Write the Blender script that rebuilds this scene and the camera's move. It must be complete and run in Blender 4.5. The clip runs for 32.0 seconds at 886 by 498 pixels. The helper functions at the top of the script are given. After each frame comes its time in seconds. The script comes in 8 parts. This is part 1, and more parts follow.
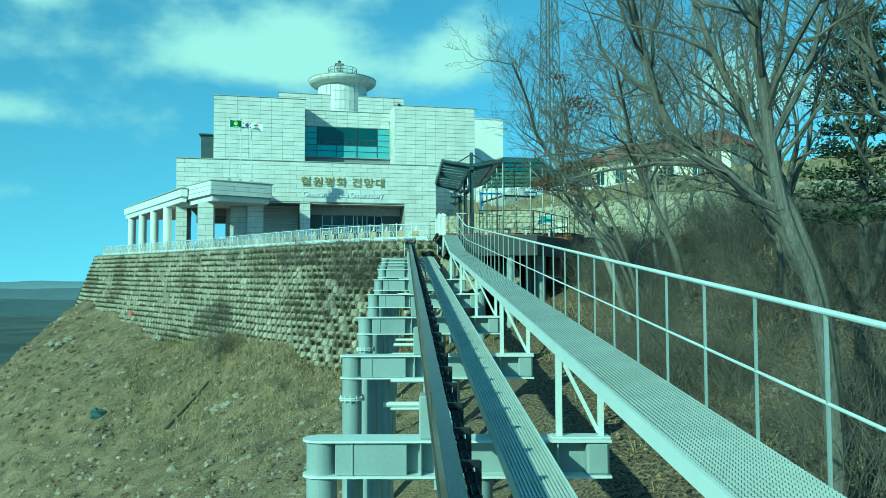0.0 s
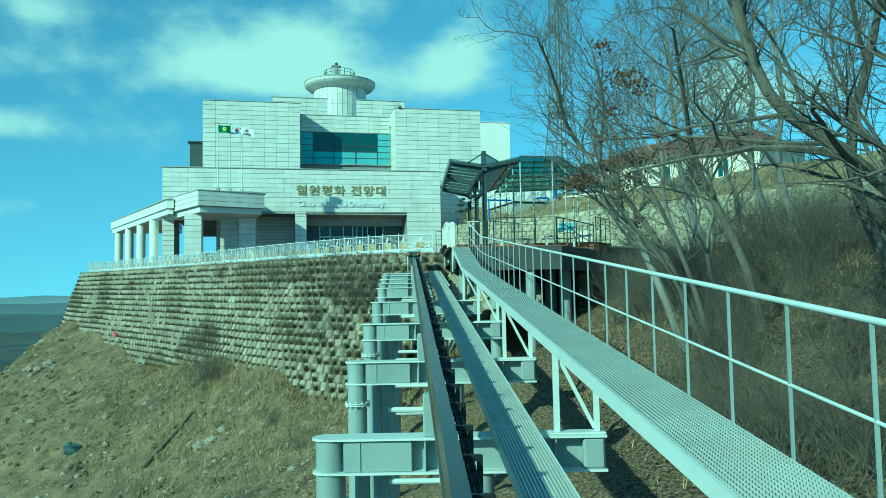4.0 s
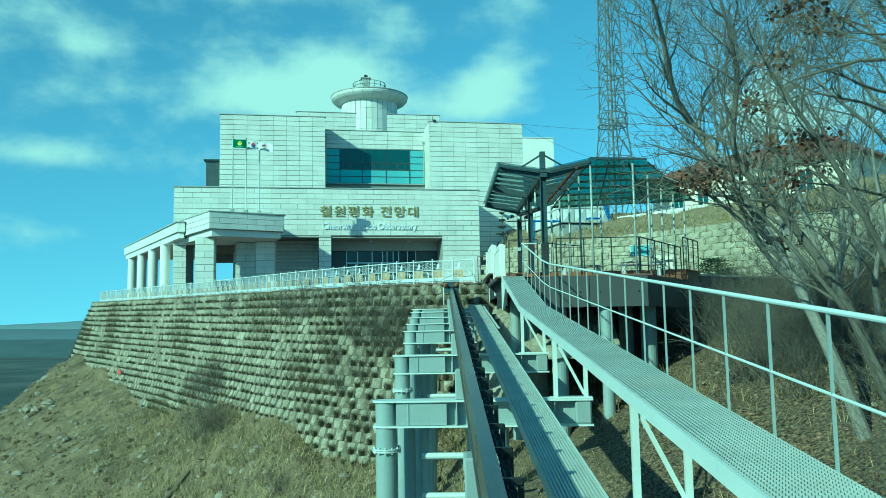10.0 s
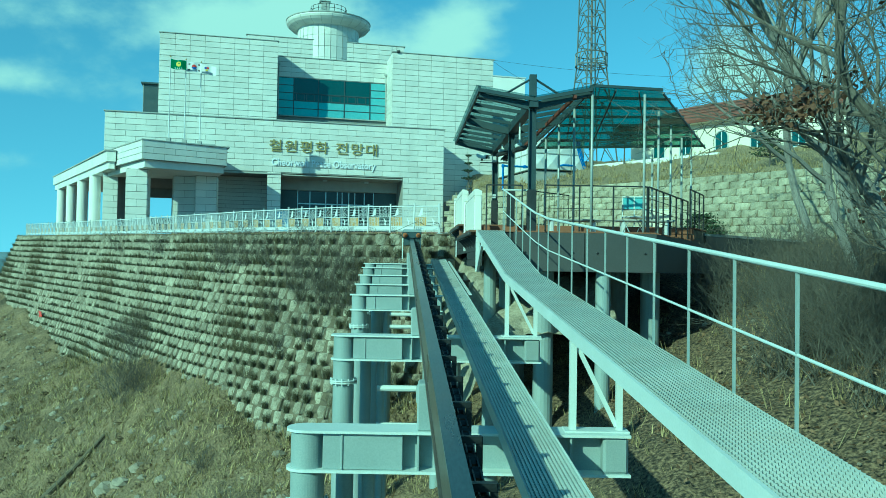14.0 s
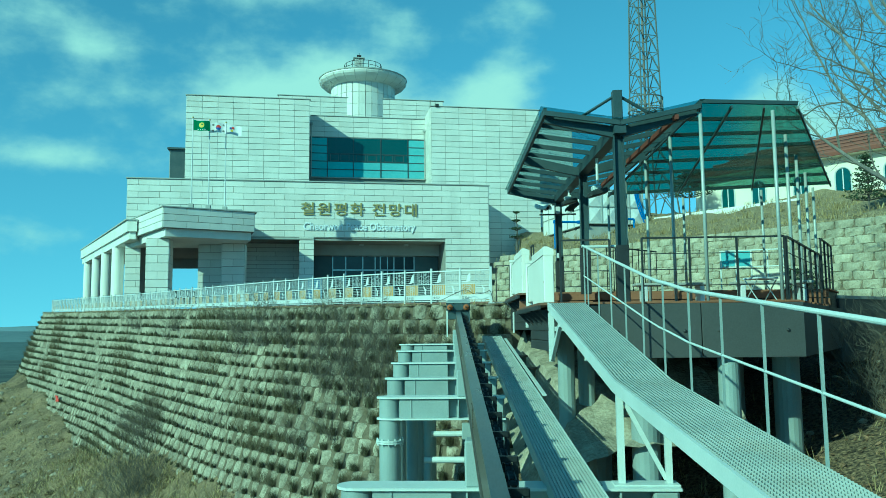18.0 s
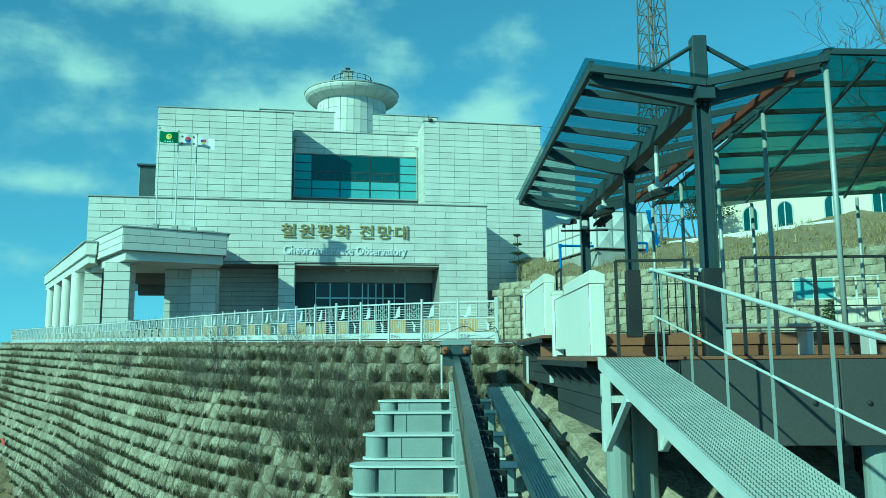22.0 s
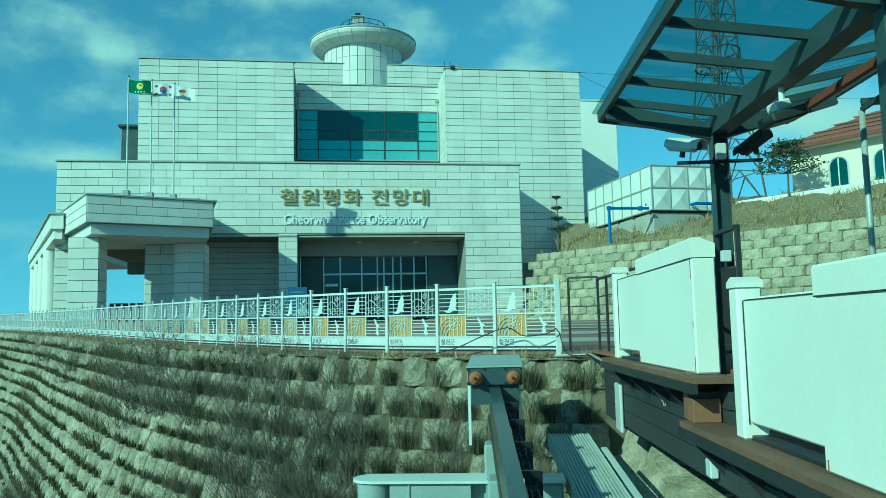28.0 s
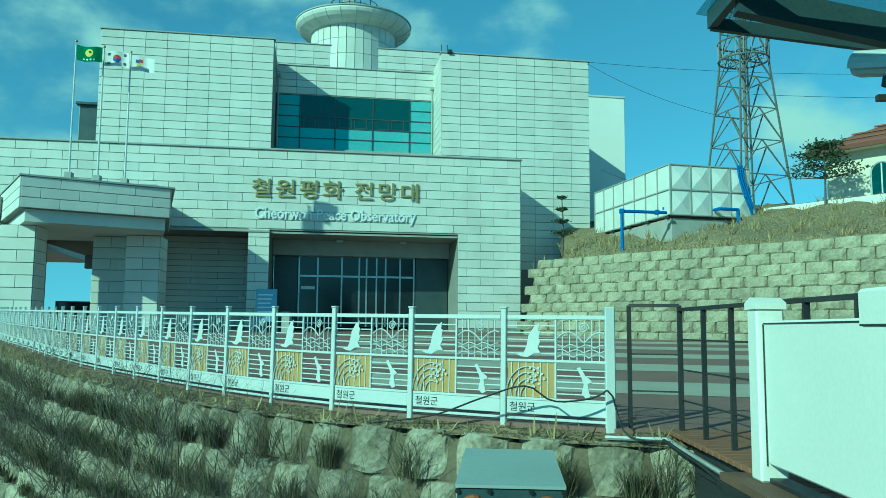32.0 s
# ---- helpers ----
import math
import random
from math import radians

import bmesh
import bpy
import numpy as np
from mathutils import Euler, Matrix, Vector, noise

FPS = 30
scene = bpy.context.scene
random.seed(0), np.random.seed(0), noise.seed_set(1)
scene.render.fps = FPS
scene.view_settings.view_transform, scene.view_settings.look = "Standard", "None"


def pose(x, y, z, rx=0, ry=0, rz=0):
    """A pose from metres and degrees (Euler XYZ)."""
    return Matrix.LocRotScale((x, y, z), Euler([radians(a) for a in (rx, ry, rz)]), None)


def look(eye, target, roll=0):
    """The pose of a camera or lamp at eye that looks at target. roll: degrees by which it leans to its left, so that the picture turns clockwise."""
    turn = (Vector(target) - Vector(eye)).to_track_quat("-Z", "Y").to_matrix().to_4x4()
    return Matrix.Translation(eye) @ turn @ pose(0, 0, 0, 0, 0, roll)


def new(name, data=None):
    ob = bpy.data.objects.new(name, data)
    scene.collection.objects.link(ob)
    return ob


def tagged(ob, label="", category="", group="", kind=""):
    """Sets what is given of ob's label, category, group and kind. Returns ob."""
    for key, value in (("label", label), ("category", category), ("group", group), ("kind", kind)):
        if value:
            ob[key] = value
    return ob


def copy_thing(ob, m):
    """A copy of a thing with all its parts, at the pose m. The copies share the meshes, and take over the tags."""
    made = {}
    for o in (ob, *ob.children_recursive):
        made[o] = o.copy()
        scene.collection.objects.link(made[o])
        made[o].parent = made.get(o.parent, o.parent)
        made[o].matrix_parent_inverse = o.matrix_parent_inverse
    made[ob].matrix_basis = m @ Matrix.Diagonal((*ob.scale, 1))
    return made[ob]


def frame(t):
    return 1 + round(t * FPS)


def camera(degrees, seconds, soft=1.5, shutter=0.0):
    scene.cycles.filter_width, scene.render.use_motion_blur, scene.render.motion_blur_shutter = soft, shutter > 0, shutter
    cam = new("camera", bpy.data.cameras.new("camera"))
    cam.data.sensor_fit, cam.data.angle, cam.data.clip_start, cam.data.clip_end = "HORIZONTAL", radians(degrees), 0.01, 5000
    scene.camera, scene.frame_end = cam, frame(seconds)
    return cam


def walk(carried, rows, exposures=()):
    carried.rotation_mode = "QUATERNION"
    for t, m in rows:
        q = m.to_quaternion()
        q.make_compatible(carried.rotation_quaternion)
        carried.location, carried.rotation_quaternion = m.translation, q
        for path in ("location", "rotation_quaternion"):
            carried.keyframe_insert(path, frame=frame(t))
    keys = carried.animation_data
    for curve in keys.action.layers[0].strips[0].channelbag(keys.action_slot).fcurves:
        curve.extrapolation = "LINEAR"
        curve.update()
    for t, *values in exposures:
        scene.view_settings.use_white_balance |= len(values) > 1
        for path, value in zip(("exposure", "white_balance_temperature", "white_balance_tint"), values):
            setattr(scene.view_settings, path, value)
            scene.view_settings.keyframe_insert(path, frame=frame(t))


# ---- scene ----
cam = camera(58.8, 32.0, 0.8)
PATH = [
    (0, (0.048, -0.723, -2.836), (0.0371, 0.9415, -2.7503), -0.23),
    (0.5, (0.027, -0.059, -2.776), (-0.0174, 1.6043, -2.6724), -0.27),
    (1, (-0.031, 0.605, -2.711), (-0.1209, 2.2632, -2.5736), -0.10),
    (1.5, (-0.056, 1.264, -2.665), (-0.1499, 2.9226, -2.5328), -0.35),
    (2, (-0.090, 1.918, -2.598), (-0.1637, 3.5791, -2.4846), -0.84),
    (2.5, (-0.121, 2.567, -2.531), (-0.1805, 4.2288, -2.4220), -1.09),
    (3, (-0.154, 3.212, -2.467), (-0.1977, 4.8738, -2.3544), -1.38),
    (3.5, (-0.193, 3.854, -2.400), (-0.2179, 5.5168, -2.2908), -1.37),
    (5.5, (-0.337, 6.417, -2.192), (-0.3505, 8.0807, -2.0946), -0.71),
    (6, (-0.370, 7.053, -2.140), (-0.3912, 8.7154, -2.0267), -1.04),
    (6.5, (-0.431, 7.681, -2.081), (-0.4759, 9.3427, -1.9566), -1.31),
    (7, (-0.463, 8.300, -2.044), (-0.5295, 9.9602, -1.9123), -1.54),
    (7.5, (-0.505, 8.914, -1.969), (-0.5896, 10.5728, -1.8257), -2.04),
    (8, (-0.540, 9.536, -1.904), (-0.6340, 11.1925, -1.7480), -2.01),
    (8.5, (-0.578, 10.170, -1.853), (-0.6858, 11.8255, -1.6911), -1.13),
    (9, (-0.636, 10.814, -1.789), (-0.7409, 12.4688, -1.6177), -0.45),
    (9.5, (-0.667, 11.457, -1.743), (-0.7657, 13.1120, -1.5677), -0.59),
    (10, (-0.679, 12.094, -1.682), (-0.7698, 13.7509, -1.5230), -1.05),
    (10.5, (-0.738, 12.726, -1.619), (-0.8180, 14.3852, -1.4845), -1.39),
    (11, (-0.762, 13.353, -1.555), (-0.8477, 15.0117, -1.4220), -1.28),
    (11.5, (-0.785, 13.976, -1.490), (-0.8808, 15.6335, -1.3487), -0.96),
    (12, (-0.850, 14.598, -1.435), (-0.9626, 16.2543, -1.2923), -0.58),
    (12.5, (-0.894, 15.217, -1.385), (-1.0173, 16.8747, -1.2581), 0.29),
    (13, (-0.916, 15.843, -1.322), (-1.0208, 17.5025, -1.2047), 0.46),
    (13.5, (-0.967, 16.481, -1.261), (-1.0012, 18.1450, -1.1673), -0.27),
    (14, (-0.988, 17.134, -1.184), (-0.9919, 18.7997, -1.1439), 0.91),
    (14.5, (-1.039, 17.797, -1.086), (-1.0454, 19.4627, -1.0256), 2.14),
    (16.5, (-1.166, 20.474, -0.859), (-1.2054, 22.1346, -0.7280), -0.50),
    (17, (-1.203, 21.134, -0.805), (-1.2900, 22.7929, -0.6699), 0.08),
    (17.5, (-1.227, 21.786, -0.730), (-1.3302, 23.4431, -0.5811), -0.34),
    (18, (-1.276, 22.433, -0.680), (-1.3720, 24.0884, -0.5100), -0.62),
    (18.5, (-1.314, 23.075, -0.606), (-1.4109, 24.7263, -0.4039), 0.44),
    (19, (-1.349, 23.711, -0.543), (-1.4035, 25.3570, -0.2870), 1.14),
    (19.5, (-1.371, 24.343, -0.485), (-1.4053, 25.9846, -0.1981), 0.51),
    (20, (-1.412, 24.975, -0.428), (-1.4645, 26.6168, -0.1480), 0.44),
    (20.5, (-1.464, 25.605, -0.366), (-1.5332, 27.2487, -0.0971), 0.20),
    (21, (-1.495, 26.233, -0.299), (-1.5731, 27.8752, -0.0266), -0.06),
    (21.5, (-1.529, 26.858, -0.236), (-1.6080, 28.5028, 0.0220), 0.02),
    (22, (-1.563, 27.483, -0.188), (-1.6450, 29.1327, 0.0381), -0.48),
    (22.5, (-1.611, 28.110, -0.138), (-1.7101, 29.7624, 0.0535), -0.39),
    (23, (-1.649, 28.734, -0.074), (-1.7598, 30.3869, 0.1078), -0.30),
    (23.5, (-1.674, 29.357, -0.008), (-1.7921, 31.0087, 0.1773), -0.46),
    (24, (-1.697, 29.978, 0.055), (-1.8176, 31.6291, 0.2506), -0.58),
    (24.5, (-1.722, 30.600, 0.120), (-1.8548, 32.2496, 0.3184), -0.75),
    (25, (-1.784, 31.222, 0.195), (-1.9328, 32.8701, 0.3905), -0.71),
    (25.5, (-1.814, 31.841, 0.251), (-1.9545, 33.4906, 0.4451), -0.77),
    (27.5, (-1.934, 34.310, 0.471), (-2.0734, 35.9617, 0.6489), -1.18),
    (28, (-1.933, 34.925, 0.571), (-2.0725, 36.5773, 0.7369), -1.27),
    (28.5, (-1.971, 35.539, 0.633), (-2.1206, 37.1907, 0.7958), -0.41),
    (29, (-1.998, 36.152, 0.683), (-2.1691, 37.8027, 0.8349), 0.23),
    (29.5, (-2.055, 36.763, 0.735), (-2.2269, 38.4131, 0.8915), 0.42),
    (30, (-2.102, 37.366, 0.805), (-2.2465, 39.0185, 0.9715), 0.77),
    (30.5, (-2.142, 37.963, 0.870), (-2.2730, 39.6160, 1.0339), 0.84),
    (31, (-2.177, 38.552, 0.932), (-2.3217, 40.2036, 1.0993), 0.41),
    (31.5, (-2.194, 39.135, 0.983), (-2.3371, 40.7865, 1.1604), 0.37),
    (32, (-2.216, 39.718, 1.046), (-2.3391, 41.3709, 1.2173), 0.47),
]
walk(cam, [(t, look(eye, target, roll)) for t, eye, target, roll in PATH], exposures=[(0, 0.26, 4950, -64), (3, 0.22, 4950, -64), (6, 0.18, 4950, -64), (8, 0.12, 4950, -64), (9, 0.24, 4950, -64), (14, 0.18, 4950, -65), (22, 0.10, 4930, -66), (28, 0.02, 4950, -67), (32, -0.02, 4950, -67)])


# ---- light ----
SUN_TO = Vector((-1.13, -1.295, 0.91)).normalized()
world = bpy.data.worlds.new("sky")
scene.world = world
world.use_nodes = True


def build_sky():
    nt = world.node_tree
    nt.nodes.clear()
    N, L = nt.nodes.new, nt.links.new
    out, bg = N("ShaderNodeOutputWorld"), N("ShaderNodeBackground")
    sky = N("ShaderNodeTexSky")
    sky.sky_type, sky.sun_disc = "NISHITA", False
    sky.sun_elevation = math.asin(SUN_TO.z)
    sky.sun_rotation = math.atan2(SUN_TO.x, SUN_TO.y)
    sky.altitude, sky.air_density, sky.dust_density, sky.ozone_density = 1800, 1.0, 0.0, 2.5
    tc = N("ShaderNodeTexCoord")
    mp = N("ShaderNodeMapping")
    mp.inputs["Scale"].default_value = (1.0, 1.0, 1.7)
    mp.inputs["Location"].default_value = (0.35, 0.1, 0.2)
    L(tc.outputs["Generated"], mp.inputs["Vector"])
    # the clear winter air keeps its blue down to the horizon
    lift = N("ShaderNodeVectorMath")
    lift.operation = "MULTIPLY_ADD"
    L(tc.outputs["Generated"], lift.inputs[0])
    lift.inputs[1].default_value = (1.0, 1.0, 0.66)
    lift.inputs[2].default_value = (0.0, 0.0, 0.135)
    unit = N("ShaderNodeVectorMath")
    unit.operation = "NORMALIZE"
    L(lift.outputs[0], unit.inputs[0])
    L(unit.outputs[0], sky.inputs["Vector"])
    n1 = N("ShaderNodeTexNoise")
    n1.inputs["Scale"].default_value, n1.inputs["Detail"].default_value, n1.inputs["Roughness"].default_value = 8.0, 9, 0.56
    L(mp.outputs[0], n1.inputs["Vector"])
    total = None
    # clouds of the day: azimuth (degrees to the right of north), elevation, half widths
    for az, el, wa, we, s in CLOUDS:
        c = Vector((math.sin(radians(az)) * math.cos(radians(el)), math.cos(radians(az)) * math.cos(radians(el)), math.sin(radians(el))))
        right = Vector((math.cos(radians(az)), -math.sin(radians(az)), 0))
        up = right.cross(c)
        acc = None
        for axis, w in ((right, wa), (up, we)):
            d = N("ShaderNodeVectorMath")
            d.operation = "DOT_PRODUCT"
            L(tc.outputs["Generated"], d.inputs[0])
            d.inputs[1].default_value = axis
            m = N("ShaderNodeMath")
            m.operation = "SUBTRACT"
            L(d.outputs["Value"], m.inputs[0])
            m.inputs[1].default_value = c.dot(axis)
            q = N("ShaderNodeMath")
            q.operation = "DIVIDE"
            L(m.outputs[0], q.inputs[0])
            q.inputs[1].default_value = radians(w)
            p = N("ShaderNodeMath")
            p.operation = "MULTIPLY"
            L(q.outputs[0], p.inputs[0])
            L(q.outputs[0], p.inputs[1])
            if acc is None:
                acc = p
            else:
                a = N("ShaderNodeMath")
                L(acc.outputs[0], a.inputs[0])
                L(p.outputs[0], a.inputs[1])
                acc = a
        e = N("ShaderNodeMath")
        e.operation = "MULTIPLY"
        L(acc.outputs[0], e.inputs[0])
        e.inputs[1].default_value = -1.0
        x = N("ShaderNodeMath")
        x.operation = "EXPONENT"
        L(e.outputs[0], x.inputs[0])
        g = N("ShaderNodeMath")
        g.operation = "MULTIPLY"
        L(x.outputs[0], g.inputs[0])
        g.inputs[1].default_value = s
        if total is None:
            total = g
        else:
            a = N("ShaderNodeMath")
            L(total.outputs[0], a.inputs[0])
            L(g.outputs[0], a.inputs[1])
            total = a
    add = N("ShaderNodeMath")
    add.operation = "MULTIPLY_ADD"
    L(n1.outputs["Fac"], add.inputs[0])
    add.inputs[1].default_value = 1.75
    L(total.outputs[0], add.inputs[2])
    ramp = N("ShaderNodeMapRange")
    ramp.interpolation_type = "SMOOTHSTEP"
    ramp.inputs["From Min"].default_value, ramp.inputs["From Max"].default_value = 1.05, 1.85
    L(add.outputs[0], ramp.inputs["Value"])
    mix = N("ShaderNodeMix")
    mix.data_type = "RGBA"
    L(ramp.outputs[0], mix.inputs["Factor"])
    L(sky.outputs[0], mix.inputs["A"])
    mix.inputs["B"].default_value = (3.9, 4.45, 4.8, 1)
    L(mix.outputs["Result"], bg.inputs["Color"])
    bg.inputs["Strength"].default_value = 0.15
    L(bg.outputs[0], out.inputs["Surface"])


CLOUDS = (
    (-13.4, 17.3, 5.8, 2.5, 0.80), (-9.0, 16.4, 4.2, 1.9, 0.58), (-17.5, 15.9, 4.8, 1.5, 0.60), (-10.5, 18.6, 2.4, 1.2, 0.35), (-27, 19.0, 3.2, 1.1, 0.42),
    (1.4, 17.4, 3.0, 2.4, 0.80), (-1.6, 15.9, 2.8, 1.2, 0.45), (-16, 25.0, 6.5, 2.6, 0.75), (-27, 26.0, 5.0, 2.2, 0.55), (1.5, 22.5, 3.0, 1.6, 0.45),
    (-30, 11.5, 2.8, 1.1, 0.52), (20.5, 14.5, 4.0, 2.6, 0.62), (24.0, 13.0, 6, 2.2, 0.45), (-7, 21.5, 2.5, 1.4, 0.40),
    (-25, 21.0, 14.0, 9.0, 0.20), (-35, 14.0, 12.0, 9.0, 0.20),
)
build_sky()
sun = new("sun", bpy.data.lights.new("sun", "SUN"))
sun.data.energy, sun.data.angle, sun.data.color = 4.2, radians(0.55), (1.0, 0.93, 0.83)
sun.matrix_world = Matrix.Translation((-30, -40, 60)) @ SUN_TO.to_track_quat("Z", "Y").to_matrix().to_4x4()


# ---- materials ----
def surface(name, a, b, rough=0.7, metal=0.0, scale=3.0, fine=40.0, bump=0.15, stain=None, stain_amount=0.35, stretch=(1, 1, 1), spread=0.0, depth=0.02, island=0.0):
    """Colour between a and b by two noises, with stains and fine relief, in metres of the thing's own space."""
    m = bpy.data.materials.new(name)
    m.use_nodes = True
    nt = m.node_tree
    N, L = nt.nodes.new, nt.links.new
    bs = nt.nodes["Principled BSDF"]
    geo = N("ShaderNodeNewGeometry")
    mp = N("ShaderNodeMapping")
    mp.inputs["Scale"].default_value = stretch
    L(geo.outputs["Position"], mp.inputs["Vector"])
    n1, n2 = N("ShaderNodeTexNoise"), N("ShaderNodeTexNoise")
    n1.inputs["Scale"].default_value, n1.inputs["Detail"].default_value = scale, 5
    n2.inputs["Scale"].default_value, n2.inputs["Detail"].default_value = fine, 3
    L(mp.outputs[0], n1.inputs["Vector"])
    L(mp.outputs[0], n2.inputs["Vector"])
    mixn = N("ShaderNodeMath")
    mixn.operation = "MULTIPLY_ADD"
    L(n2.outputs["Fac"], mixn.inputs[0])
    mixn.inputs[1].default_value = 0.5
    half = N("ShaderNodeMath")
    half.operation = "MULTIPLY"
    L(n1.outputs["Fac"], half.inputs[0])
    half.inputs[1].default_value = 0.5
    L(half.outputs[0], mixn.inputs[2])
    mr = N("ShaderNodeMapRange")
    mr.inputs["From Min"].default_value, mr.inputs["From Max"].default_value = 0.34, 0.66
    L(mixn.outputs[0], mr.inputs["Value"])
    mix = N("ShaderNodeMix")
    mix.data_type = "RGBA"
    L(mr.outputs[0], mix.inputs["Factor"])
    mix.inputs["A"].default_value, mix.inputs["B"].default_value = (*a, 1), (*b, 1)
    col = mix.outputs["Result"]
    if stain:
        n3 = N("ShaderNodeTexNoise")
        n3.inputs["Scale"].default_value, n3.inputs["Detail"].default_value, n3.inputs["Roughness"].default_value = scale * 0.45, 6, 0.65
        mp3 = N("ShaderNodeMapping")
        mp3.inputs["Scale"].default_value = (stretch[0], stretch[1], stretch[2] * 0.35)
        L(geo.outputs["Position"], mp3.inputs["Vector"])
        L(mp3.outputs[0], n3.inputs["Vector"])
        r3 = N("ShaderNodeMapRange")
        r3.inputs["From Min"].default_value, r3.inputs["From Max"].default_value = 0.5, 0.72
        r3.inputs["To Max"].default_value = stain_amount
        L(n3.outputs["Fac"], r3.inputs["Value"])
        mx = N("ShaderNodeMix")
        mx.data_type = "RGBA"
        L(r3.outputs[0], mx.inputs["Factor"])
        L(col, mx.inputs["A"])
        mx.inputs["B"].default_value = (*stain, 1)
        col = mx.outputs["Result"]
    if spread or island:
        oi = N("ShaderNodeObjectInfo")
        rr = N("ShaderNodeMapRange")
        rr.inputs["To Min"].default_value, rr.inputs["To Max"].default_value = 1 - (spread or island), 1 + (spread or island)
        L(oi.outputs["Random"] if spread else geo.outputs["Random Per Island"], rr.inputs["Value"])
        hs = N("ShaderNodeHueSaturation")
        L(rr.outputs[0], hs.inputs["Value"])
        L(col, hs.inputs["Color"])
        col = hs.outputs["Color"]
    L(col, bs.inputs["Base Color"])
    rg = N("ShaderNodeMapRange")
    rg.inputs["To Min"].default_value, rg.inputs["To Max"].default_value = max(0.03, rough - 0.1), min(1.0, rough + 0.1)
    L(n1.outputs["Fac"], rg.inputs["Value"])
    L(rg.outputs[0], bs.inputs["Roughness"])
    bs.inputs["Metallic"].default_value = metal
    if bump:
        bp = N("ShaderNodeBump")
        bp.inputs["Strength"].default_value, bp.inputs["Distance"].default_value = bump, depth
        L(mixn.outputs[0], bp.inputs["Height"])
        L(bp.outputs[0], bs.inputs["Normal"])
    return m


def glass(name, colour, rough=0.03, gloss=0.07):
    """A thin tinted sheet: what lies behind shows through, with a faint sheen."""
    m = bpy.data.materials.new(name)
    m.use_nodes = True
    nt = m.node_tree
    nt.nodes.clear()
    N, L = nt.nodes.new, nt.links.new
    out, mix, tr, gl = N("ShaderNodeOutputMaterial"), N("ShaderNodeMixShader"), N("ShaderNodeBsdfTransparent"), N("ShaderNodeBsdfGlossy")
    tr.inputs["Color"].default_value = (*colour, 1)
    gl.inputs["Roughness"].default_value = rough
    mix.inputs[0].default_value = gloss
    L(tr.outputs[0], mix.inputs[1])
    L(gl.outputs[0], mix.inputs[2])
    L(mix.outputs[0], out.inputs["Surface"])
    return m


M_CLAD = surface("granite_cladding", (0.60, 0.61, 0.575), (0.72, 0.73, 0.695), 0.6, 0, 0.8, 60, 0.1, (0.40, 0.42, 0.40), 0.35, spread=0.06)
M_CLAD_J = surface("granite_cladding_far", (0.60, 0.61, 0.575), (0.72, 0.73, 0.695), 0.6, 0, 0.8, 60, 0.1, (0.40, 0.42, 0.40), 0.35, island=0.06)
M_JOINT = surface("joint_mortar", (0.22, 0.23, 0.22), (0.30, 0.31, 0.295), 0.9, 0, 2, 50, 0.2)
M_COPE = surface("weathered_coping", (0.30, 0.32, 0.31), (0.42, 0.44, 0.42), 0.7, 0, 1.5, 40, 0.1)
M_PLASTER = surface("pale_plaster", (0.66, 0.66, 0.62), (0.74, 0.74, 0.70), 0.8, 0, 0.7, 30, 0.1, (0.5, 0.5, 0.46), 0.3)
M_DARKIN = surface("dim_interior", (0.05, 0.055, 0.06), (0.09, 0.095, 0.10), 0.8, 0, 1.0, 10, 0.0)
M_BLUEGLASS = surface("blue_mirror_glass", (0.020, 0.060, 0.068), (0.030, 0.078, 0.086), 0.05, 0.0, 0.3, 5, 0.0)
M_SPANDREL = surface("blue_spandrel_glass", (0.19, 0.40, 0.44), (0.24, 0.47, 0.51), 0.12, 0.0, 0.3, 5, 0.0)
M_FRAMEDK = surface("dark_window_frame", (0.055, 0.075, 0.08), (0.085, 0.105, 0.11), 0.45, 0.3, 2, 30, 0.05)
M_DOORGLASS = surface("dark_door_glass", (0.012, 0.016, 0.018), (0.02, 0.025, 0.028), 0.06, 0.0, 0.5, 5, 0.0)
M_STEELFR = surface("brushed_door_frame", (0.42, 0.44, 0.45), (0.52, 0.54, 0.55), 0.35, 0.8, 3, 60, 0.05)
M_GOLD = surface("gilded_letters", (0.30, 0.25, 0.10), (0.40, 0.34, 0.14), 0.45, 0.3, 4, 30, 0.05)
M_WHITEL = surface("white_letters", (0.72, 0.76, 0.80), (0.80, 0.83, 0.86), 0.4, 0, 4, 30, 0.0)
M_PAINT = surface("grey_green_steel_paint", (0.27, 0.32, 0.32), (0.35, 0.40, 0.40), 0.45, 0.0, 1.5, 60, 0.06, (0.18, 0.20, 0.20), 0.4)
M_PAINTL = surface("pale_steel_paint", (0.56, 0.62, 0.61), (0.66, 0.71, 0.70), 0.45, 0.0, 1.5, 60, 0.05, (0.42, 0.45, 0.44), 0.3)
M_MESHST = surface("galvanised_grating", (0.27, 0.305, 0.30), (0.37, 0.405, 0.395), 0.5, 0.25, 2.0, 60, 0.05, (0.28, 0.24, 0.18), 0.35)
M_TRAY = surface("galvanised_tray_ribs", (0.46, 0.50, 0.47), (0.60, 0.64, 0.60), 0.6, 0.0, 2.0, 60, 0.05, (0.28, 0.25, 0.19), 0.3)
M_RAILDK = surface("worn_dark_rail_steel", (0.075, 0.070, 0.058), (0.155, 0.145, 0.118), 0.4, 0.4, 2.5, 50, 0.08, (0.17, 0.13, 0.09), 0.55, stretch=(1, 0.25, 1))
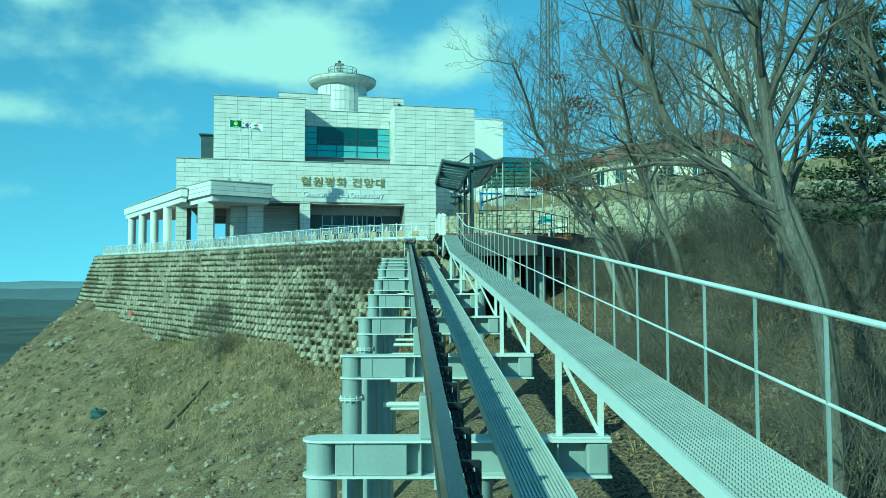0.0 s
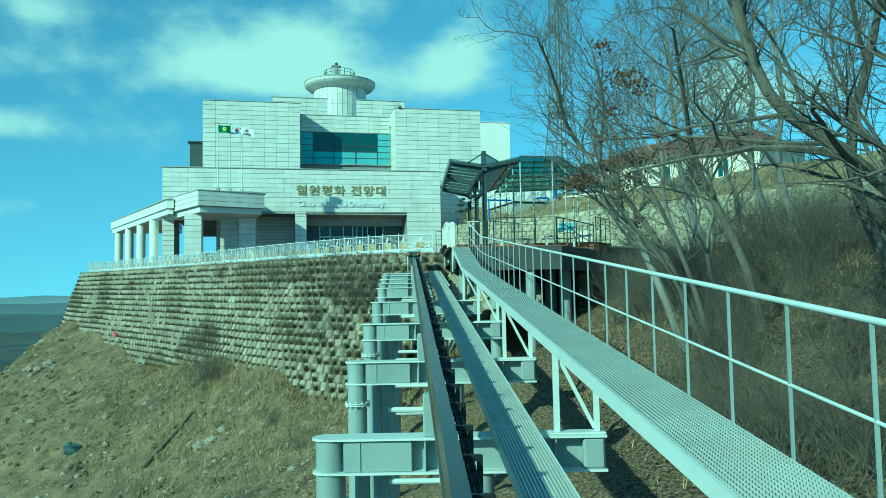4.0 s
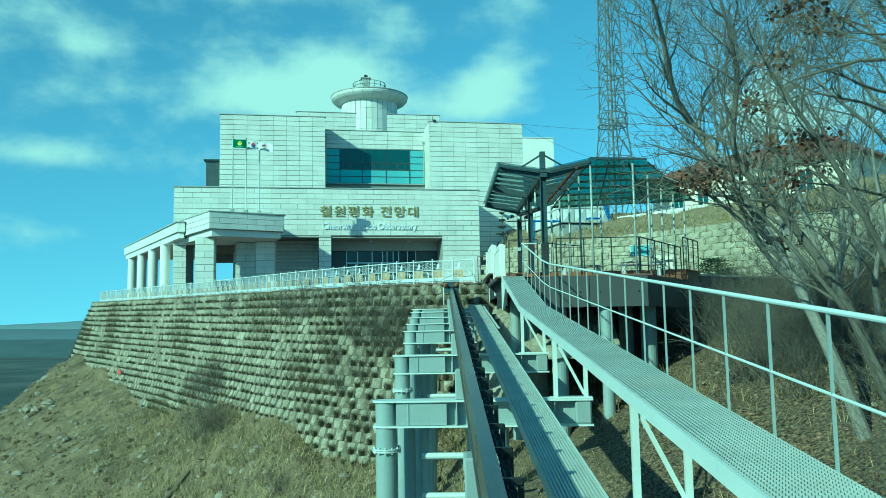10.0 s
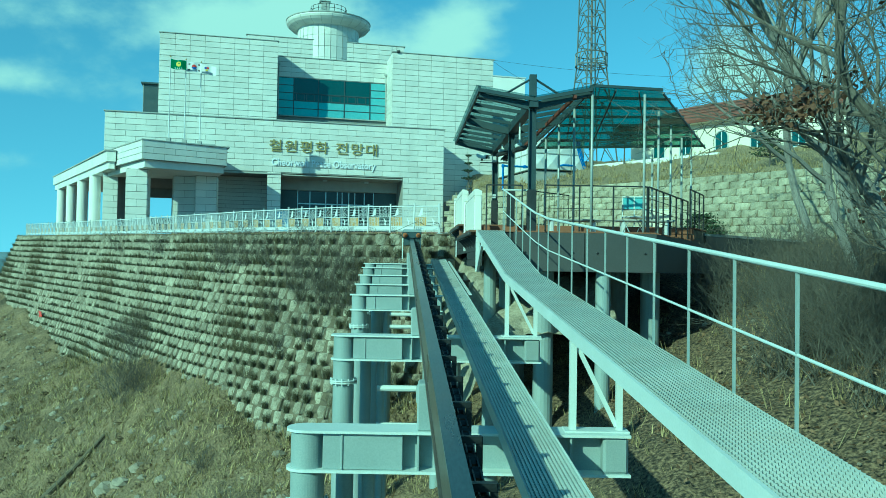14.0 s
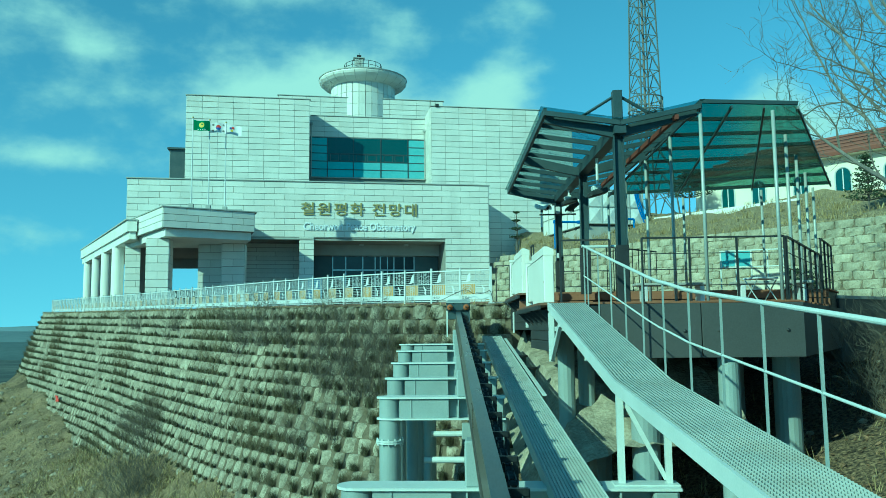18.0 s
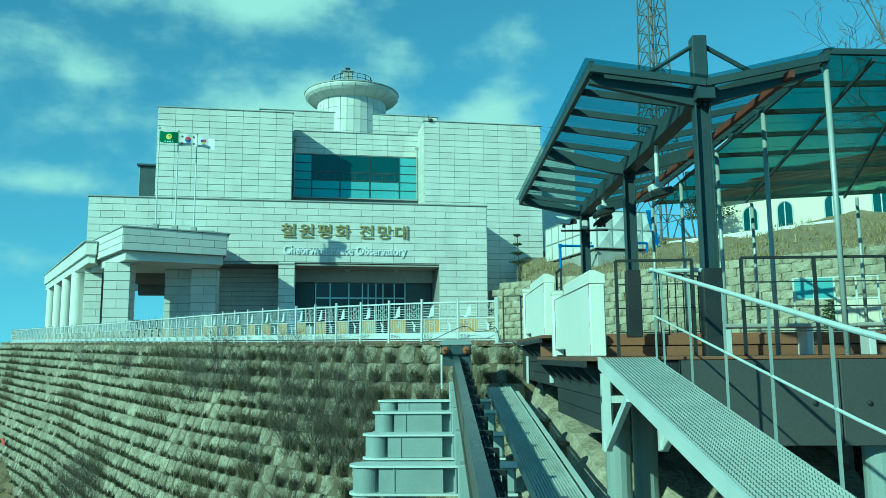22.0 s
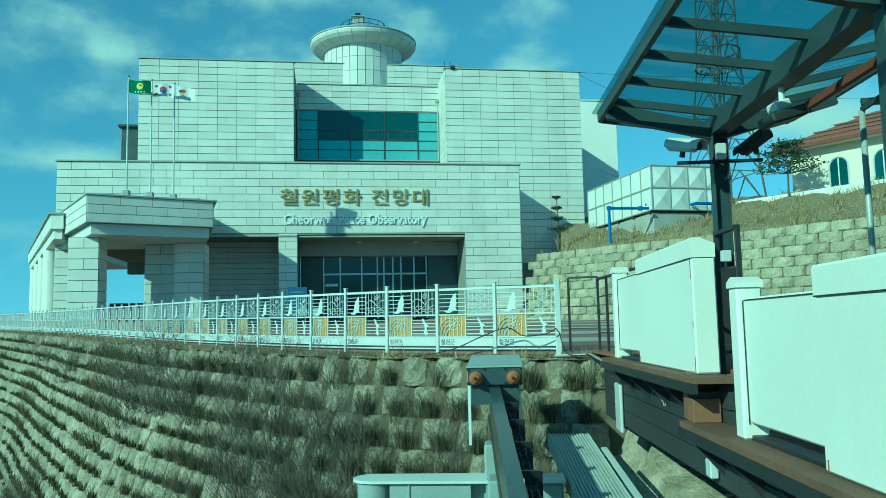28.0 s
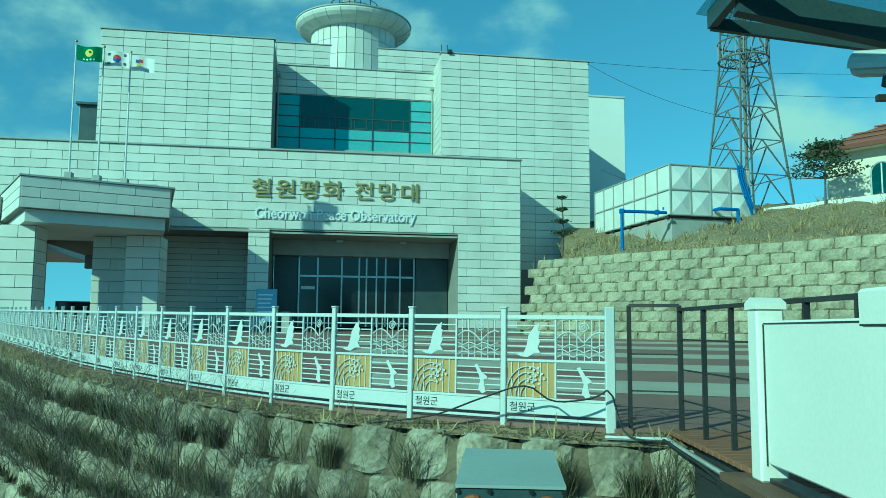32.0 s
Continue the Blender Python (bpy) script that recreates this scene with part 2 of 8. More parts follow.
M_RAILTOP = surface("worn_rail_top", (0.045, 0.062, 0.07), (0.10, 0.125, 0.135), 0.3, 0.5, 2.5, 50, 0.06, (0.16, 0.12, 0.08), 0.4, stretch=(1, 0.2, 1))
M_CHAIN = surface("oily_black_chain", (0.012, 0.014, 0.015), (0.03, 0.033, 0.035), 0.5, 0.4, 8, 60, 0.1)
M_RUST = surface("rusty_orange_rubber", (0.22, 0.08, 0.03), (0.35, 0.14, 0.05), 0.8, 0, 14, 60, 0.3)
M_BLOCK = surface("split_concrete_block", (0.17, 0.152, 0.108), (0.43, 0.40, 0.315), 0.95, 0, 2.6, 18, 0.9, (0.09, 0.078, 0.05), 0.7, spread=0.18, depth=0.05)
M_BLOCK_J = surface("split_concrete_block_far", (0.17, 0.152, 0.108), (0.43, 0.40, 0.315), 0.95, 0, 2.6, 18, 0.9, (0.09, 0.078, 0.05), 0.7, island=0.18, depth=0.05)
M_BLOCK2 = surface("pale_terrace_block", (0.26, 0.245, 0.175), (0.46, 0.43, 0.33), 0.95, 0, 1.4, 14, 0.8, (0.15, 0.14, 0.10), 0.65, spread=0.12, depth=0.05)
M_BLOCK2_J = surface("pale_terrace_block_far", (0.26, 0.245, 0.175), (0.46, 0.43, 0.33), 0.95, 0, 1.4, 14, 0.8, (0.15, 0.14, 0.10), 0.65, island=0.12, depth=0.05)
M_BANK = surface("pale_rubble_concrete", (0.22, 0.20, 0.15), (0.50, 0.46, 0.36), 0.95, 0, 2.2, 16, 0.9, (0.12, 0.11, 0.08), 0.6, depth=0.06)
# earth brown with the shade of the block gaps put into it
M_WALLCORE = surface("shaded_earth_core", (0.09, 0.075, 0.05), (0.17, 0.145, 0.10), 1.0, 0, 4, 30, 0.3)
M_DRYGRASS = surface("dry_grass", (0.22, 0.18, 0.085), (0.43, 0.35, 0.185), 0.9, 0, 5, 60, 0.0, island=0.35)
M_WEED = surface("brown_weed", (0.068, 0.060, 0.034), (0.18, 0.155, 0.088), 0.95, 0, 5, 60, 0.0, island=0.35)
M_STONE = surface("pale_rubble_stone", (0.20, 0.175, 0.13), (0.36, 0.32, 0.25), 0.9, 0, 3, 25, 0.5, (0.16, 0.15, 0.12), 0.4, island=0.2)
M_PAVE_A = surface("brown_paving", (0.16, 0.10, 0.085), (0.23, 0.15, 0.125), 0.85, 0, 1.2, 40, 0.2, (0.12, 0.09, 0.08), 0.3)
M_PAVE_B = surface("grey_paving", (0.34, 0.32, 0.26), (0.44, 0.42, 0.35), 0.85, 0, 1.2, 40, 0.2)
M_WHITE = surface("white_powder_coat", (0.54, 0.58, 0.60), (0.62, 0.65, 0.66), 0.4, 0, 2, 50, 0.03, (0.55, 0.57, 0.56), 0.2)
M_DOORW = surface("cream_white_gate_panel", (0.76, 0.76, 0.71), (0.83, 0.83, 0.78), 0.45, 0, 0.9, 40, 0.04, (0.62, 0.60, 0.52), 0.25)
M_OCHRE = surface("ochre_fence_plate", (0.38, 0.25, 0.08), (0.46, 0.31, 0.11), 0.55, 0, 3, 30, 0.03)
M_INK = surface("black_lettering", (0.015, 0.015, 0.02), (0.03, 0.03, 0.035), 0.6, 0, 3, 30, 0.0)
M_PLANK = surface("black_stained_board", (0.022, 0.024, 0.026), (0.045, 0.048, 0.05), 0.7, 0, 2.5, 60, 0.2, (0.08, 0.08, 0.075), 0.3, stretch=(1, 0.2, 1))
# plant green-brown, darkened to hold the shade of the wall's notches too
M_POCKET = surface("shade_dark_ledge_plant", (0.040, 0.042, 0.022), (0.105, 0.10, 0.055), 0.95, 0, 5, 60, 0.0, island=0.35)
M_LEDGE = surface("weathered_ledge_board", (0.11, 0.062, 0.04), (0.18, 0.105, 0.065), 0.8, 0, 2.0, 50, 0.15, (0.05, 0.045, 0.04), 0.4)
M_WHITEWALL = surface("white_render", (0.80, 0.80, 0.77), (0.86, 0.86, 0.83), 0.8, 0, 0.7, 30, 0.05)
M_GREYPANEL = surface("dark_grey_cladding_panel", (0.055, 0.058, 0.06), (0.075, 0.078, 0.08), 0.6, 0, 0.8, 40, 0.05)
M_DECK = surface("red_brown_deck_board", (0.17, 0.082, 0.045), (0.25, 0.125, 0.068), 0.75, 0, 2.0, 50, 0.15, (0.16, 0.09, 0.06), 0.4, stretch=(0.3, 1, 1), spread=0.1)
M_BLACKST = surface("black_painted_steel", (0.02, 0.023, 0.026), (0.04, 0.044, 0.048), 0.5, 0.2, 3, 50, 0.08, (0.09, 0.05, 0.03), 0.25)
M_SLATE = surface("slate_blue_steel_column", (0.030, 0.050, 0.060), (0.052, 0.078, 0.090), 0.5, 0.1, 2, 50, 0.06, (0.10, 0.12, 0.12), 0.3)
M_RUSTRED = surface("red_primer_steel", (0.10, 0.035, 0.025), (0.16, 0.055, 0.035), 0.7, 0, 3, 50, 0.1)
M_CHROME = surface("stainless_pole", (0.34, 0.38, 0.38), (0.44, 0.48, 0.47), 0.45, 0.15, 3, 30, 0.0)
M_ROOFGLASS = glass("smoky_roof_glass", (0.62, 0.70, 0.71), 0.08, 0.09)
M_GREENGLASS = glass("green_roof_sheet", (0.42, 0.57, 0.52), 0.3, 0.14)
M_LAMP = surface("floodlight_housing", (0.03, 0.035, 0.035), (0.06, 0.065, 0.065), 0.5, 0.3, 4, 40, 0.05)
M_TANK = surface("white_tank_panel", (0.62, 0.65, 0.64), (0.74, 0.76, 0.75), 0.4, 0, 1.0, 20, 0.05, (0.45, 0.47, 0.45), 0.3)
M_BLUEPIPE = surface("blue_pipe_paint", (0.015, 0.10, 0.38), (0.03, 0.15, 0.48), 0.45, 0, 4, 40, 0.03)
M_TOWER = surface("lattice_tower_steel", (0.14, 0.155, 0.155), (0.22, 0.235, 0.23), 0.6, 0.3, 2, 30, 0.05, (0.20, 0.13, 0.09), 0.3)
M_TOWERR = surface("rusty_tower_pipe", (0.13, 0.12, 0.11), (0.20, 0.18, 0.16), 0.7, 0.1, 2, 30, 0.05)
M_HOUSE = surface("cream_render_wall", (0.66, 0.63, 0.52), (0.74, 0.71, 0.60), 0.85, 0, 0.6, 30, 0.1, (0.5, 0.48, 0.40), 0.25)
M_TILE = surface("red_roof_tile", (0.16, 0.068, 0.05), (0.23, 0.10, 0.072), 0.75, 0, 2, 30, 0.3)
M_BARK = surface("grey_bark", (0.065, 0.060, 0.050), (0.165, 0.152, 0.128), 0.95, 0, 4, 30, 0.5, (0.17, 0.16, 0.14), 0.3, stretch=(1, 1, 0.3))
M_PALEBARK = surface("pale_bark", (0.17, 0.162, 0.145), (0.30, 0.29, 0.265), 0.9, 0, 4, 30, 0.4, (0.12, 0.11, 0.09), 0.4, stretch=(1, 1, 0.3))
M_TWIG = surface("grey_brown_twig", (0.065, 0.058, 0.047), (0.15, 0.135, 0.112), 0.95, 0, 4, 30, 0.0)
M_LEAFDRY = surface("withered_oak_leaf", (0.075, 0.038, 0.022), (0.17, 0.095, 0.055), 0.85, 0, 6, 40, 0.0, island=0.3)
M_DRYSTICK = surface("dead_stick", (0.10, 0.085, 0.06), (0.27, 0.24, 0.18), 0.95, 0, 5, 40, 0.0, island=0.35)
M_LITTER = surface("fallen_leaf", (0.12, 0.075, 0.040), (0.26, 0.18, 0.11), 0.9, 0, 6, 40, 0.0, island=0.4)
M_NEEDLE = surface("dark_pine_needle", (0.028, 0.045, 0.020), (0.065, 0.088, 0.042), 0.9, 0, 5, 40, 0.0, island=0.3)
M_FLAGG = surface("green_flag_cloth", (0.01, 0.14, 0.05), (0.02, 0.20, 0.07), 0.8, 0, 6, 60, 0.05)
M_FLAGW = surface("white_flag_cloth", (0.66, 0.68, 0.70), (0.76, 0.77, 0.78), 0.8, 0, 6, 60, 0.05)
M_RED = surface("red_paint", (0.45, 0.04, 0.04), (0.55, 0.06, 0.05), 0.6, 0, 6, 60, 0.0)
M_BLUE = surface("blue_paint", (0.03, 0.07, 0.35), (0.04, 0.10, 0.42), 0.6, 0, 6, 60, 0.0)
M_YELLOW = surface("yellow_paint", (0.60, 0.50, 0.06), (0.70, 0.58, 0.09), 0.6, 0, 6, 60, 0.0)
M_SIGN = surface("pale_blue_sign", (0.22, 0.36, 0.55), (0.30, 0.44, 0.62), 0.5, 0, 4, 40, 0.0)
M_CONC = surface("bare_concrete", (0.30, 0.31, 0.29), (0.42, 0.42, 0.40), 0.9, 0, 1.2, 30, 0.3, (0.2, 0.2, 0.18), 0.4)
M_TARP = surface("blue_green_tarp", (0.05, 0.085, 0.085), (0.09, 0.14, 0.135), 0.6, 0, 6, 30, 0.3)
M_CABLE = surface("black_cable", (0.015, 0.015, 0.017), (0.03, 0.03, 0.033), 0.6, 0, 6, 30, 0.0)
M_CONDUIT = surface("pale_conduit", (0.45, 0.47, 0.48), (0.55, 0.57, 0.58), 0.4, 0.4, 4, 30, 0.0)


def ground_material():
    m = surface("hillside_soil", (0.070, 0.052, 0.028), (0.31, 0.24, 0.14), 1.0, 0, 0.9, 9, 1.0, (0.050, 0.042, 0.026), 0.75, depth=0.3)
    nt = m.node_tree
    N, L = nt.nodes.new, nt.links.new
    bs = nt.nodes["Principled BSDF"]
    old = bs.inputs["Base Color"].links[0].from_socket
    geo, sep = N("ShaderNodeNewGeometry"), N("ShaderNodeSeparateXYZ")
    L(geo.outputs["Position"], sep.inputs[0])
    # leaf litter east of the track, woods on the far plain
    east = N("ShaderNodeMapRange")
    east.inputs["From Min"].default_value, east.inputs["From Max"].default_value = -3.0, 3.0
    L(sep.outputs["X"], east.inputs["Value"])
    nz = N("ShaderNodeTexNoise")
    nz.inputs["Scale"].default_value, nz.inputs["Detail"].default_value = 14, 4
    L(geo.outputs["Position"], nz.inputs["Vector"])
    rp = N("ShaderNodeValToRGB")
    rp.color_ramp.elements[0].position, rp.color_ramp.elements[0].color = 0.36, (0.035, 0.028, 0.018, 1)
    rp.color_ramp.elements[1].position, rp.color_ramp.elements[1].color = 0.68, (0.25, 0.185, 0.11, 1)
    L(nz.outputs["Fac"], rp.inputs[0])
    m1 = N("ShaderNodeMix")
    m1.data_type = "RGBA"
    L(east.outputs[0], m1.inputs["Factor"])
    L(old, m1.inputs["A"])
    L(rp.outputs[0], m1.inputs["B"])
    bank = N("ShaderNodeMapRange")
    bank.inputs["From Min"].default_value, bank.inputs["From Max"].default_value = 2.6, 3.4
    L(sep.outputs["Z"], bank.inputs["Value"])
    rb = N("ShaderNodeValToRGB")
    rb.color_ramp.elements[0].position, rb.color_ramp.elements[0].color = 0.36, (0.16, 0.13, 0.075, 1)
    rb.color_ramp.elements[1].position, rb.color_ramp.elements[1].color = 0.66, (0.36, 0.30, 0.18, 1)
    L(nz.outputs["Fac"], rb.inputs[0])
    m0 = N("ShaderNodeMix")
    m0.data_type = "RGBA"
    L(bank.outputs[0], m0.inputs["Factor"])
    L(m1.outputs["Result"], m0.inputs["A"])
    L(rb.outputs[0], m0.inputs["B"])
    m1 = m0
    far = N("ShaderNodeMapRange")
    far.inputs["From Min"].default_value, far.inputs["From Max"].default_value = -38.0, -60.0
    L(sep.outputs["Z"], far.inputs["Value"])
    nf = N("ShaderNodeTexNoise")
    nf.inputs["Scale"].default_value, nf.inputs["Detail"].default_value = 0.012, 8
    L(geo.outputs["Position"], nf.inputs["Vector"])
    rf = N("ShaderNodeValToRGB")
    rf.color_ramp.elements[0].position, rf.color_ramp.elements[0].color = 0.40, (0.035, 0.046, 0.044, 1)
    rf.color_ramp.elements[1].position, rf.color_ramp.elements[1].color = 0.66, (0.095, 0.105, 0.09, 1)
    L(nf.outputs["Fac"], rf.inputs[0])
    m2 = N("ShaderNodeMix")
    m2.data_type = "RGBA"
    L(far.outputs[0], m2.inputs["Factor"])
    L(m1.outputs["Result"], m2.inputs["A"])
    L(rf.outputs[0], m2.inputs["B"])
    L(m2.outputs["Result"], bs.inputs["Base Color"])
    return m


M_GROUND = ground_material()


# ---- mesh tools ----
class Shape:
    """Collects vertices and faces of one mesh."""

    def __init__(self):
        self.v, self.f = [], []

    def add(self, vs, fs):
        k = len(self.v)
        self.v += [tuple(p) for p in vs]
        self.f += [tuple(i + k for i in f) for f in fs]
        return self

    def box(self, a, b, m=None):
        (x0, y0, z0), (x1, y1, z1) = a, b
        vs = [Vector(p) for p in ((x0, y0, z0), (x1, y0, z0), (x1, y1, z0), (x0, y1, z0), (x0, y0, z1), (x1, y0, z1), (x1, y1, z1), (x0, y1, z1))]
        if m is not None:
            vs = [m @ p for p in vs]
        return self.add(vs, ((0, 3, 2, 1), (4, 5, 6, 7), (0, 1, 5, 4), (1, 2, 6, 5), (2, 3, 7, 6), (3, 0, 4, 7)))

    def bevel_box(self, a, b, c=0.01, m=None):
        """A box with chamfered edges."""
        (x0, y0, z0), (x1, y1, z1) = a, b
        vs, idx = [], {}
        for i, x in enumerate((x0, x1)):
            for j, y in enumerate((y0, y1)):
                for k, z in enumerate((z0, z1)):
                    sx, sy, sz = (c if i == 0 else -c), (c if j == 0 else -c), (c if k == 0 else -c)
                    for ax, p in enumerate(((x, y + sy, z + sz), (x + sx, y, z + sz), (x + sx, y + sy, z))):
                        idx[i, j, k, ax] = len(vs)
                        vs.append(Vector(p))
        fs = []
        for ax in range(3):
            for side in (0, 1):
                ring = ((0, 0), (1, 0), (1, 1), (0, 1)) if (side == 1) == (ax != 1) else ((0, 0), (0, 1), (1, 1), (1, 0))
                f = []
                for p, q in ring:
                    key = [p, q]
                    key.insert(ax, side)
                    f.append(idx[(*key, ax)])
                fs.append(tuple(f))
        for i in (0, 1):
            for j in (0, 1):
                fs.append((idx[i, j, 0, 0], idx[i, j, 1, 0], idx[i, j, 1, 1], idx[i, j, 0, 1]))
                fs.append((idx[i, 0, j, 0], idx[i, 1, j, 0], idx[i, 1, j, 2], idx[i, 0, j, 2]))
                fs.append((idx[0, i, j, 1], idx[1, i, j, 1], idx[1, i, j, 2], idx[0, i, j, 2]))
                for k in (0, 1):
                    fs.append((idx[i, j, k, 0], idx[i, j, k, 1], idx[i, j, k, 2]))
        if m is not None:
            vs = [m @ p for p in vs]
        return self.add(vs, fs)

    def tube(self, p, q, r, r2=None, n=8, cap=True):
        p, q = Vector(p), Vector(q)
        d = q - p
        if d.length < 1e-6:
            return self
        d.normalize()
        s = d.cross(Vector((0, 0, 1)) if abs(d.z) < 0.95 else Vector((1, 0, 0))).normalized()
        t = s.cross(d)
        r2 = r if r2 is None else r2
        vs = []
        for c, rr in ((p, r), (q, r2)):
            for i in range(n):
                a = 2 * math.pi * i / n
                vs.append(c + (s * math.cos(a) + t * math.sin(a)) * rr)
        fs = [(i, (i + 1) % n, n + (i + 1) % n, n + i) for i in range(n)]
        if cap:
            fs += [tuple(range(n - 1, -1, -1)), tuple(range(n, 2 * n))]
        return self.add(vs, fs)

    def pipe(self, pts, r, n=8):
        for a, b in zip(pts, pts[1:]):
            self.tube(a, b, r, n=n)
        return self

    def bar(self, p, q, w, h, up=(0, 0, 1)):
        """A rectangular bar from p to q, w wide and h high, centred on the line."""
        p, q = Vector(p), Vector(q)
        d = (q - p).normalized()
        s = d.cross(Vector(up)).normalized()
        t = s.cross(d)
        vs = [c + s * a * w / 2 + t * b * h / 2 for c in (p, q) for a, b in ((-1, -1), (1, -1), (1, 1), (-1, 1))]
        return self.add(vs, ((0, 1, 2, 3), (7, 6, 5, 4), (0, 4, 5, 1), (1, 5, 6, 2), (2, 6, 7, 3), (3, 7, 4, 0)))

    def prism(self, poly, z0, z1):
        """An upright prism over a polygon, z0 and z1 numbers or functions of (x, y)."""
        n = len(poly)
        f0 = z0 if callable(z0) else (lambda x, y: z0)
        f1 = z1 if callable(z1) else (lambda x, y: z1)
        vs = [(x, y, f0(x, y)) for x, y in poly] + [(x, y, f1(x, y)) for x, y in poly]
        fs = [tuple(range(n - 1, -1, -1)), tuple(range(n, 2 * n))] + [(i, (i + 1) % n, n + (i + 1) % n, n + i) for i in range(n)]
        return self.add(vs, fs)

    def plate(self, poly, y0, y1, m=None):
        """A flat cut-out in the x-z plane, from y0 to y1 thick."""
        n = len(poly)
        vs = [Vector((x, y0, z)) for x, z in poly] + [Vector((x, y1, z)) for x, z in poly]
        if m is not None:
            vs = [m @ p for p in vs]
        return self.add(vs, [tuple(range(n)), tuple(range(2 * n - 1, n - 1, -1))] + [(i, n + i, n + (i + 1) % n, (i + 1) % n) for i in range(n)])

    def lathe(self, profile, n=32, centre=(0, 0), cap=True):
        cx, cy = centre
        k = len(profile)
        vs = [(cx + r * math.cos(2 * math.pi * i / n), cy + r * math.sin(2 * math.pi * i / n), z) for i in range(n) for r, z in profile]
        fs = [(i * k + j, ((i + 1) % n) * k + j, ((i + 1) % n) * k + j + 1, i * k + j + 1) for i in range(n) for j in range(k - 1)]
        if cap:
            fs += [tuple(i * k for i in range(n - 1, -1, -1)), tuple(i * k + k - 1 for i in range(n))]
        return self.add(vs, fs)

    def mesh(self, name, material, smooth=False):
        me = bpy.data.meshes.new(name)
        me.from_pydata(self.v, [], self.f)
        me.materials.append(material)
        if smooth:
            me.polygons.foreach_set("use_smooth", [True] * len(me.polygons))
        me.update()
        return me


def part(name, shape, material, parent=None, label="", smooth=False, at=None):
    """Links one mesh object, under a thing or a part if one is given."""
    me = shape if isinstance(shape, bpy.types.Mesh) else shape.mesh(name, material, smooth)
    ob = new(name, me)
    ob.parent = parent
    if at is not None:
        ob.matrix_basis = at
    if label:
        ob["label"] = label
    return ob


def thing(name, label, category, m=None, group="", kind=""):
    ob = new(name)
    if m is not None:
        ob.matrix_basis = m
    return tagged(ob, label, category, group, kind)


def text_mesh(text, size, depth, spacing, bold):
    cu = bpy.data.curves.new("text", "FONT")
    cu.body, cu.size, cu.extrude, cu.space_character = text, size, depth, spacing
    cu.resolution_u, cu.offset = 3, bold
    ob = new("text", cu)
    bpy.context.view_layer.update()
    me = bpy.data.meshes.new_from_object(ob.evaluated_get(bpy.context.evaluated_depsgraph_get()))
    bpy.data.objects.remove(ob)
    xs = [v.co.x for v in me.vertices] or [0.0]
    return me, min(xs), max(xs)


def lettering(name, text, size, depth, material, parent, m, label="", spacing=1.0, width=0.0, bold=0.0, singly=False):
    """Raised text; singly makes each letter a part of its own."""
    whole, lo, hi = text_mesh(text, size, depth, spacing, bold)
    k = width / max(1e-4, hi - lo) if width else 1.0
    base = lo if width else 0.0
    for i, ch in enumerate(text if singly else (text,)):
        if ch == " ":
            continue
        me, a, b = text_mesh(ch, size, depth, spacing, bold) if singly else (whole, lo, hi)
        end = text_mesh(text[:i + 1], size, depth, spacing, bold)[2] if singly else hi
        for v in me.vertices:
            v.co.x = (v.co.x + end - b - base) * k
        me.materials.clear()
        me.materials.append(material)
        o = new(name, me)
        o.parent, o.matrix_basis = parent, m
        if label:
            o["label"] = label


def smooth_line(points, step):
    """Evenly spaced places along a smooth curve through the given ones."""
    P = [Vector(p) for p in points]
    P = [P[0] * 2 - P[1], *P, P[-1] * 2 - P[-2]]
    dense = []
    for i in range(1, len(P) - 2):
        a, b, c, d = P[i - 1:i + 3]
        for k in range(24):
            t = k / 24
            dense.append(0.5 * (2 * b + (c - a) * t + (2 * a - 5 * b + 4 * c - d) * t * t + (3 * b - a - 3 * c + d) * t ** 3))
    dense.append(P[-2])
    out, want, run = [dense[0]], step, 0.0
    for a, b in zip(dense, dense[1:]):
        l = (b - a).length
        while run + l >= want and l > 0:
            out.append(a.lerp(b, (want - run) / l))
            want += step
        run += l
    return out


def sstep(a, b, x):
    t = min(1.0, max(0.0, (x - a) / (b - a)))
    return t * t * (3 - 2 * t)


def track(y, n, h):
    """A place by the track: y along it, n metres to the right of and h metres over the car's line of sight."""
    return Vector((-0.0564 * y + n, y, -2.91 + 0.1001 * y + h))


# ---- ground ----
FENCE_LINE = [(-1.22, 47.1, 0), (-2.97, 47.75, 0), (-4.7, 48.75, 0), (-6.8, 50.6, 0), (-10.3, 54.3, 0), (-14.0, 58.9, 0), (-17.8, 63.6, 0), (-21.4, 68.3, 0), (-26.6, 74.2, 0), (-33.0, 81.6, 0), (-39.0, 88.6, 0), (-41.0, 92.5, 0)]
WALL_LINE = [(-0.35, 46.55, 0), (-1.3, 46.6, 0), (-3.1, 47.25, 0), (-5.0, 48.3, 0), (-7.2, 50.15, 0), (-10.8, 53.8, 0), (-14.6, 58.4, 0), (-18.4, 63.1, 0), (-22.0, 67.75, 0), (-27.2, 73.65, 0), (-33.6, 81.05, 0), (-39.7, 88.2, 0), (-43.3, 95.8, 0), (-44.3, 105.0, 0)]
TERRACE_LINE = [(-1.2, 77.6, 0), (0.4, 76.2, 0), (3.0, 73.2, 0), (6.5, 70.0, 0), (11.0, 65.0, 0), (16.0, 59.0, 0), (22.0, 52.0, 0), (30.0, 44.0, 0), (40.0, 36.0, 0)]
WALL_FINE = smooth_line(WALL_LINE, 1.0)
TERRACE_FINE = smooth_line(TERRACE_LINE, 1.0)


def plaza_z(x, y):
    return 0.17 + 0.024 * (y - 47.0)


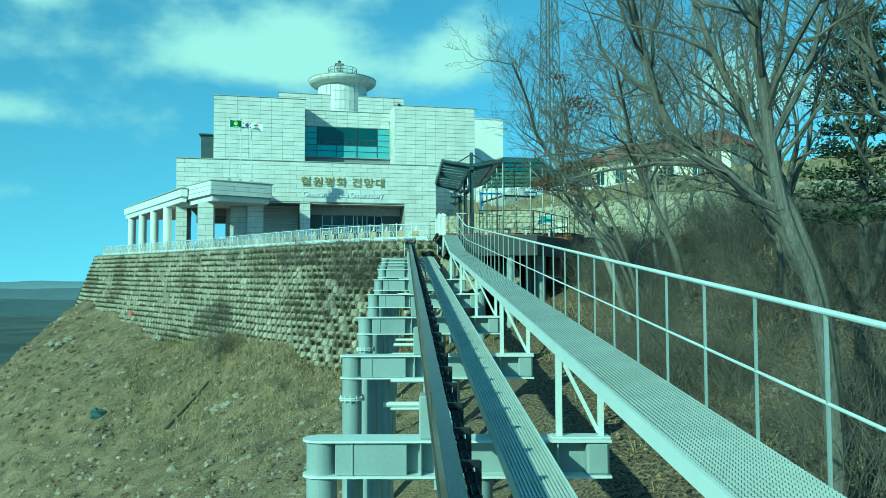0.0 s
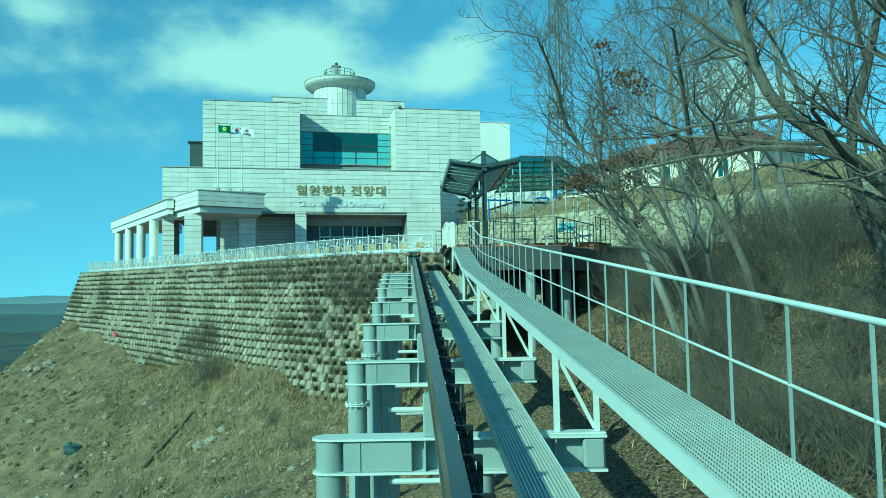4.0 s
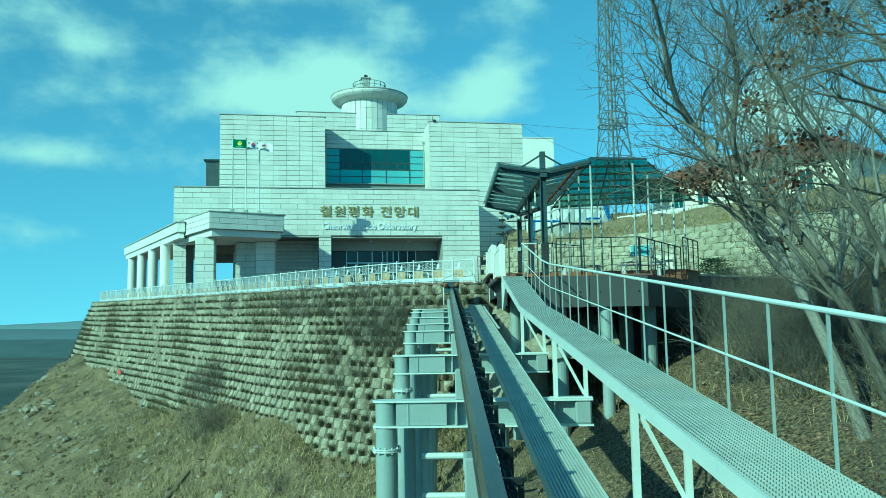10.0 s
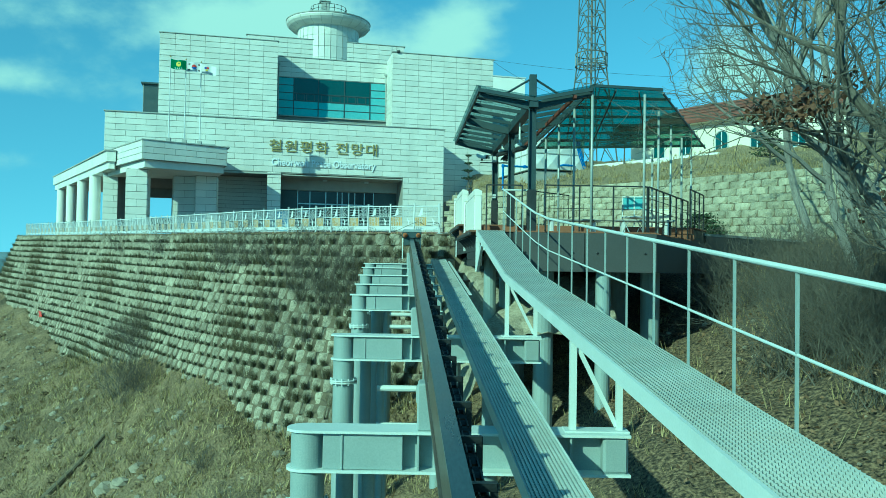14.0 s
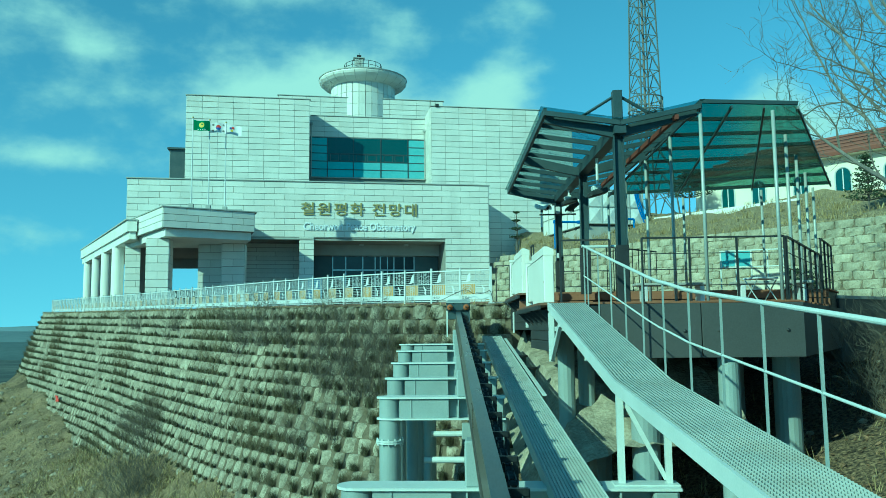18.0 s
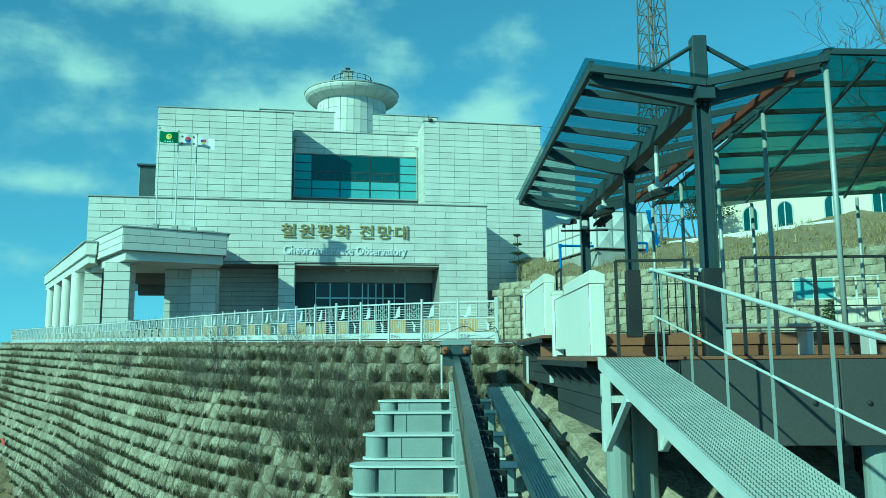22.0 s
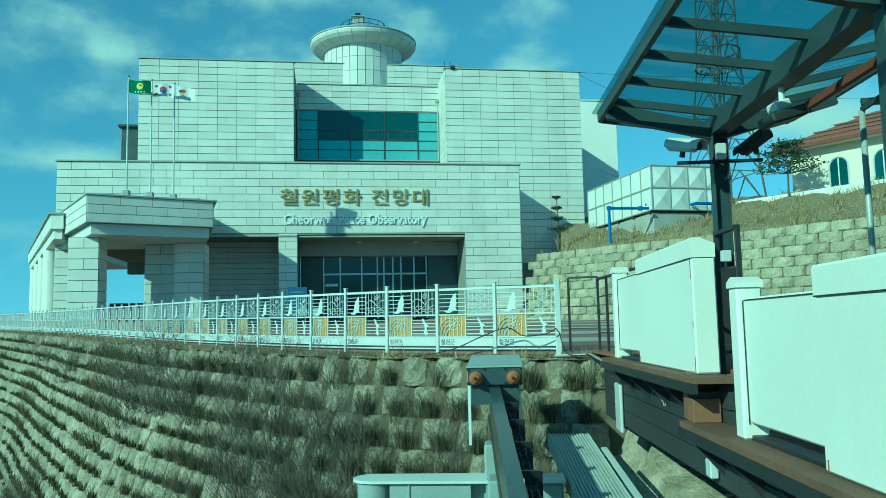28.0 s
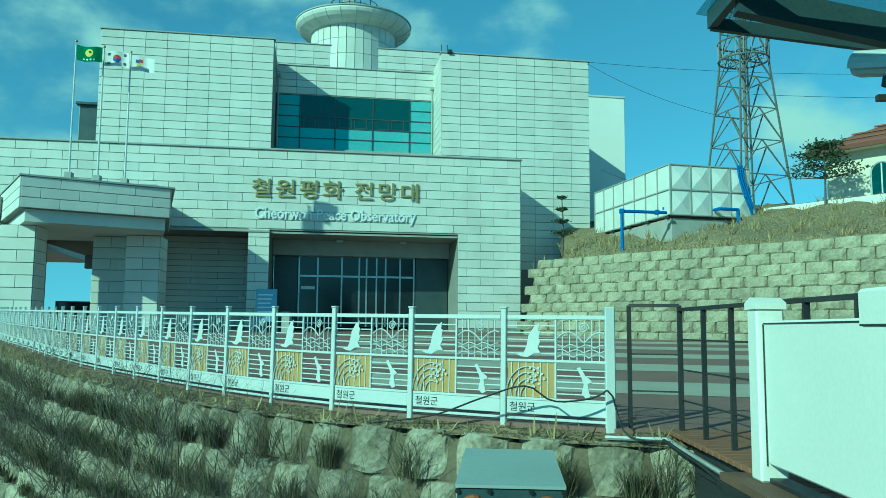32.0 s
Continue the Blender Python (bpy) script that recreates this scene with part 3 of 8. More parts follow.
def side_of(line, x, y):
    """Signed distance from a line in the plan: positive to the right of its run."""
    best, sign = 1e9, 1
    for a, b in zip(line, line[1:]):
        dx, dy = b.x - a.x, b.y - a.y
        t = max(0.0, min(1.0, ((x - a.x) * dx + (y - a.y) * dy) / (dx * dx + dy * dy)))
        px, py = x - a.x - t * dx, y - a.y - t * dy
        d = math.hypot(px, py)
        if d < best:
            best, sign = d, (1 if dx * py - dy * px < 0 else -1)
    return best * sign


def ground_z(x, y):
    left = -7.4 + 0.31 * (x + 23.7) + 0.43 * (y - 65.6)
    right = -5.9 + 0.50 * (x - 2.0) + 0.10 * (y - 28.0)
    if x > 3.0:
        right = -5.4 + 0.42 * (x - 3.0) + 0.10 * (y - 28.0)
    k = 0.7
    left, right = min(1.0, left), min(4.5, right)
    z = max(left, right) + math.log(1 + math.exp(-k * abs(left - right))) / k
    w = side_of(WALL_FINE, x, y)
    if x < 2 and y > 40:
        z += 3.3 * math.exp(-((w / 4.6) ** 2)) * sstep(-27, -14, x) * (1 - 0.78 * sstep(-11.5, -6, x))
    # the shoulder beyond which the hill drops to the plain
    drop = max(0.0, -43.0 - x + 0.10 * (y - 60)) + max(0.0, 0.55 * (28 - y) - 0.9 * (x + 14))
    if x < 0:
        z -= 0.6 * drop
    # the upper hill behind the terrace
    t = side_of(TERRACE_FINE, x, y)
    if t > 0 and x > -2:
        z = min(z, terrace_top(x, y) - 3.75)
    if w > 0.6 and (t > 0 or x < 1.0) and y > 46.5:
        z = min(z, plaza_z(x, y) - 0.6)
    if t < 0 and x > 0.9:
        up = terrace_top(x, y) + 0.29 * min(12.0, -t) - 0.3
        z = up if t < -0.6 else z
    z = max(z, -62.0) if z < -62 else z
    r = math.hypot(x, y - 40)
    if r > 120:
        z = z + (-62.0 - z) * sstep(120, 260, r)
    n = noise.noise(Vector((x * 0.23, y * 0.23, 0))) * 0.5 + noise.noise(Vector((x * 0.8, y * 0.8, 3))) * 0.3
    n += noise.noise(Vector((x * 1.7, y * 1.7, 5))) * 0.16 + noise.noise(Vector((x * 3.1, y * 3.1, 9))) * 0.07
    return z + n * (1.0 if r < 120 else 0.0)


def terrace_top(x, y):
    return 4.05 + 0.02 * (y - 60) + 0.012 * x


def build_ground():
    xs = sorted(set([round(-60 + 0.8 * i, 2) for i in range(32)] + [round(-36 + 0.45 * i, 2) for i in range(88)] + [round(3.6 + 0.8 * i, 2) for i in range(66)] + [-4500, -3000, -2000, -1200, -700, -400, -250, -160, -110, -80, 70, 90, 120, 180, 300, 600, 1500, 4500]))
    ys = sorted(set([round(-6 + 0.8 * i, 2) for i in range(40)] + [round(26 + 0.45 * i, 2) for i in range(100)] + [round(71 + 0.8 * i, 2) for i in range(56)] + [-3000, -800, -300, -120, -50, -20, 125, 140, 170, 220, 300, 450, 700, 1200, 2000, 3200, 4700]))
    s = Shape()
    s.v = [(x, y, ground_z(x, y)) for y in ys for x in xs]
    k = len(xs)
    s.f = [(j * k + i, j * k + i + 1, (j + 1) * k + i + 1, (j + 1) * k + i) for j in range(len(ys) - 1) for i in range(k - 1)]
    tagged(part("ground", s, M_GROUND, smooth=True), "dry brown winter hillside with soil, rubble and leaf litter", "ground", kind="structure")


build_ground()


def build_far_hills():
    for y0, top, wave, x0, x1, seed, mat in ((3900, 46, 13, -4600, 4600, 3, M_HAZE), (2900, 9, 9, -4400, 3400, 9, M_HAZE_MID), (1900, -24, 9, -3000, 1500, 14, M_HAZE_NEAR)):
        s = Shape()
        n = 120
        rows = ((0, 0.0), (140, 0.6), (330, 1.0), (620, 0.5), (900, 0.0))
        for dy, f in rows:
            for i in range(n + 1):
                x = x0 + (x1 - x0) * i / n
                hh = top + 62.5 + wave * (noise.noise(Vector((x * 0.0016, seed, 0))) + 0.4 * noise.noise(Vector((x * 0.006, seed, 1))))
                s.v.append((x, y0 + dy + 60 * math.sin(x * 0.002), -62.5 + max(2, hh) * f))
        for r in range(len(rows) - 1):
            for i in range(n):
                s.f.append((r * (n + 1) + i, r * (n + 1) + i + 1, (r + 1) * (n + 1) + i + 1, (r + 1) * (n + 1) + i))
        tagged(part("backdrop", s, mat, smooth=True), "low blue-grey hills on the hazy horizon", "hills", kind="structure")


# haze of distance is mixed into these base colours, palest on the farthest ridge
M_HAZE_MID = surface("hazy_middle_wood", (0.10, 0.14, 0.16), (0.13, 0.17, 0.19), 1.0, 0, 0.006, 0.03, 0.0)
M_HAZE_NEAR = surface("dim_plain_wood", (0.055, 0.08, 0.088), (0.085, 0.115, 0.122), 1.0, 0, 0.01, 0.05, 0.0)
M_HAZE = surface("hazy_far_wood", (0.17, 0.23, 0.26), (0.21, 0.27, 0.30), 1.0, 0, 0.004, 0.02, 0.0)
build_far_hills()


def build_plaza():
    edge = [(p.x, p.y) for p in smooth_line(FENCE_LINE, 1.5)]
    edge = [(x + 0.04, y - 0.05) for x, y in edge]
    poly = edge + [(-43, 112), (30, 112), (30, 75), (12, 64), (9.0, 54.0), (7.5, 47.1), (-0.6, 47.1)]
    s = Shape().prism(poly, lambda x, y: plaza_z(x, y) - 0.35, lambda x, y: plaza_z(x, y))
    me = s.mesh("plaza", M_PAVE_A)
    ob = tagged(new("pavement", me), "forecourt paved in brown and grey block bands", "pavement", kind="structure")
    # grey bands that cross the brown paving
    for k in range(6):
        y = 50.0 + 4.3 * k
        b = Shape()
        b.add([(x, yy, plaza_z(x, yy) + 0.004) for x, yy in ((-4.5 - 0.8 * k, y + 0.9), (6.0 + 0.5 * k, y - 1.0), (6.0 + 0.5 * k, y + 0.9), (-4.5 - 0.8 * k, y + 2.9))], [(0, 1, 2, 3)])
        part("paving_band", b, M_PAVE_B, ob, "grey paving band")


build_plaza()


def build_verge():
    """A strip of soil between the wall's top course and the fence."""
    a = smooth_line(WALL_LINE, 0.5)
    s = Shape()
    for p in a:
        i = a.index(p)
        d = (a[min(len(a) - 1, i + 1)] - a[max(0, i - 1)]).normalized()
        q = p + Vector((d.y, -d.x, 0)) * 1.0
        o = p + Vector((d.y, -d.x, 0)) * 0.16
        for r, dz in ((o, -0.10), (o.lerp(q, 0.5), -0.02), (q, -0.03)):
            s.v.append((r.x, r.y, plaza_z(r.x, r.y) + dz + 0.03 * noise.noise(Vector((r.x * 3, r.y * 3, 0)))))
    s.f = [(3 * i + j, 3 * i + j + 1, 3 * i + j + 4, 3 * i + j + 3) for i in range(len(a) - 1) for j in range(2)]
    tagged(part("verge", s, M_GROUND, smooth=True), "narrow soil verge along the fence foot", "verge", kind="structure")


build_verge()


# ---- monorail track ----
BEAMS = [(3.6, -2.69), (9.2, -2.69), (14.9, -2.70), (20.35, -2.69), (26.0, -2.68), (31.5, -2.66), (36.7, -2.63), (38.6, -2.60), (40.5, -2.56), (42.4, -2.53), (43.7, -2.52)]


def build_crossbeams():
    for k, (y, h) in enumerate(BEAMS):
        t = thing("track_support", "grey-green painted steel crossbeam on pipe columns under the track", "support", group="track supports")
        a, b = track(y, -1.23, h), track(y, 2.55 if k < 6 else 1.05, h)
        depth = 0.46 if k < 6 else 0.40
        z = a.z
        x0, x1 = a.x, b.x
        # flanges with rounded left end, web, stiffeners
        def rounded(za, zb, r, grow):
            poly = []
            for i in range(9):
                ang = math.pi / 2 + math.pi * i / 8
                poly.append((x0 + r + grow * 0 + (r + grow) * math.cos(ang), y + (r + grow) * math.sin(ang)))
            poly += [(x1, y - r - grow), (x1, y + r + grow)]
            return Shape().prism(poly, za, zb)
        # pale flanges, darker web and panel: lit and shaded faces put into the paint
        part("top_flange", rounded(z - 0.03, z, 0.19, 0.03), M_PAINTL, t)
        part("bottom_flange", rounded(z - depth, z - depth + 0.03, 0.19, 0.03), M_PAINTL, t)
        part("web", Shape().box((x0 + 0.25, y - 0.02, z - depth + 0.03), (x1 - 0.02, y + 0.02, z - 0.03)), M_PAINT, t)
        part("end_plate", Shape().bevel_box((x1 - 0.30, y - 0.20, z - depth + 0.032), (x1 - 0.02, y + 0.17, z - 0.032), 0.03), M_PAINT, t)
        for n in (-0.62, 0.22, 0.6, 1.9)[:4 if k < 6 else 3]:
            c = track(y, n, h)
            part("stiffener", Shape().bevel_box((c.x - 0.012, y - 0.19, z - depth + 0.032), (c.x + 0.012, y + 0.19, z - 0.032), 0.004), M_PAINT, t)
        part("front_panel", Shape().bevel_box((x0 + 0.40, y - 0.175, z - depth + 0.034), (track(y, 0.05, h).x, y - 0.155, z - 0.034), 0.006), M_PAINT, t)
        for n, r in ((-1.02, 0.19), (0.95, 0.16)):
            c = track(y, n, h)
            top = z - depth if n > 0 else z - 0.03
            g = ground_z(c.x, y) - 0.4
            part("column", Shape().tube((c.x, y, g), (c.x, y, top), r, n=40), M_PAINT, t, smooth=False)
            if n < 0:
                fl = Shape().lathe([(0.20, z - depth - 0.42), (0.25, z - depth - 0.42), (0.25, z - depth - 0.395), (0.20, z - depth - 0.395)], 20, (c.x, y), cap=False)
                fl.lathe([(0.20, z - depth - 0.385), (0.25, z - depth - 0.385), (0.25, z - depth - 0.36), (0.20, z - depth - 0.36)], 20, (c.x, y), cap=False)
                for i in range(12):
                    q = 2 * math.pi * i / 12
                    fl.tube((c.x + 0.228 * math.cos(q), y + 0.228 * math.sin(q), z - depth - 0.45), (c.x + 0.228 * math.cos(q), y + 0.228 * math.sin(q), z - depth - 0.33), 0.014, n=5)
                part("bolted_flange", fl, M_PAINTL, t)
        # second, thinner legs and struts between neighbouring bents
        for n, r in ((-0.64, 0.105), (-0.36, 0.075)):
            c = track(y + 0.55, n, h)
            part("leg", Shape().tube((c.x, y + 0.55, ground_z(c.x, y) - 0.4), (c.x, y + 0.55, z - depth), r, n=24), M_PAINT, t)
        for dz in ((-1.05, -1.75, -2.5) if 1 <= k < 6 else (-1.2,)):
            a2, b2 = track(y + 0.5, -0.42, h), track(y + 0.5, 0.85, h)
            part("strut", Shape().tube((a2.x, y + 0.5, z + dz), (b2.x, y + 0.5, z + dz), 0.06, n=10), M_PAINTL, t)
        part("junction_box", Shape().bevel_box((track(y, 0.3, h).x, y + 0.2, z - 1.28), (track(y, 0.55, h).x, y + 0.38, z - 0.95), 0.02), M_PAINT, t)


build_crossbeams()


def along(y0, y1, n0, n1, h0, h1):
    """A straight beam of the track's direction with a rectangular section."""
    s = Shape()
    vs = [track(y, n, h) for y in (y0, y1) for n, h in ((n0, h0), (n1, h0), (n1, h1), (n0, h1))]
    return s.add(vs, ((0, 1, 2, 3), (7, 6, 5, 4), (0, 4, 5, 1), (1, 5, 6, 2), (2, 6, 7, 3), (3, 7, 4, 0)))


def build_rail():
    t = thing("monorail_rail", "dark worn steel monorail beam with an oily drive chain", "rail")
    part("web", along(-3, 44.9, 0.298, 0.424, -2.11, -1.764), M_RAILDK, t)
    part("running_flange", along(-3, 44.9, 0.294, 0.428, -1.762, -1.738), M_RAILTOP, t, "worn top flange")
    part("lower_flange", along(-3, 44.9, 0.275, 0.447, -2.15, -2.112), M_RAILDK, t)
    for i in range(7):
        y = 1.5 + 6.0 * i
        part("splice_plate", along(y, y + 0.35, 0.286, 0.2975, -2.04, -1.82), M_RAILDK, t)
    for y, h in BEAMS:
        part("pedestal", Shape().bevel_box(tuple(track(y, 0.2, 0) + Vector((0, -0.18, h))), tuple(track(y, 0.52, 0) + Vector((0, 0.18, -2.155))), 0.02), M_PAINT, t)
    # hanging roller chain on the right of the beam, carried by short brackets
    s = Shape()
    y = -2.9
    while y < 44.5:
        dip = -0.05 * abs(math.sin(y * 1.3))
        for n in (0.492, 0.548):
            s.bar(track(y, n, -1.90 + dip), track(y + 0.21, n, -1.90 + dip), 0.012, 0.085)
        s.tube(track(y + 0.02, 0.478, -1.90 + dip), track(y + 0.02, 0.562, -1.90 + dip), 0.034, n=8)
        s.tube(track(y + 0.19, 0.478, -1.90 + dip), track(y + 0.19, 0.562, -1.90 + dip), 0.034, n=8)
        y += 0.30
    part("drive_chain", s, M_CHAIN, t, "oily black roller chain")["kind"] = "stuff"
    s = Shape()
    y = -2.8
    while y < 44.5:
        s.bar(track(y, 0.425, -1.83), track(y, 0.60, -1.83), 0.06, 0.05)
        s.bar(track(y, 0.585, -1.81), track(y, 0.585, -2.10), 0.05, 0.03, (0, 1, 0))
        s.bar(track(y, 0.425, -2.07), track(y + 0.05, 0.59, -2.07), 0.05, 0.05)
        y += 0.92
    part("chain_bracket", s, M_CHAIN, t)["kind"] = "stuff"


build_rail()


def build_buffer():
    t = thing("buffer_stop", "grey steel buffer box with two rusty orange pads", "buffer")
    a = track(44.75, 0.02, -1.46)
    x0, z = a.x, a.z
    part("lid", Shape().prism([(x0, 44.75), (x0 + 0.69, 44.75), (x0 + 0.66, 45.55), (x0 + 0.03, 45.55)], z - 0.04, lambda x, y: z - 0.02 + 0.13 * (y - 44.75)), M_PAINT, t)
    # dark slate on face plate and back box stands in for shade below the lid
    part("face_plate", Shape().bevel_box((x0 + 0.01, 44.76, z - 0.26), (x0 + 0.68, 44.82, z - 0.045), 0.01), M_SLATE, t)
    for x in (0.115, 0.575):
        p = part("rubber_pad", Shape().lathe([(0.0, 0.16), (0.045, 0.16), (0.06, 0.14), (0.06, 0.09), (0.075, 0.085), (0.085, 0.05), (0.085, 0.0)], 16), M_RUST, t, "rusty orange rubber pad", at=Matrix.Translation((x0 + x, 44.76, z - 0.165)) @ pose(0, 0, 0, 90, 0, 0))
        part("bolt", Shape().lathe([(0.0, 0.19), (0.022, 0.19), (0.022, 0.0)], 8), M_CHAIN, p)
        for dx in (-0.10, 0.10):
            for dz in (-0.09, 0.085):
                part("corner_bolt", Shape().tube((x0 + x + dx, 44.74, z - 0.145 + dz), (x0 + x + dx, 44.77, z - 0.145 + dz), 0.016, n=6), M_CHAIN, t)
    for x in (0.02, 0.65):
        part("side_post", Shape().bar((x0 + x, 44.9, z - 0.02), (x0 + x, 44.9, z - 1.0), 0.035, 0.06, (0, 1, 0)), M_PAINTL, t)
    part("back_box", Shape().box((x0 + 0.05, 44.83, z - 0.5), (x0 + 0.64, 45.3, z - 0.045)), M_SLATE, t)


build_buffer()


def build_cable_tray():
    t = thing("cable_tray", "long narrow steel tray with ribbed galvanised grating beside the rail", "cable tray")
    end = 45.75
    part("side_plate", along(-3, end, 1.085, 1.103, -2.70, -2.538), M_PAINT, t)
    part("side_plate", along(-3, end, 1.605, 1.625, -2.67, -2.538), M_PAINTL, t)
    part("bottom_plate", along(-3, end, 1.105, 1.603, -2.665, -2.655), M_SLATE, t)
    part("edge_angle", along(36.3, 45.0, 1.665, 1.735, -2.56, -2.54), M_PAINTL, t)
    s = Shape()
    y = -3.0
    while y < end - 0.05:
        vs = [track(yy, n, h) for yy in (y, y + 0.022) for n, h in ((1.105, -2.580), (1.603, -2.580), (1.603, -2.558), (1.105, -2.558))]
        s.add(vs, ((0, 1, 2, 3), (7, 6, 5, 4), (2, 6, 7, 3), (0, 4, 5, 1)))
        y += 0.06
    part("grating", s, M_TRAY, t, "galvanised cross ribs")["kind"] = "stuff"
    for i in range(13):
        part("runner", along(-3, end, 1.112 + 0.0385 * i, 1.134 + 0.0385 * i, -2.5575, -2.545), M_TRAY, t)
    for y, h in BEAMS:
        c = track(y, 1.32, h)
        if y < 35:
            part("bracket", Shape().bevel_box((c.x - 0.14, y - 0.07, c.z + 0.001), (c.x + 0.40, y + 0.07, c.z + 0.014), 0.004), M_PAINT, t)


build_cable_tray()


KNEE, TOP_END = 31.55, 36.96


def walk_h(y):
    """Height of the walkway's deck over the car's line: level with the track, then steeper up to the platform."""
    if y < KNEE:
        return -1.52
    return -1.52 + 0.51 * (min(y, TOP_END) - KNEE) / (TOP_END - KNEE)


def build_walkway():
    t = thing("walkway", "pale steel service walkway with mesh deck and one handrail", "walkway")
    for a, b in ((-3.0, KNEE), (KNEE, TOP_END)):
        for n0, n1, d0, d1 in ((1.872, 1.905, -0.125, 0.012), (2.53, 2.56, -0.125, -0.004)):
            s = Shape()
            vs = [track(y, n, walk_h(y) + d) for y in (a, b) for n, d in ((n0, d0), (n1, d0), (n1, d1), (n0, d1))]
            s.add(vs, ((0, 1, 2, 3), (7, 6, 5, 4), (0, 4, 5, 1), (1, 5, 6, 2), (2, 6, 7, 3), (3, 7, 4, 0)))
            part("edge_beam", s, M_PAINTL, t)
    # expanded metal: crossing strands
    s = Shape()
    y, w, dy = -3.0, 0.645, 0.055
    cols = 17
    while y < TOP_END - 0.05:
        for c in range(cols):
            n0 = 1.9 + w * c / cols
            nm, n1 = n0 + w / cols / 2, n0 + w / cols
            for (ya, na, yb, nb) in ((y, n0, y + dy / 2, nm), (y + dy / 2, nm, y, n1)):
                p, q = track(ya, na, walk_h(ya)), track(yb, nb, walk_h(yb))
                s.v += [(p.x, p.y - 0.0055, p.z - 0.008), (q.x, q.y - 0.0055, q.z - 0.008), (q.x, q.y + 0.0055, q.z + 0.010), (p.x, p.y + 0.0055, p.z + 0.010)]
                k = len(s.v)
                s.f.append((k - 4, k - 3, k - 2, k - 1))
        y += dy * 0.8
    part("mesh_deck", s, M_MESHST, t, "expanded steel mesh deck")["kind"] = "stuff"
    y = -2.5
    while y < 37:
        a, b = track(y, 1.906, walk_h(y) - 0.06), track(y, 2.529, walk_h(y) - 0.06)
        part("cross_bearer", Shape().bar(a, b, 0.05, 0.07), M_PAINT, t)
        y += 1.17
    # handrail
    def rail_h(y):
        return walk_h(y) + 1.045
    N = 2.55
    posts = [18.4 + 0.957 * k for k in range(-21, 20) if 18.4 + 0.957 * k < 36.6] + [36.9]
    for y in posts:
        part("rail_post", Shape().bar(track(y, N, walk_h(y) - 0.06), track(y, N, rail_h(y)), 0.020, 0.020, (0, 1, 0)), M_PAINT, t)
    ys = [-3.0, 10, 20, 30, 30.9, 31.3, 31.6, 32.0, 32.5, 34, 36, 36.95]
    def eased(y):
        return rail_h(y) + 0.035 * math.exp(-((y - KNEE) / 0.4) ** 2)
    part("handrail", Shape().pipe([track(y, N, eased(y)) for y in ys], 0.021, 10), M_PAINTL, t, smooth=False)
    part("mid_rail", Shape().pipe([track(y, N, eased(y) - 0.55) for y in ys], 0.012, 8), M_PAINTL, t)
    e = track(36.95, N, rail_h(36.95))
    part("rail_return", Shape().pipe([e, e + Vector((0.0, 0.15, 0.0)), e + Vector((0.75, 0.15, 0.0)), e + Vector((0.75, 0.15, -1.05))], 0.026, 8), M_PAINTL, t)
    # portal frames that carry it, on the ends of the crossbeams
    for y, h in BEAMS[:6]:
        f = part("trestle", Shape().bar(track(y, 1.94, h), track(y, 1.94, walk_h(y) - 0.12), 0.075, 0.075, (0, 1, 0)), M_PAINTL, t)
        part("post", Shape().bar(track(y, 2.46, h), track(y, 2.46, walk_h(y) - 0.10), 0.07, 0.07, (0, 1, 0)), M_PAINTL, f)
        part("brace", Shape().bar(track(y, 1.96, walk_h(y) - 0.16), track(y, 2.43, h + 0.06), 0.02, 0.05), M_PAINTL, f)
        c = track(y, 2.2, h)
        part("base_plate", Shape().bevel_box((c.x - 0.36, y - 0.13, c.z + 0.001), (c.x + 0.36, y + 0.13, c.z + 0.022), 0.004), M_PAINTL, f)
    # end bent under the top of the walkway
    for n in (1.90, 2.53):
        y = 36.72
        part("end_post", Shape().bar(track(y, n, walk_h(y) - 1.0), track(y, n, walk_h(y) - 0.13), 0.10, 0.10, (0, 1, 0)), M_PAINTL, t)
        part("end_brace", Shape().bar(track(y - 0.05, n, walk_h(y) - 0.95), track(35.6, n, walk_h(35.6) - 0.13), 0.06, 0.09), M_PAINTL, t)
    part("end_sill", Shape().bar(track(36.72, 1.85, walk_h(36.72) - 0.42), track(36.72, 2.58, walk_h(36.72) - 0.42), 0.08, 0.08), M_PAINTL, t)


build_walkway()


# ---- observatory building ----
BLD = pose(-1.21, 81.32, 0, 0, 0, 13.3)
TILE_W, TILE_H, GAP, SIDE_GAP = 1.44, 0.447, 0.030, 0.020
TILE_MESHES = {}


def tile_mesh(w, h):
    key = (round(w, 3), round(h, 3))
    if key not in TILE_MESHES:
        s = Shape().bevel_box((0, 0, 0), (key[0], 0.04, key[1]), 0.006)
        TILE_MESHES[key] = s.mesh("cladding_tile", M_CLAD)
    return TILE_MESHES[key]


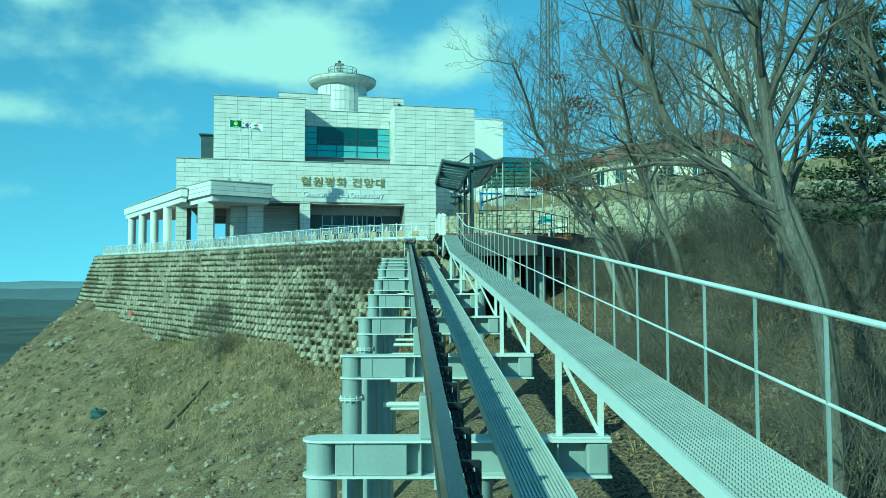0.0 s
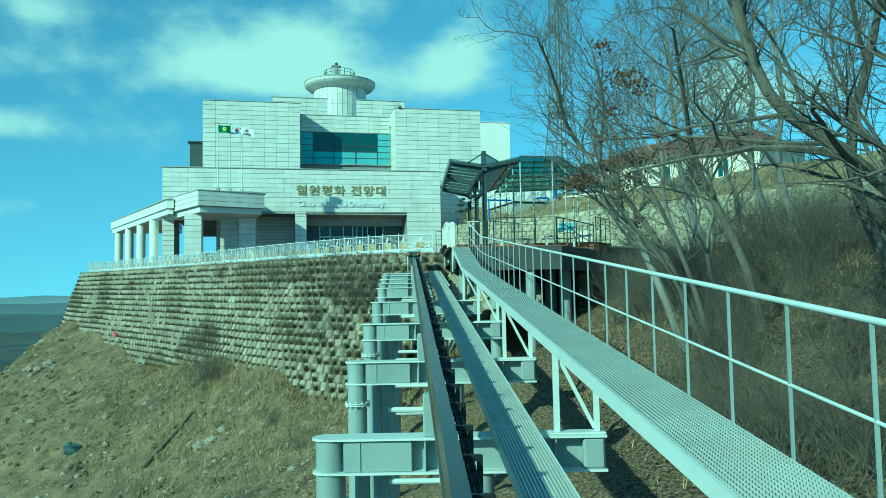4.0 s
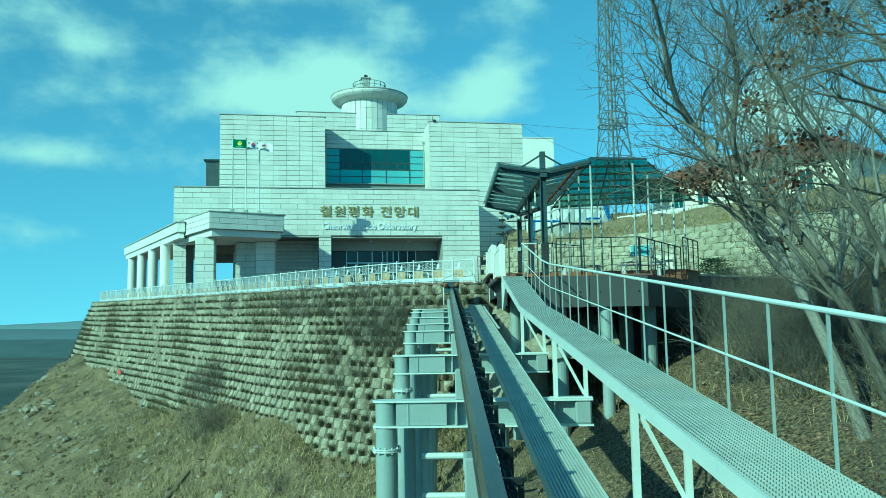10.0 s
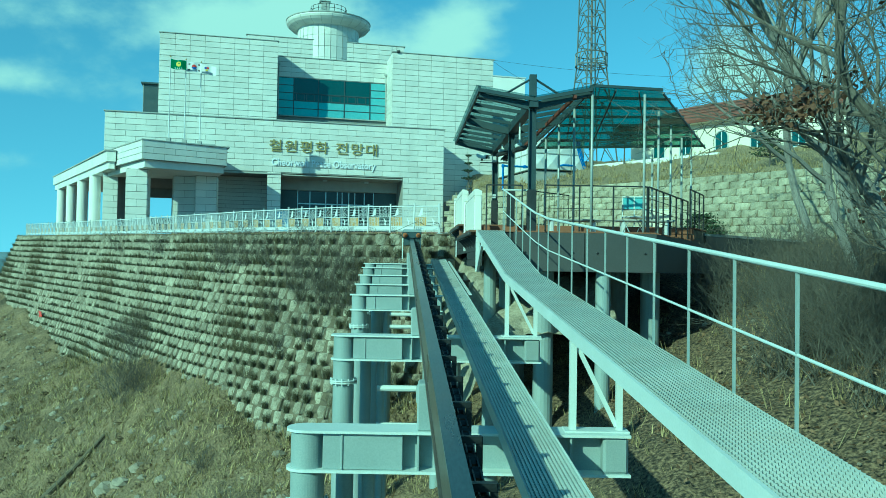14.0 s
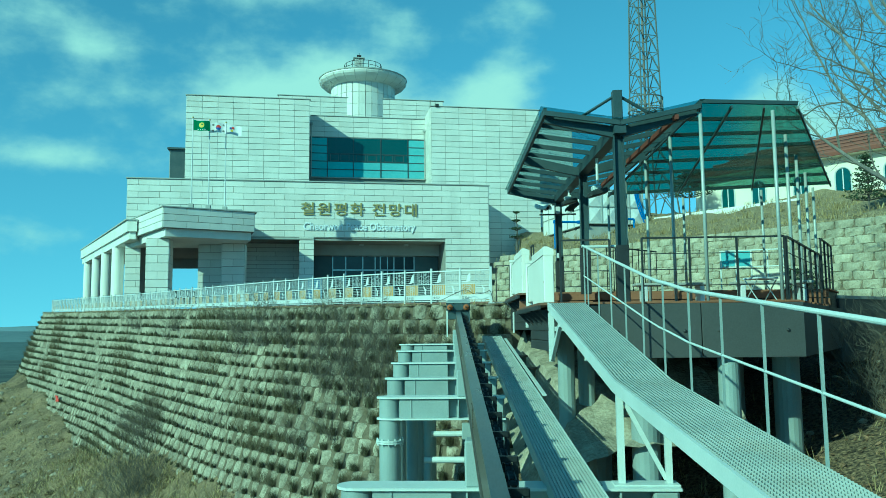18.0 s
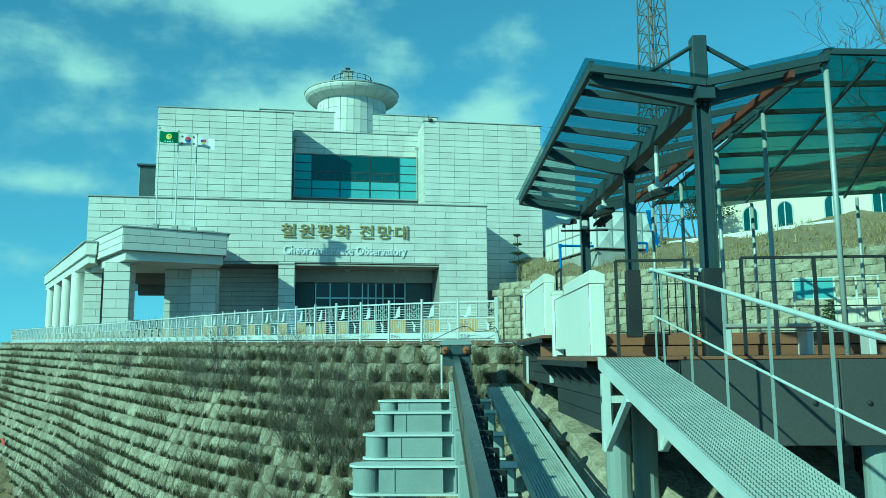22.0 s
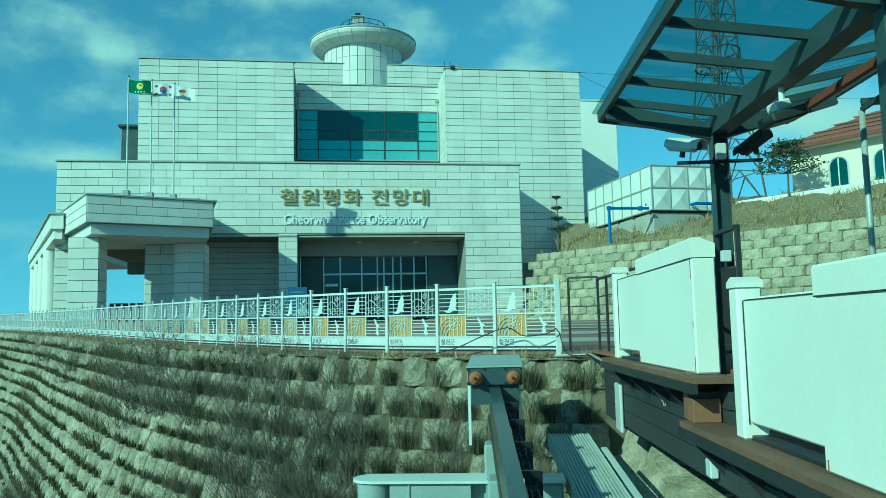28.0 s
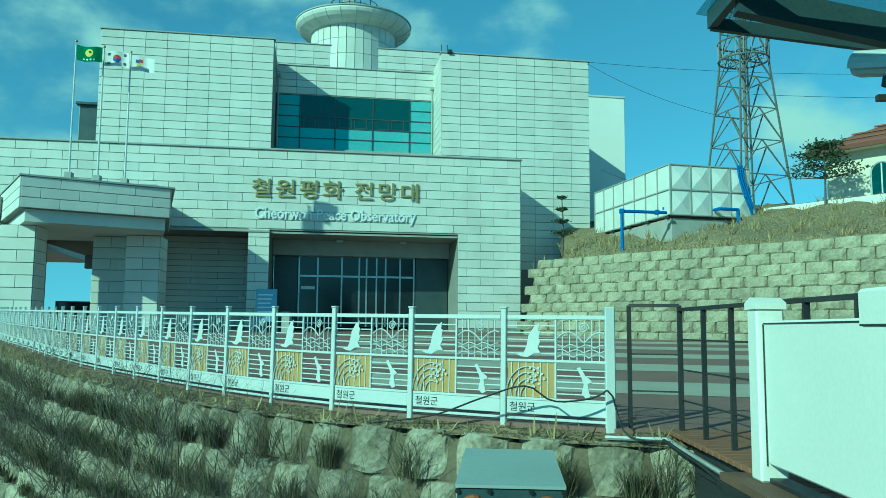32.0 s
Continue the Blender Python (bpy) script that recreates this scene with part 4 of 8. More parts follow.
def clad(owner, place, width, z0, z1, bond, far, holes=(), tw=TILE_W, th=TILE_H, gap=GAP):
    """Tiles on a wall; place maps (u, z) to the tile's pose. far: a Shape that takes the tiles, or None for single parts."""
    rows = int(round((z1 - z0) / th))
    h = (z1 - z0) / rows
    n = max(1, int(round(width / tw)))
    w = width / n
    for r in range(rows):
        cuts = [w * i for i in range(n + 1)]
        if bond and r % 2:
            cuts = [0] + [w * (i + 0.5) for i in range(n)] + [width]
        za = z0 + r * h
        for a, b in zip(cuts, cuts[1:]):
            spans = [(a, b)]
            for hu0, hu1, hz0, hz1 in holes:
                if za + h * 0.5 > hz0 and za + h * 0.5 < hz1:
                    cut = []
                    for p, q in spans:
                        if q <= hu0 or p >= hu1:
                            cut.append((p, q))
                        else:
                            if p < hu0 - 0.1:
                                cut.append((p, hu0))
                            if q > hu1 + 0.1:
                                cut.append((hu1, q))
                    spans = cut
            for p, q in spans:
                if q - p < 0.08:
                    continue
                m = place(p + SIDE_GAP / 2, za + gap / 2)
                if far is None:
                    ob = new("cladding_tile", tile_mesh(q - p - SIDE_GAP, h - gap))
                    ob.parent, ob.matrix_basis = owner, m
                else:
                    far.bevel_box((0, 0, 0), (q - p - SIDE_GAP, 0.04, h - gap), 0.006, m)


def build_building():
    t = thing("observatory_building", "pale granite-clad observatory with a round roof lantern and blue glazing", "building", BLD)
    far = Shape()
    front = lambda u0, v: (lambda u, z: pose(u0 + u, v - 0.04, z))
    # low front block
    B0 = 0.6
    for a, b in (((-25.9, 0.0, 6.0), (0.0, 4.5, 10.1)), ((-25.9, 0.0, B0), (-24.9, 4.5, 5.996)), ((-24.9, 0.0, 5.5), (-21.4, 12.0, 5.996)), ((-24.9, 11.4, 4.7), (-21.4, 12.0, 5.496)), 
                 ((-14.05, 0.0, B0), (-13.0, 4.5, 5.996)), ((-3.35, 0.0, B0), (0.0, 4.5, 5.996)), ((-21.4, 3.2, B0), (-14.05, 4.5, 5.996))):
        part("wall", Shape().box(a, b), M_JOINT, t)
    clad(t, front(-21.39, 3.2), 8.3, 1.15, 5.95, True, far, tw=2.7, th=0.32)
    clad(t, front(-25.9, 0.0), 25.9, 1.15, 10.1, True, None, ((1.0, 4.5, 0, 5.95), (4.5, 11.85, 0, 5.95), (12.9, 22.55, 0, 5.95)))
    clad(t, lambda u, z: pose(0.04, u, z, 0, 0, 90), 4.5, 1.15, 10.1, True, far)
    clad(t, lambda u, z: pose(-25.94, 4.5 - u, z, 0, 0, -90), 4.5, 1.15, 10.1, True, far)
    part("coping", Shape().bevel_box((-26.02, -0.12, 10.1), (0.10, 0.35, 10.19), 0.015), M_COPE, t)
    part("roof", Shape().box((-25.9, 0.36, 10.0), (0.0, 4.5, 10.06)), M_CONC, t)
    part("lintel_band", Shape().bevel_box((-21.4, -0.10, 5.88), (-13.0, 0.02, 5.99), 0.01), M_COPE, t)
    # entrance recess
    part("entrance_ceiling", Shape().box((-12.99, 0.05, 5.85), (-3.36, 4.4, 5.94)), M_CONC, t)
    part("entrance_beam", Shape().bevel_box((-12.98, 2.6, 5.0), (-3.37, 2.9, 5.84), 0.01), M_CONC, t)
    # near-black panel paints the dimness of the unlit lobby
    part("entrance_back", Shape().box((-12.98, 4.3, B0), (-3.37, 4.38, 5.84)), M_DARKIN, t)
    part("side_screen", Shape().box((-12.9, 3.0, B0), (-11.65, 3.1, 5.0)), M_FRAMEDK, t)
    part("side_screen", Shape().box((-5.2, 3.0, B0), (-3.4, 3.1, 5.0)), M_FRAMEDK, t)
    d = part("entrance_door", Shape().box((-11.6, 3.02, 3.88), (-5.25, 3.10, 3.98)), M_STEELFR, t, "glazed entrance with steel frames")
    for z in (1.35, 4.98):
        part("frame_rail", Shape().box((-11.6, 3.02, z), (-5.25, 3.10, z + 0.08)), M_STEELFR, d)
    for u in (-11.6, -10.6, -9.3, -8.35, -7.95, -7.4, -6.9, -6.1, -5.33):
        part("mullion", Shape().box((u, 3.02, 1.2), (u + 0.08, 3.10, 5.0)), M_STEELFR, d)
    part("door_glass", Shape().box((-11.58, 3.05, 1.2), (-5.27, 3.07, 4.98)), M_DOORGLASS, d, "dark door glass")
    part("notice", Shape().box((-11.45, 3.0, 3.2), (-10.7, 3.018, 3.36)), M_WHITEL, d, "small white notice")
    for u in (-9.6, -6.2):
        part("soffit_lamp", Shape().bevel_box((u, 2.0, 5.70), (u + 0.35, 2.25, 5.84), 0.02), M_WHITE, t)
    # upper blocks
    for a, b in (((-22.7, 4.4, 9.0), (-13.35, 13.0, 17.55)), ((-3.6, 4.4, 0.5), (5.45, 13.0, 17.4)), ((-13.36, 7.6, 9.0), (-3.59, 11.0, 12.0)),
                 ((-13.36, 7.6, 15.35), (-3.59, 11.0, 17.15)), ((-16.0, 10.8, 17.0), (-1.5, 14.0, 19.75))):
        part("upper_wall", Shape().box(a, b), M_JOINT, t)
    clad(t, front(-22.7, 4.4), 9.35, 9.3, 17.55, False, far, tw=1.2, th=0.47, gap=0.034)
    clad(t, front(-3.6, 4.4), 9.05, 4.6, 17.4, False, far, tw=1.2, th=0.47, gap=0.034)
    clad(t, front(-13.36, 7.6), 9.77, 15.40, 17.15, False, far, tw=1.2, th=0.47, gap=0.034)
    clad(t, front(-16.0, 10.8), 14.5, 17.0, 19.75, False, far, tw=1.2, th=0.47, gap=0.034)
    clad(t, lambda u, z: pose(-3.64, 7.6 - u, z, 0, 0, -90), 3.2, 10.0, 17.4, False, far, tw=1.2, th=0.47, gap=0.034)
    clad(t, lambda u, z: pose(-22.74, 13.0 - u, z, 0, 0, -90), 8.6, 9.3, 17.55, False, far, tw=1.2, th=0.47, gap=0.034)
    ob = part("cladding", far, M_CLAD_J, t, "granite cladding tiles")
    ob["kind"] = "stuff"
    for a, b, v, z in ((-22.8, -13.28, 4.4, 17.55), (-3.7, 5.55, 4.4, 17.4), (-13.27, -3.71, 7.6, 17.15), (-16.1, -1.4, 10.8, 19.75)):
        part("coping", Shape().bevel_box((a, v - 0.10, z), (b, v + 0.35, z + 0.07), 0.012), M_COPE, t)
    w = part("side_bay", Shape().box((-24.1, 6.0, 10.1), (-22.76, 9.0, 13.6)), M_FRAMEDK, t, "dark glazed bay on the side wall")
    for v in (6.0, 7.0, 8.0):
        part("bay_mullion", Shape().box((-24.14, v, 10.1), (-24.101, v + 0.08, 13.6)), M_COPE, w)
    part("bay_roof", Shape().bevel_box((-24.3, 5.8, 13.6), (-22.76, 9.1, 13.75), 0.02), M_FRAMEDK, w)
    # glazing of the recess
    g = part("curtain_wall", Shape().box((-13.35, 7.62, 12.0), (-3.6, 7.70, 15.35)), M_BLUEGLASS, t, "blue reflective curtain wall")
    us = (-13.35, -11.9, -9.75, -7.45, -5.15, -3.66)
    for u in us:
        part("mullion", Shape().box((u, 7.54, 12.0), (u + 0.07, 7.615, 15.35)), M_FRAMEDK, g)
    rows = [12.0 + 0.67 * k for k in range(5)] + [15.33]
    for a, b in zip(us, us[1:]):
        narrow = b - a < 1.6
        spans = list(zip(rows, rows[1:])) if narrow else [(rows[0], rows[1]), (rows[1], rows[2]), (rows[2], rows[3]), (rows[3], rows[5])]
        for k, (z0, z1) in enumerate(spans):
            if k:
                part("transom", Shape().box((a + 0.07, 7.55, z0 - 0.03), (b, 7.612, z0 + 0.03)), M_FRAMEDK, g)
            bright = narrow or k < 2
            part("pane", Shape().box((a + 0.075, 7.58, z0 + 0.032), (b - 0.01, 7.60, z1 - 0.032)), M_SPANDREL if bright else M_BLUEGLASS, g)
            if not narrow and k == 2:
                for f in (0.12, 0.52):
                    x0, x1 = a + (b - a) * f, a + (b - a) * (f + 0.34)
                    part("opening_sash", Shape().box((x0, 7.555, z0 + 0.05), (x1, 7.579, z0 + 0.09)).box((x0, 7.555, z1 - 0.09), (x1, 7.579, z1 - 0.05)).box((x0, 7.555, z0 + 0.09), (x0 + 0.05, 7.579, z1 - 0.09)).box((x1 - 0.05, 7.555, z0 + 0.09), (x1, 7.579, z1 - 0.09)), M_FRAMEDK, g)
    part("sill", Shape().box((-13.35, 7.4, 11.9), (-3.6, 7.62, 11.99)), M_COPE, t)
    # round lantern
    c = (-8.5, 13.2)
    drum = part("roof_lantern", Shape().lathe([(2.86, 17.0), (2.86, 21.4)], 40, c), M_JOINT, t, "round clad drum")
    ds = Shape()
    for k in range(32):
        a0, a1 = 2 * math.pi * k / 32 + 0.008, 2 * math.pi * (k + 1) / 32 - 0.008
        for j in range(4):
            z0, z1 = 17.1 + j * 1.06, 17.1 + (j + 1) * 1.06 - 0.03
            vs = [(c[0] + r * math.cos(a), c[1] + r * math.sin(a), z) for r in (2.86, 2.91) for a, z in ((a0, z0), (a1, z0), (a1, z1), (a0, z1))]
            ds.add(vs, ((4, 5, 6, 7), (0, 1, 5, 4), (1, 2, 6, 5), (2, 3, 7, 6), (3, 0, 4, 7)))
    part("drum_cladding", ds, M_CLAD_J, drum)["kind"] = "stuff"
    part("cornice", Shape().lathe([(2.85, 21.2), (3.15, 21.25), (3.45, 21.36), (3.72, 21.52), (3.92, 21.72), (3.99, 21.9), (3.97, 22.02), (3.85, 22.1), (0.0, 22.3)], 48, c), M_CLAD_J, drum, smooth=False)
    seams = Shape()
    for k in range(24):
        a = 2 * math.pi * k / 24
        seams.pipe([(c[0] + r * math.cos(a), c[1] + r * math.sin(a), z) for r, z in ((3.16, 21.25), (3.46, 21.355), (3.73, 21.515), (3.93, 21.715), (3.998, 21.9))], 0.014, 4)
    part("cornice_seams", seams, M_COPE, drum)["kind"] = "stuff"
    part("cornice_rim", Shape().lathe([(3.90, 22.03), (4.03, 22.03), (4.03, 22.12), (3.90, 22.12)], 48, c, cap=False), M_COPE, drum, "dark metal rim")
    rl = Shape()
    for k in range(14):
        a = 2 * math.pi * k / 14
        b = 2 * math.pi * (k + 1) / 14
        rl.tube((c[0] + 1.7 * math.cos(a), c[1] + 1.7 * math.sin(a), 22.2), (c[0] + 1.7 * math.cos(a), c[1] + 1.7 * math.sin(a), 23.55), 0.028, n=5)
        for z in (22.8, 23.2, 23.55):
            rl.tube((c[0] + 1.7 * math.cos(a), c[1] + 1.7 * math.sin(a), z), (c[0] + 1.7 * math.cos(b), c[1] + 1.7 * math.sin(b), z), 0.024, n=5)
    part("roof_railing", rl, M_BLACKST, drum)["kind"] = "stuff"
    part("hatch", Shape().bevel_box((c[0] - 0.8, c[1] - 0.9, 22.2), (c[0] + 0.0, c[1] - 0.1, 23.95), 0.05), M_COPE, drum)
    part("hatch_lid", Shape().bevel_box((c[0] - 0.95, c[1] - 1.0, 23.951), (c[0] + 0.1, c[1], 24.03), 0.02), M_COPE, drum)
    part("antenna", Shape().tube((c[0] - 0.4, c[1] - 0.6, 24.0), (c[0] - 0.4, c[1] - 0.6, 24.5), 0.04, n=6).box((c[0] - 0.6, c[1] - 0.65, 24.2), (c[0] - 0.2, c[1] - 0.55, 24.35)), M_BLACKST, drum)
    # lettering on the front
    lettering("sign_letter", "철원평화 전망대", 1.02, 0.04, M_GOLD, t, pose(-13.95, -0.085, 7.76, 90, 0, 0), "gilded raised letter", 1.16, 8.46, 0.008, True)
    lettering("sign_letter", "Cheorwon Peace Observatory", 0.78, 0.03, M_WHITEL, t, pose(-13.75, -0.08, 6.60, 90, 0, 0), "white raised letter", 1.0, 8.15, 0.012, True)
    # vent, wall lamp and roof gear
    for u, z in ((-13.2, 16.3), (-3.75, 16.0)):
        part("downpipe", Shape().tube((u, 7.3, 12.0), (u, 7.3, z), 0.05, n=8), M_COPE, t)
        part("hopper", Shape().bevel_box((u - 0.12, 7.18, z), (u + 0.12, 7.42, z + 0.2), 0.02), M_COPE, t)
    part("roof_camera", Shape().bevel_box((-3.3, 4.2, 17.35), (-3.0, 4.6, 17.6), 0.05), M_LAMP, t)
    for u in (-3.6, -3.25):
        part("roof_aerial", Shape().tube((u, 4.6, 17.4), (u, 4.6, 18.0), 0.02, n=5), M_BLACKST, t)
    part("wall_bird", Shape().bevel_box((-14.7, 2.9, 2.6), (-14.35, 2.98, 2.75), 0.02), M_WHITEL, t, "white plate on the recess wall")
    # porch at the west end of the front
    top = [(-22.2, -7.4), (-16.9, -5.4), (-17.9, -0.06), (-25.9, -0.06)]
    p = part("porch_roof", Shape().prism(top, 5.72, 7.0), M_JOINT, t, "deep granite-clad porch roof")
    low = [(-22.1, -7.1), (-17.1, -5.2), (-18.2, -0.06), (-25.6, -0.06)]
    part("porch_soffit", Shape().prism(low, 5.22, 5.715), M_CLAD_J, p)
    part("porch_coping", Shape().prism([(-22.25, -7.5), (-16.7, -5.45), (-17.8, -0.06), (-26.0, -0.06)], 7.0, 7.07), M_COPE, p)
    for (x0, y0), (x1, y1), in ((top[0], top[1]), (top[1], top[2]), (top[3], top[0])):
        L = math.hypot(x1 - x0, y1 - y0)
        ang = math.degrees(math.atan2(y1 - y0, x1 - x0))
        base = pose(x0, y0, 0, 0, 0, ang)
        sh = Shape()
        clad(p, lambda u, z: base @ pose(u, -0.04, z), L, 5.73, 6.99, True, sh, th=0.42)
        part("porch_cladding", sh, M_CLAD_J, p)["kind"] = "stuff"
    for x0, y0, x1, y1 in ((-23.4, -5.9, -22.05, -4.6), (-19.1, -3.2, -17.65, -1.6), (-20.7, -2.4, -19.2, -1.2)):
        q = part("porch_pier", Shape().box((x0, y0, 0.3), (x1, y1, 5.215)), M_JOINT, p)
        sh = Shape()
        clad(q, lambda u, z: pose(x0 + u, y0 - 0.04, z), x1 - x0, 1.1, 5.2, True, sh, th=0.5, tw=1.5)
        clad(q, lambda u, z: pose(x0 - 0.04, y1 - u, z, 0, 0, -90), y1 - y0, 1.1, 5.2, True, sh, th=0.5, tw=1.5)
        clad(q, lambda u, z: pose(x1 + 0.04, y0 + u, z, 0, 0, 90), y1 - y0, 1.1, 5.2, True, sh, th=0.5, tw=1.5)
        part("pier_cladding", sh, M_CLAD_J, q)["kind"] = "stuff"
    part("flag_base", Shape().bevel_box((-22.0, -3.6, 7.04), (-17.8, -2.6, 7.5), 0.03), M_COPE, p)
    # long canopy on round columns along the west side
    c2 = part("side_canopy", Shape().prism([(-33.5, 17.6), (-25.2, -3.0), (-24.6, -3.0), (-24.6, -0.1), (-25.96, -0.1), (-25.96, 17.6)], 6.0, 6.75), M_CLAD_J, t, "long flat canopy")
    part("canopy_lower_band", Shape().prism([(-33.3, 17.4), (-25.1, -2.8), (-24.7, -2.8), (-24.7, -0.12), (-25.98, -0.12), (-25.98, 17.4)], 5.5, 5.995), M_CLAD_J, c2)
    part("canopy_coping", Shape().prism([(-33.6, 17.7), (-25.3, -3.1), (-24.6, -3.1), (-24.6, -0.1), (-25.96, -0.1), (-25.96, 17.7)], 6.75, 6.82), M_COPE, c2)
    for k in range(4):
        f = k / 3.0
        part("column", Shape().tube((-32.4 + 5.4 * f, 16.2 - 13.5 * f, 0.5), (-32.4 + 5.4 * f, 16.2 - 13.5 * f, 5.49), 0.42, n=24), M_PLASTER, c2)
    return t


build_building()


def build_white_tower():
    t = thing("stair_tower", "plain white rendered tower behind the observatory", "tower", pose(7.2, 99.3, 0, 0, 0, 13.3))
    part("wall", Shape().bevel_box((-6, 0, 1.0), (0, 6, 18.8), 0.04), M_WHITEWALL, t)
    part("parapet", Shape().bevel_box((-6.05, -0.05, 18.8), (0.05, 6.05, 18.95), 0.02), M_WHITE, t)


build_white_tower()


def flag_shape(w, h, seed):
    s = Shape()
    nx, nz = 14, 6
    for i in range(nx + 1):
        for j in range(nz + 1):
            x = w * i / nx
            s.v.append((x, 0.10 * math.sin(x * 5 + seed) * (i / nx), -h + h * j / nz - 0.06 * math.sin(x * 3 + seed) - 0.10 * x))
    s.f = [(i * (nz + 1) + j, (i + 1) * (nz + 1) + j, (i + 1) * (nz + 1) + j + 1, i * (nz + 1) + j + 1) for i in range(nx) for j in range(nz)]
    k = len(s.v)
    s.v += [(x, y + 0.008, z) for x, y, z in s.v]
    s.f += [tuple(reversed([i + k for i in f])) for f in s.f[:nx * nz]]
    return s


def on_flag(poly_x, poly_z, seed):
    """Bends a flat emblem to the flag's waves, on its south face."""
    return [(x, 0.10 * math.sin(x * 5 + seed) * min(1, x / 1.6) - 0.012, z - 0.06 * math.sin(x * 3 + seed) - 0.10 * x) for x, z in zip(poly_x, poly_z)]


def build_flags():
    for k, (x, y, mat, label) in enumerate(((-19.78, 70.05, M_FLAGG, "green flag with a yellow emblem on a slim pole"), (-18.95, 70.75, M_FLAGW, "white flag with a red and blue disc on a pole"), (-18.12, 71.45, M_FLAGW, "white flag with a small coloured emblem on a slim pole"))):
        t = thing("flagpole", label, "flag", pose(x, y, 0, 0, 0, 10), "flagpoles on the porch")
        part("pole", Shape().tube((0, 0, 7.3), (0, 0, 12.8), 0.045, 0.03, 8), M_WHITE, t)
        part("finial", Shape().lathe([(0.0, 12.78), (0.06, 12.82), (0.06, 12.87), (0.0, 12.92)], 8, cap=False), M_GOLD, t)
        part("foot", Shape().bevel_box((-0.15, -0.15, 7.05), (0.15, 0.15, 7.32), 0.02), M_COPE, t)
        f = part("flag", flag_shape(1.55, 1.0, k * 1.7), mat, t, at=Matrix.Translation((0.04, 0, 12.7)) @ Matrix.Scale(0.64, 4))
        def disc(cx, cz, r, m, a0=0.0, a1=2 * math.pi):
            q = [a0 + (a1 - a0) * i / 16 for i in range(17)]
            s = Shape()
            s.add(on_flag([cx] + [cx + r * math.cos(a) for a in q], [cz] + [cz + r * math.sin(a) for a in q], k * 1.7), [(0, i, i + 1) for i in range(1, 17)])
            part("emblem", s, m, f)
        if k == 0:
            disc(0.78, -0.42, 0.26, M_YELLOW)
            disc(0.78, -0.42, 0.15, M_FLAGG, 0, math.pi)
            for i in range(4):
                disc(0.45 + 0.22 * i, -0.86, 0.06, M_WHITE)
        elif k == 1:
            disc(0.78, -0.5, 0.25, M_RED, 0, math.pi)
            disc(0.78, -0.5, 0.25, M_BLUE, math.pi, 2 * math.pi)
            for cx, cz in ((0.28, -0.2), (1.28, -0.2), (0.28, -0.8), (1.28, -0.8)):
                for j in range(3):
                    s = Shape()
                    zz = cz + 0.06 * (j - 1)
                    s.add(on_flag([cx - 0.1, cx + 0.1, cx + 0.1, cx - 0.1], [zz - 0.02, zz - 0.02, zz + 0.02, zz + 0.02], k * 1.7), [(0, 1, 2, 3)])
                    part("bar", s, M_INK, f)
        else:
            for cx, cz, m in ((0.4, -0.4, M_BLUE), (0.62, -0.35, M_RED), (0.5, -0.62, M_YELLOW)):
                s = Shape()
                s.add(on_flag([cx - 0.12, cx + 0.12, cx + 0.12, cx - 0.12], [cz - 0.11, cz - 0.11, cz + 0.11, cz + 0.11], k * 1.7), [(0, 1, 2, 3)])
                part("emblem", s, m, f)


build_flags()


# ---- station platform ----
def edge_x(y, n=1.98):
    return -0.0564 * y + n


LOWZ, HIGHZ, STEP_Y = -0.21, 0.185, 41.38


def side_x(y):
    """The platform's east edge, which runs slantwise away from the track."""
    return 4.32 + 0.543 * (min(y, 43.2) - 36.9)



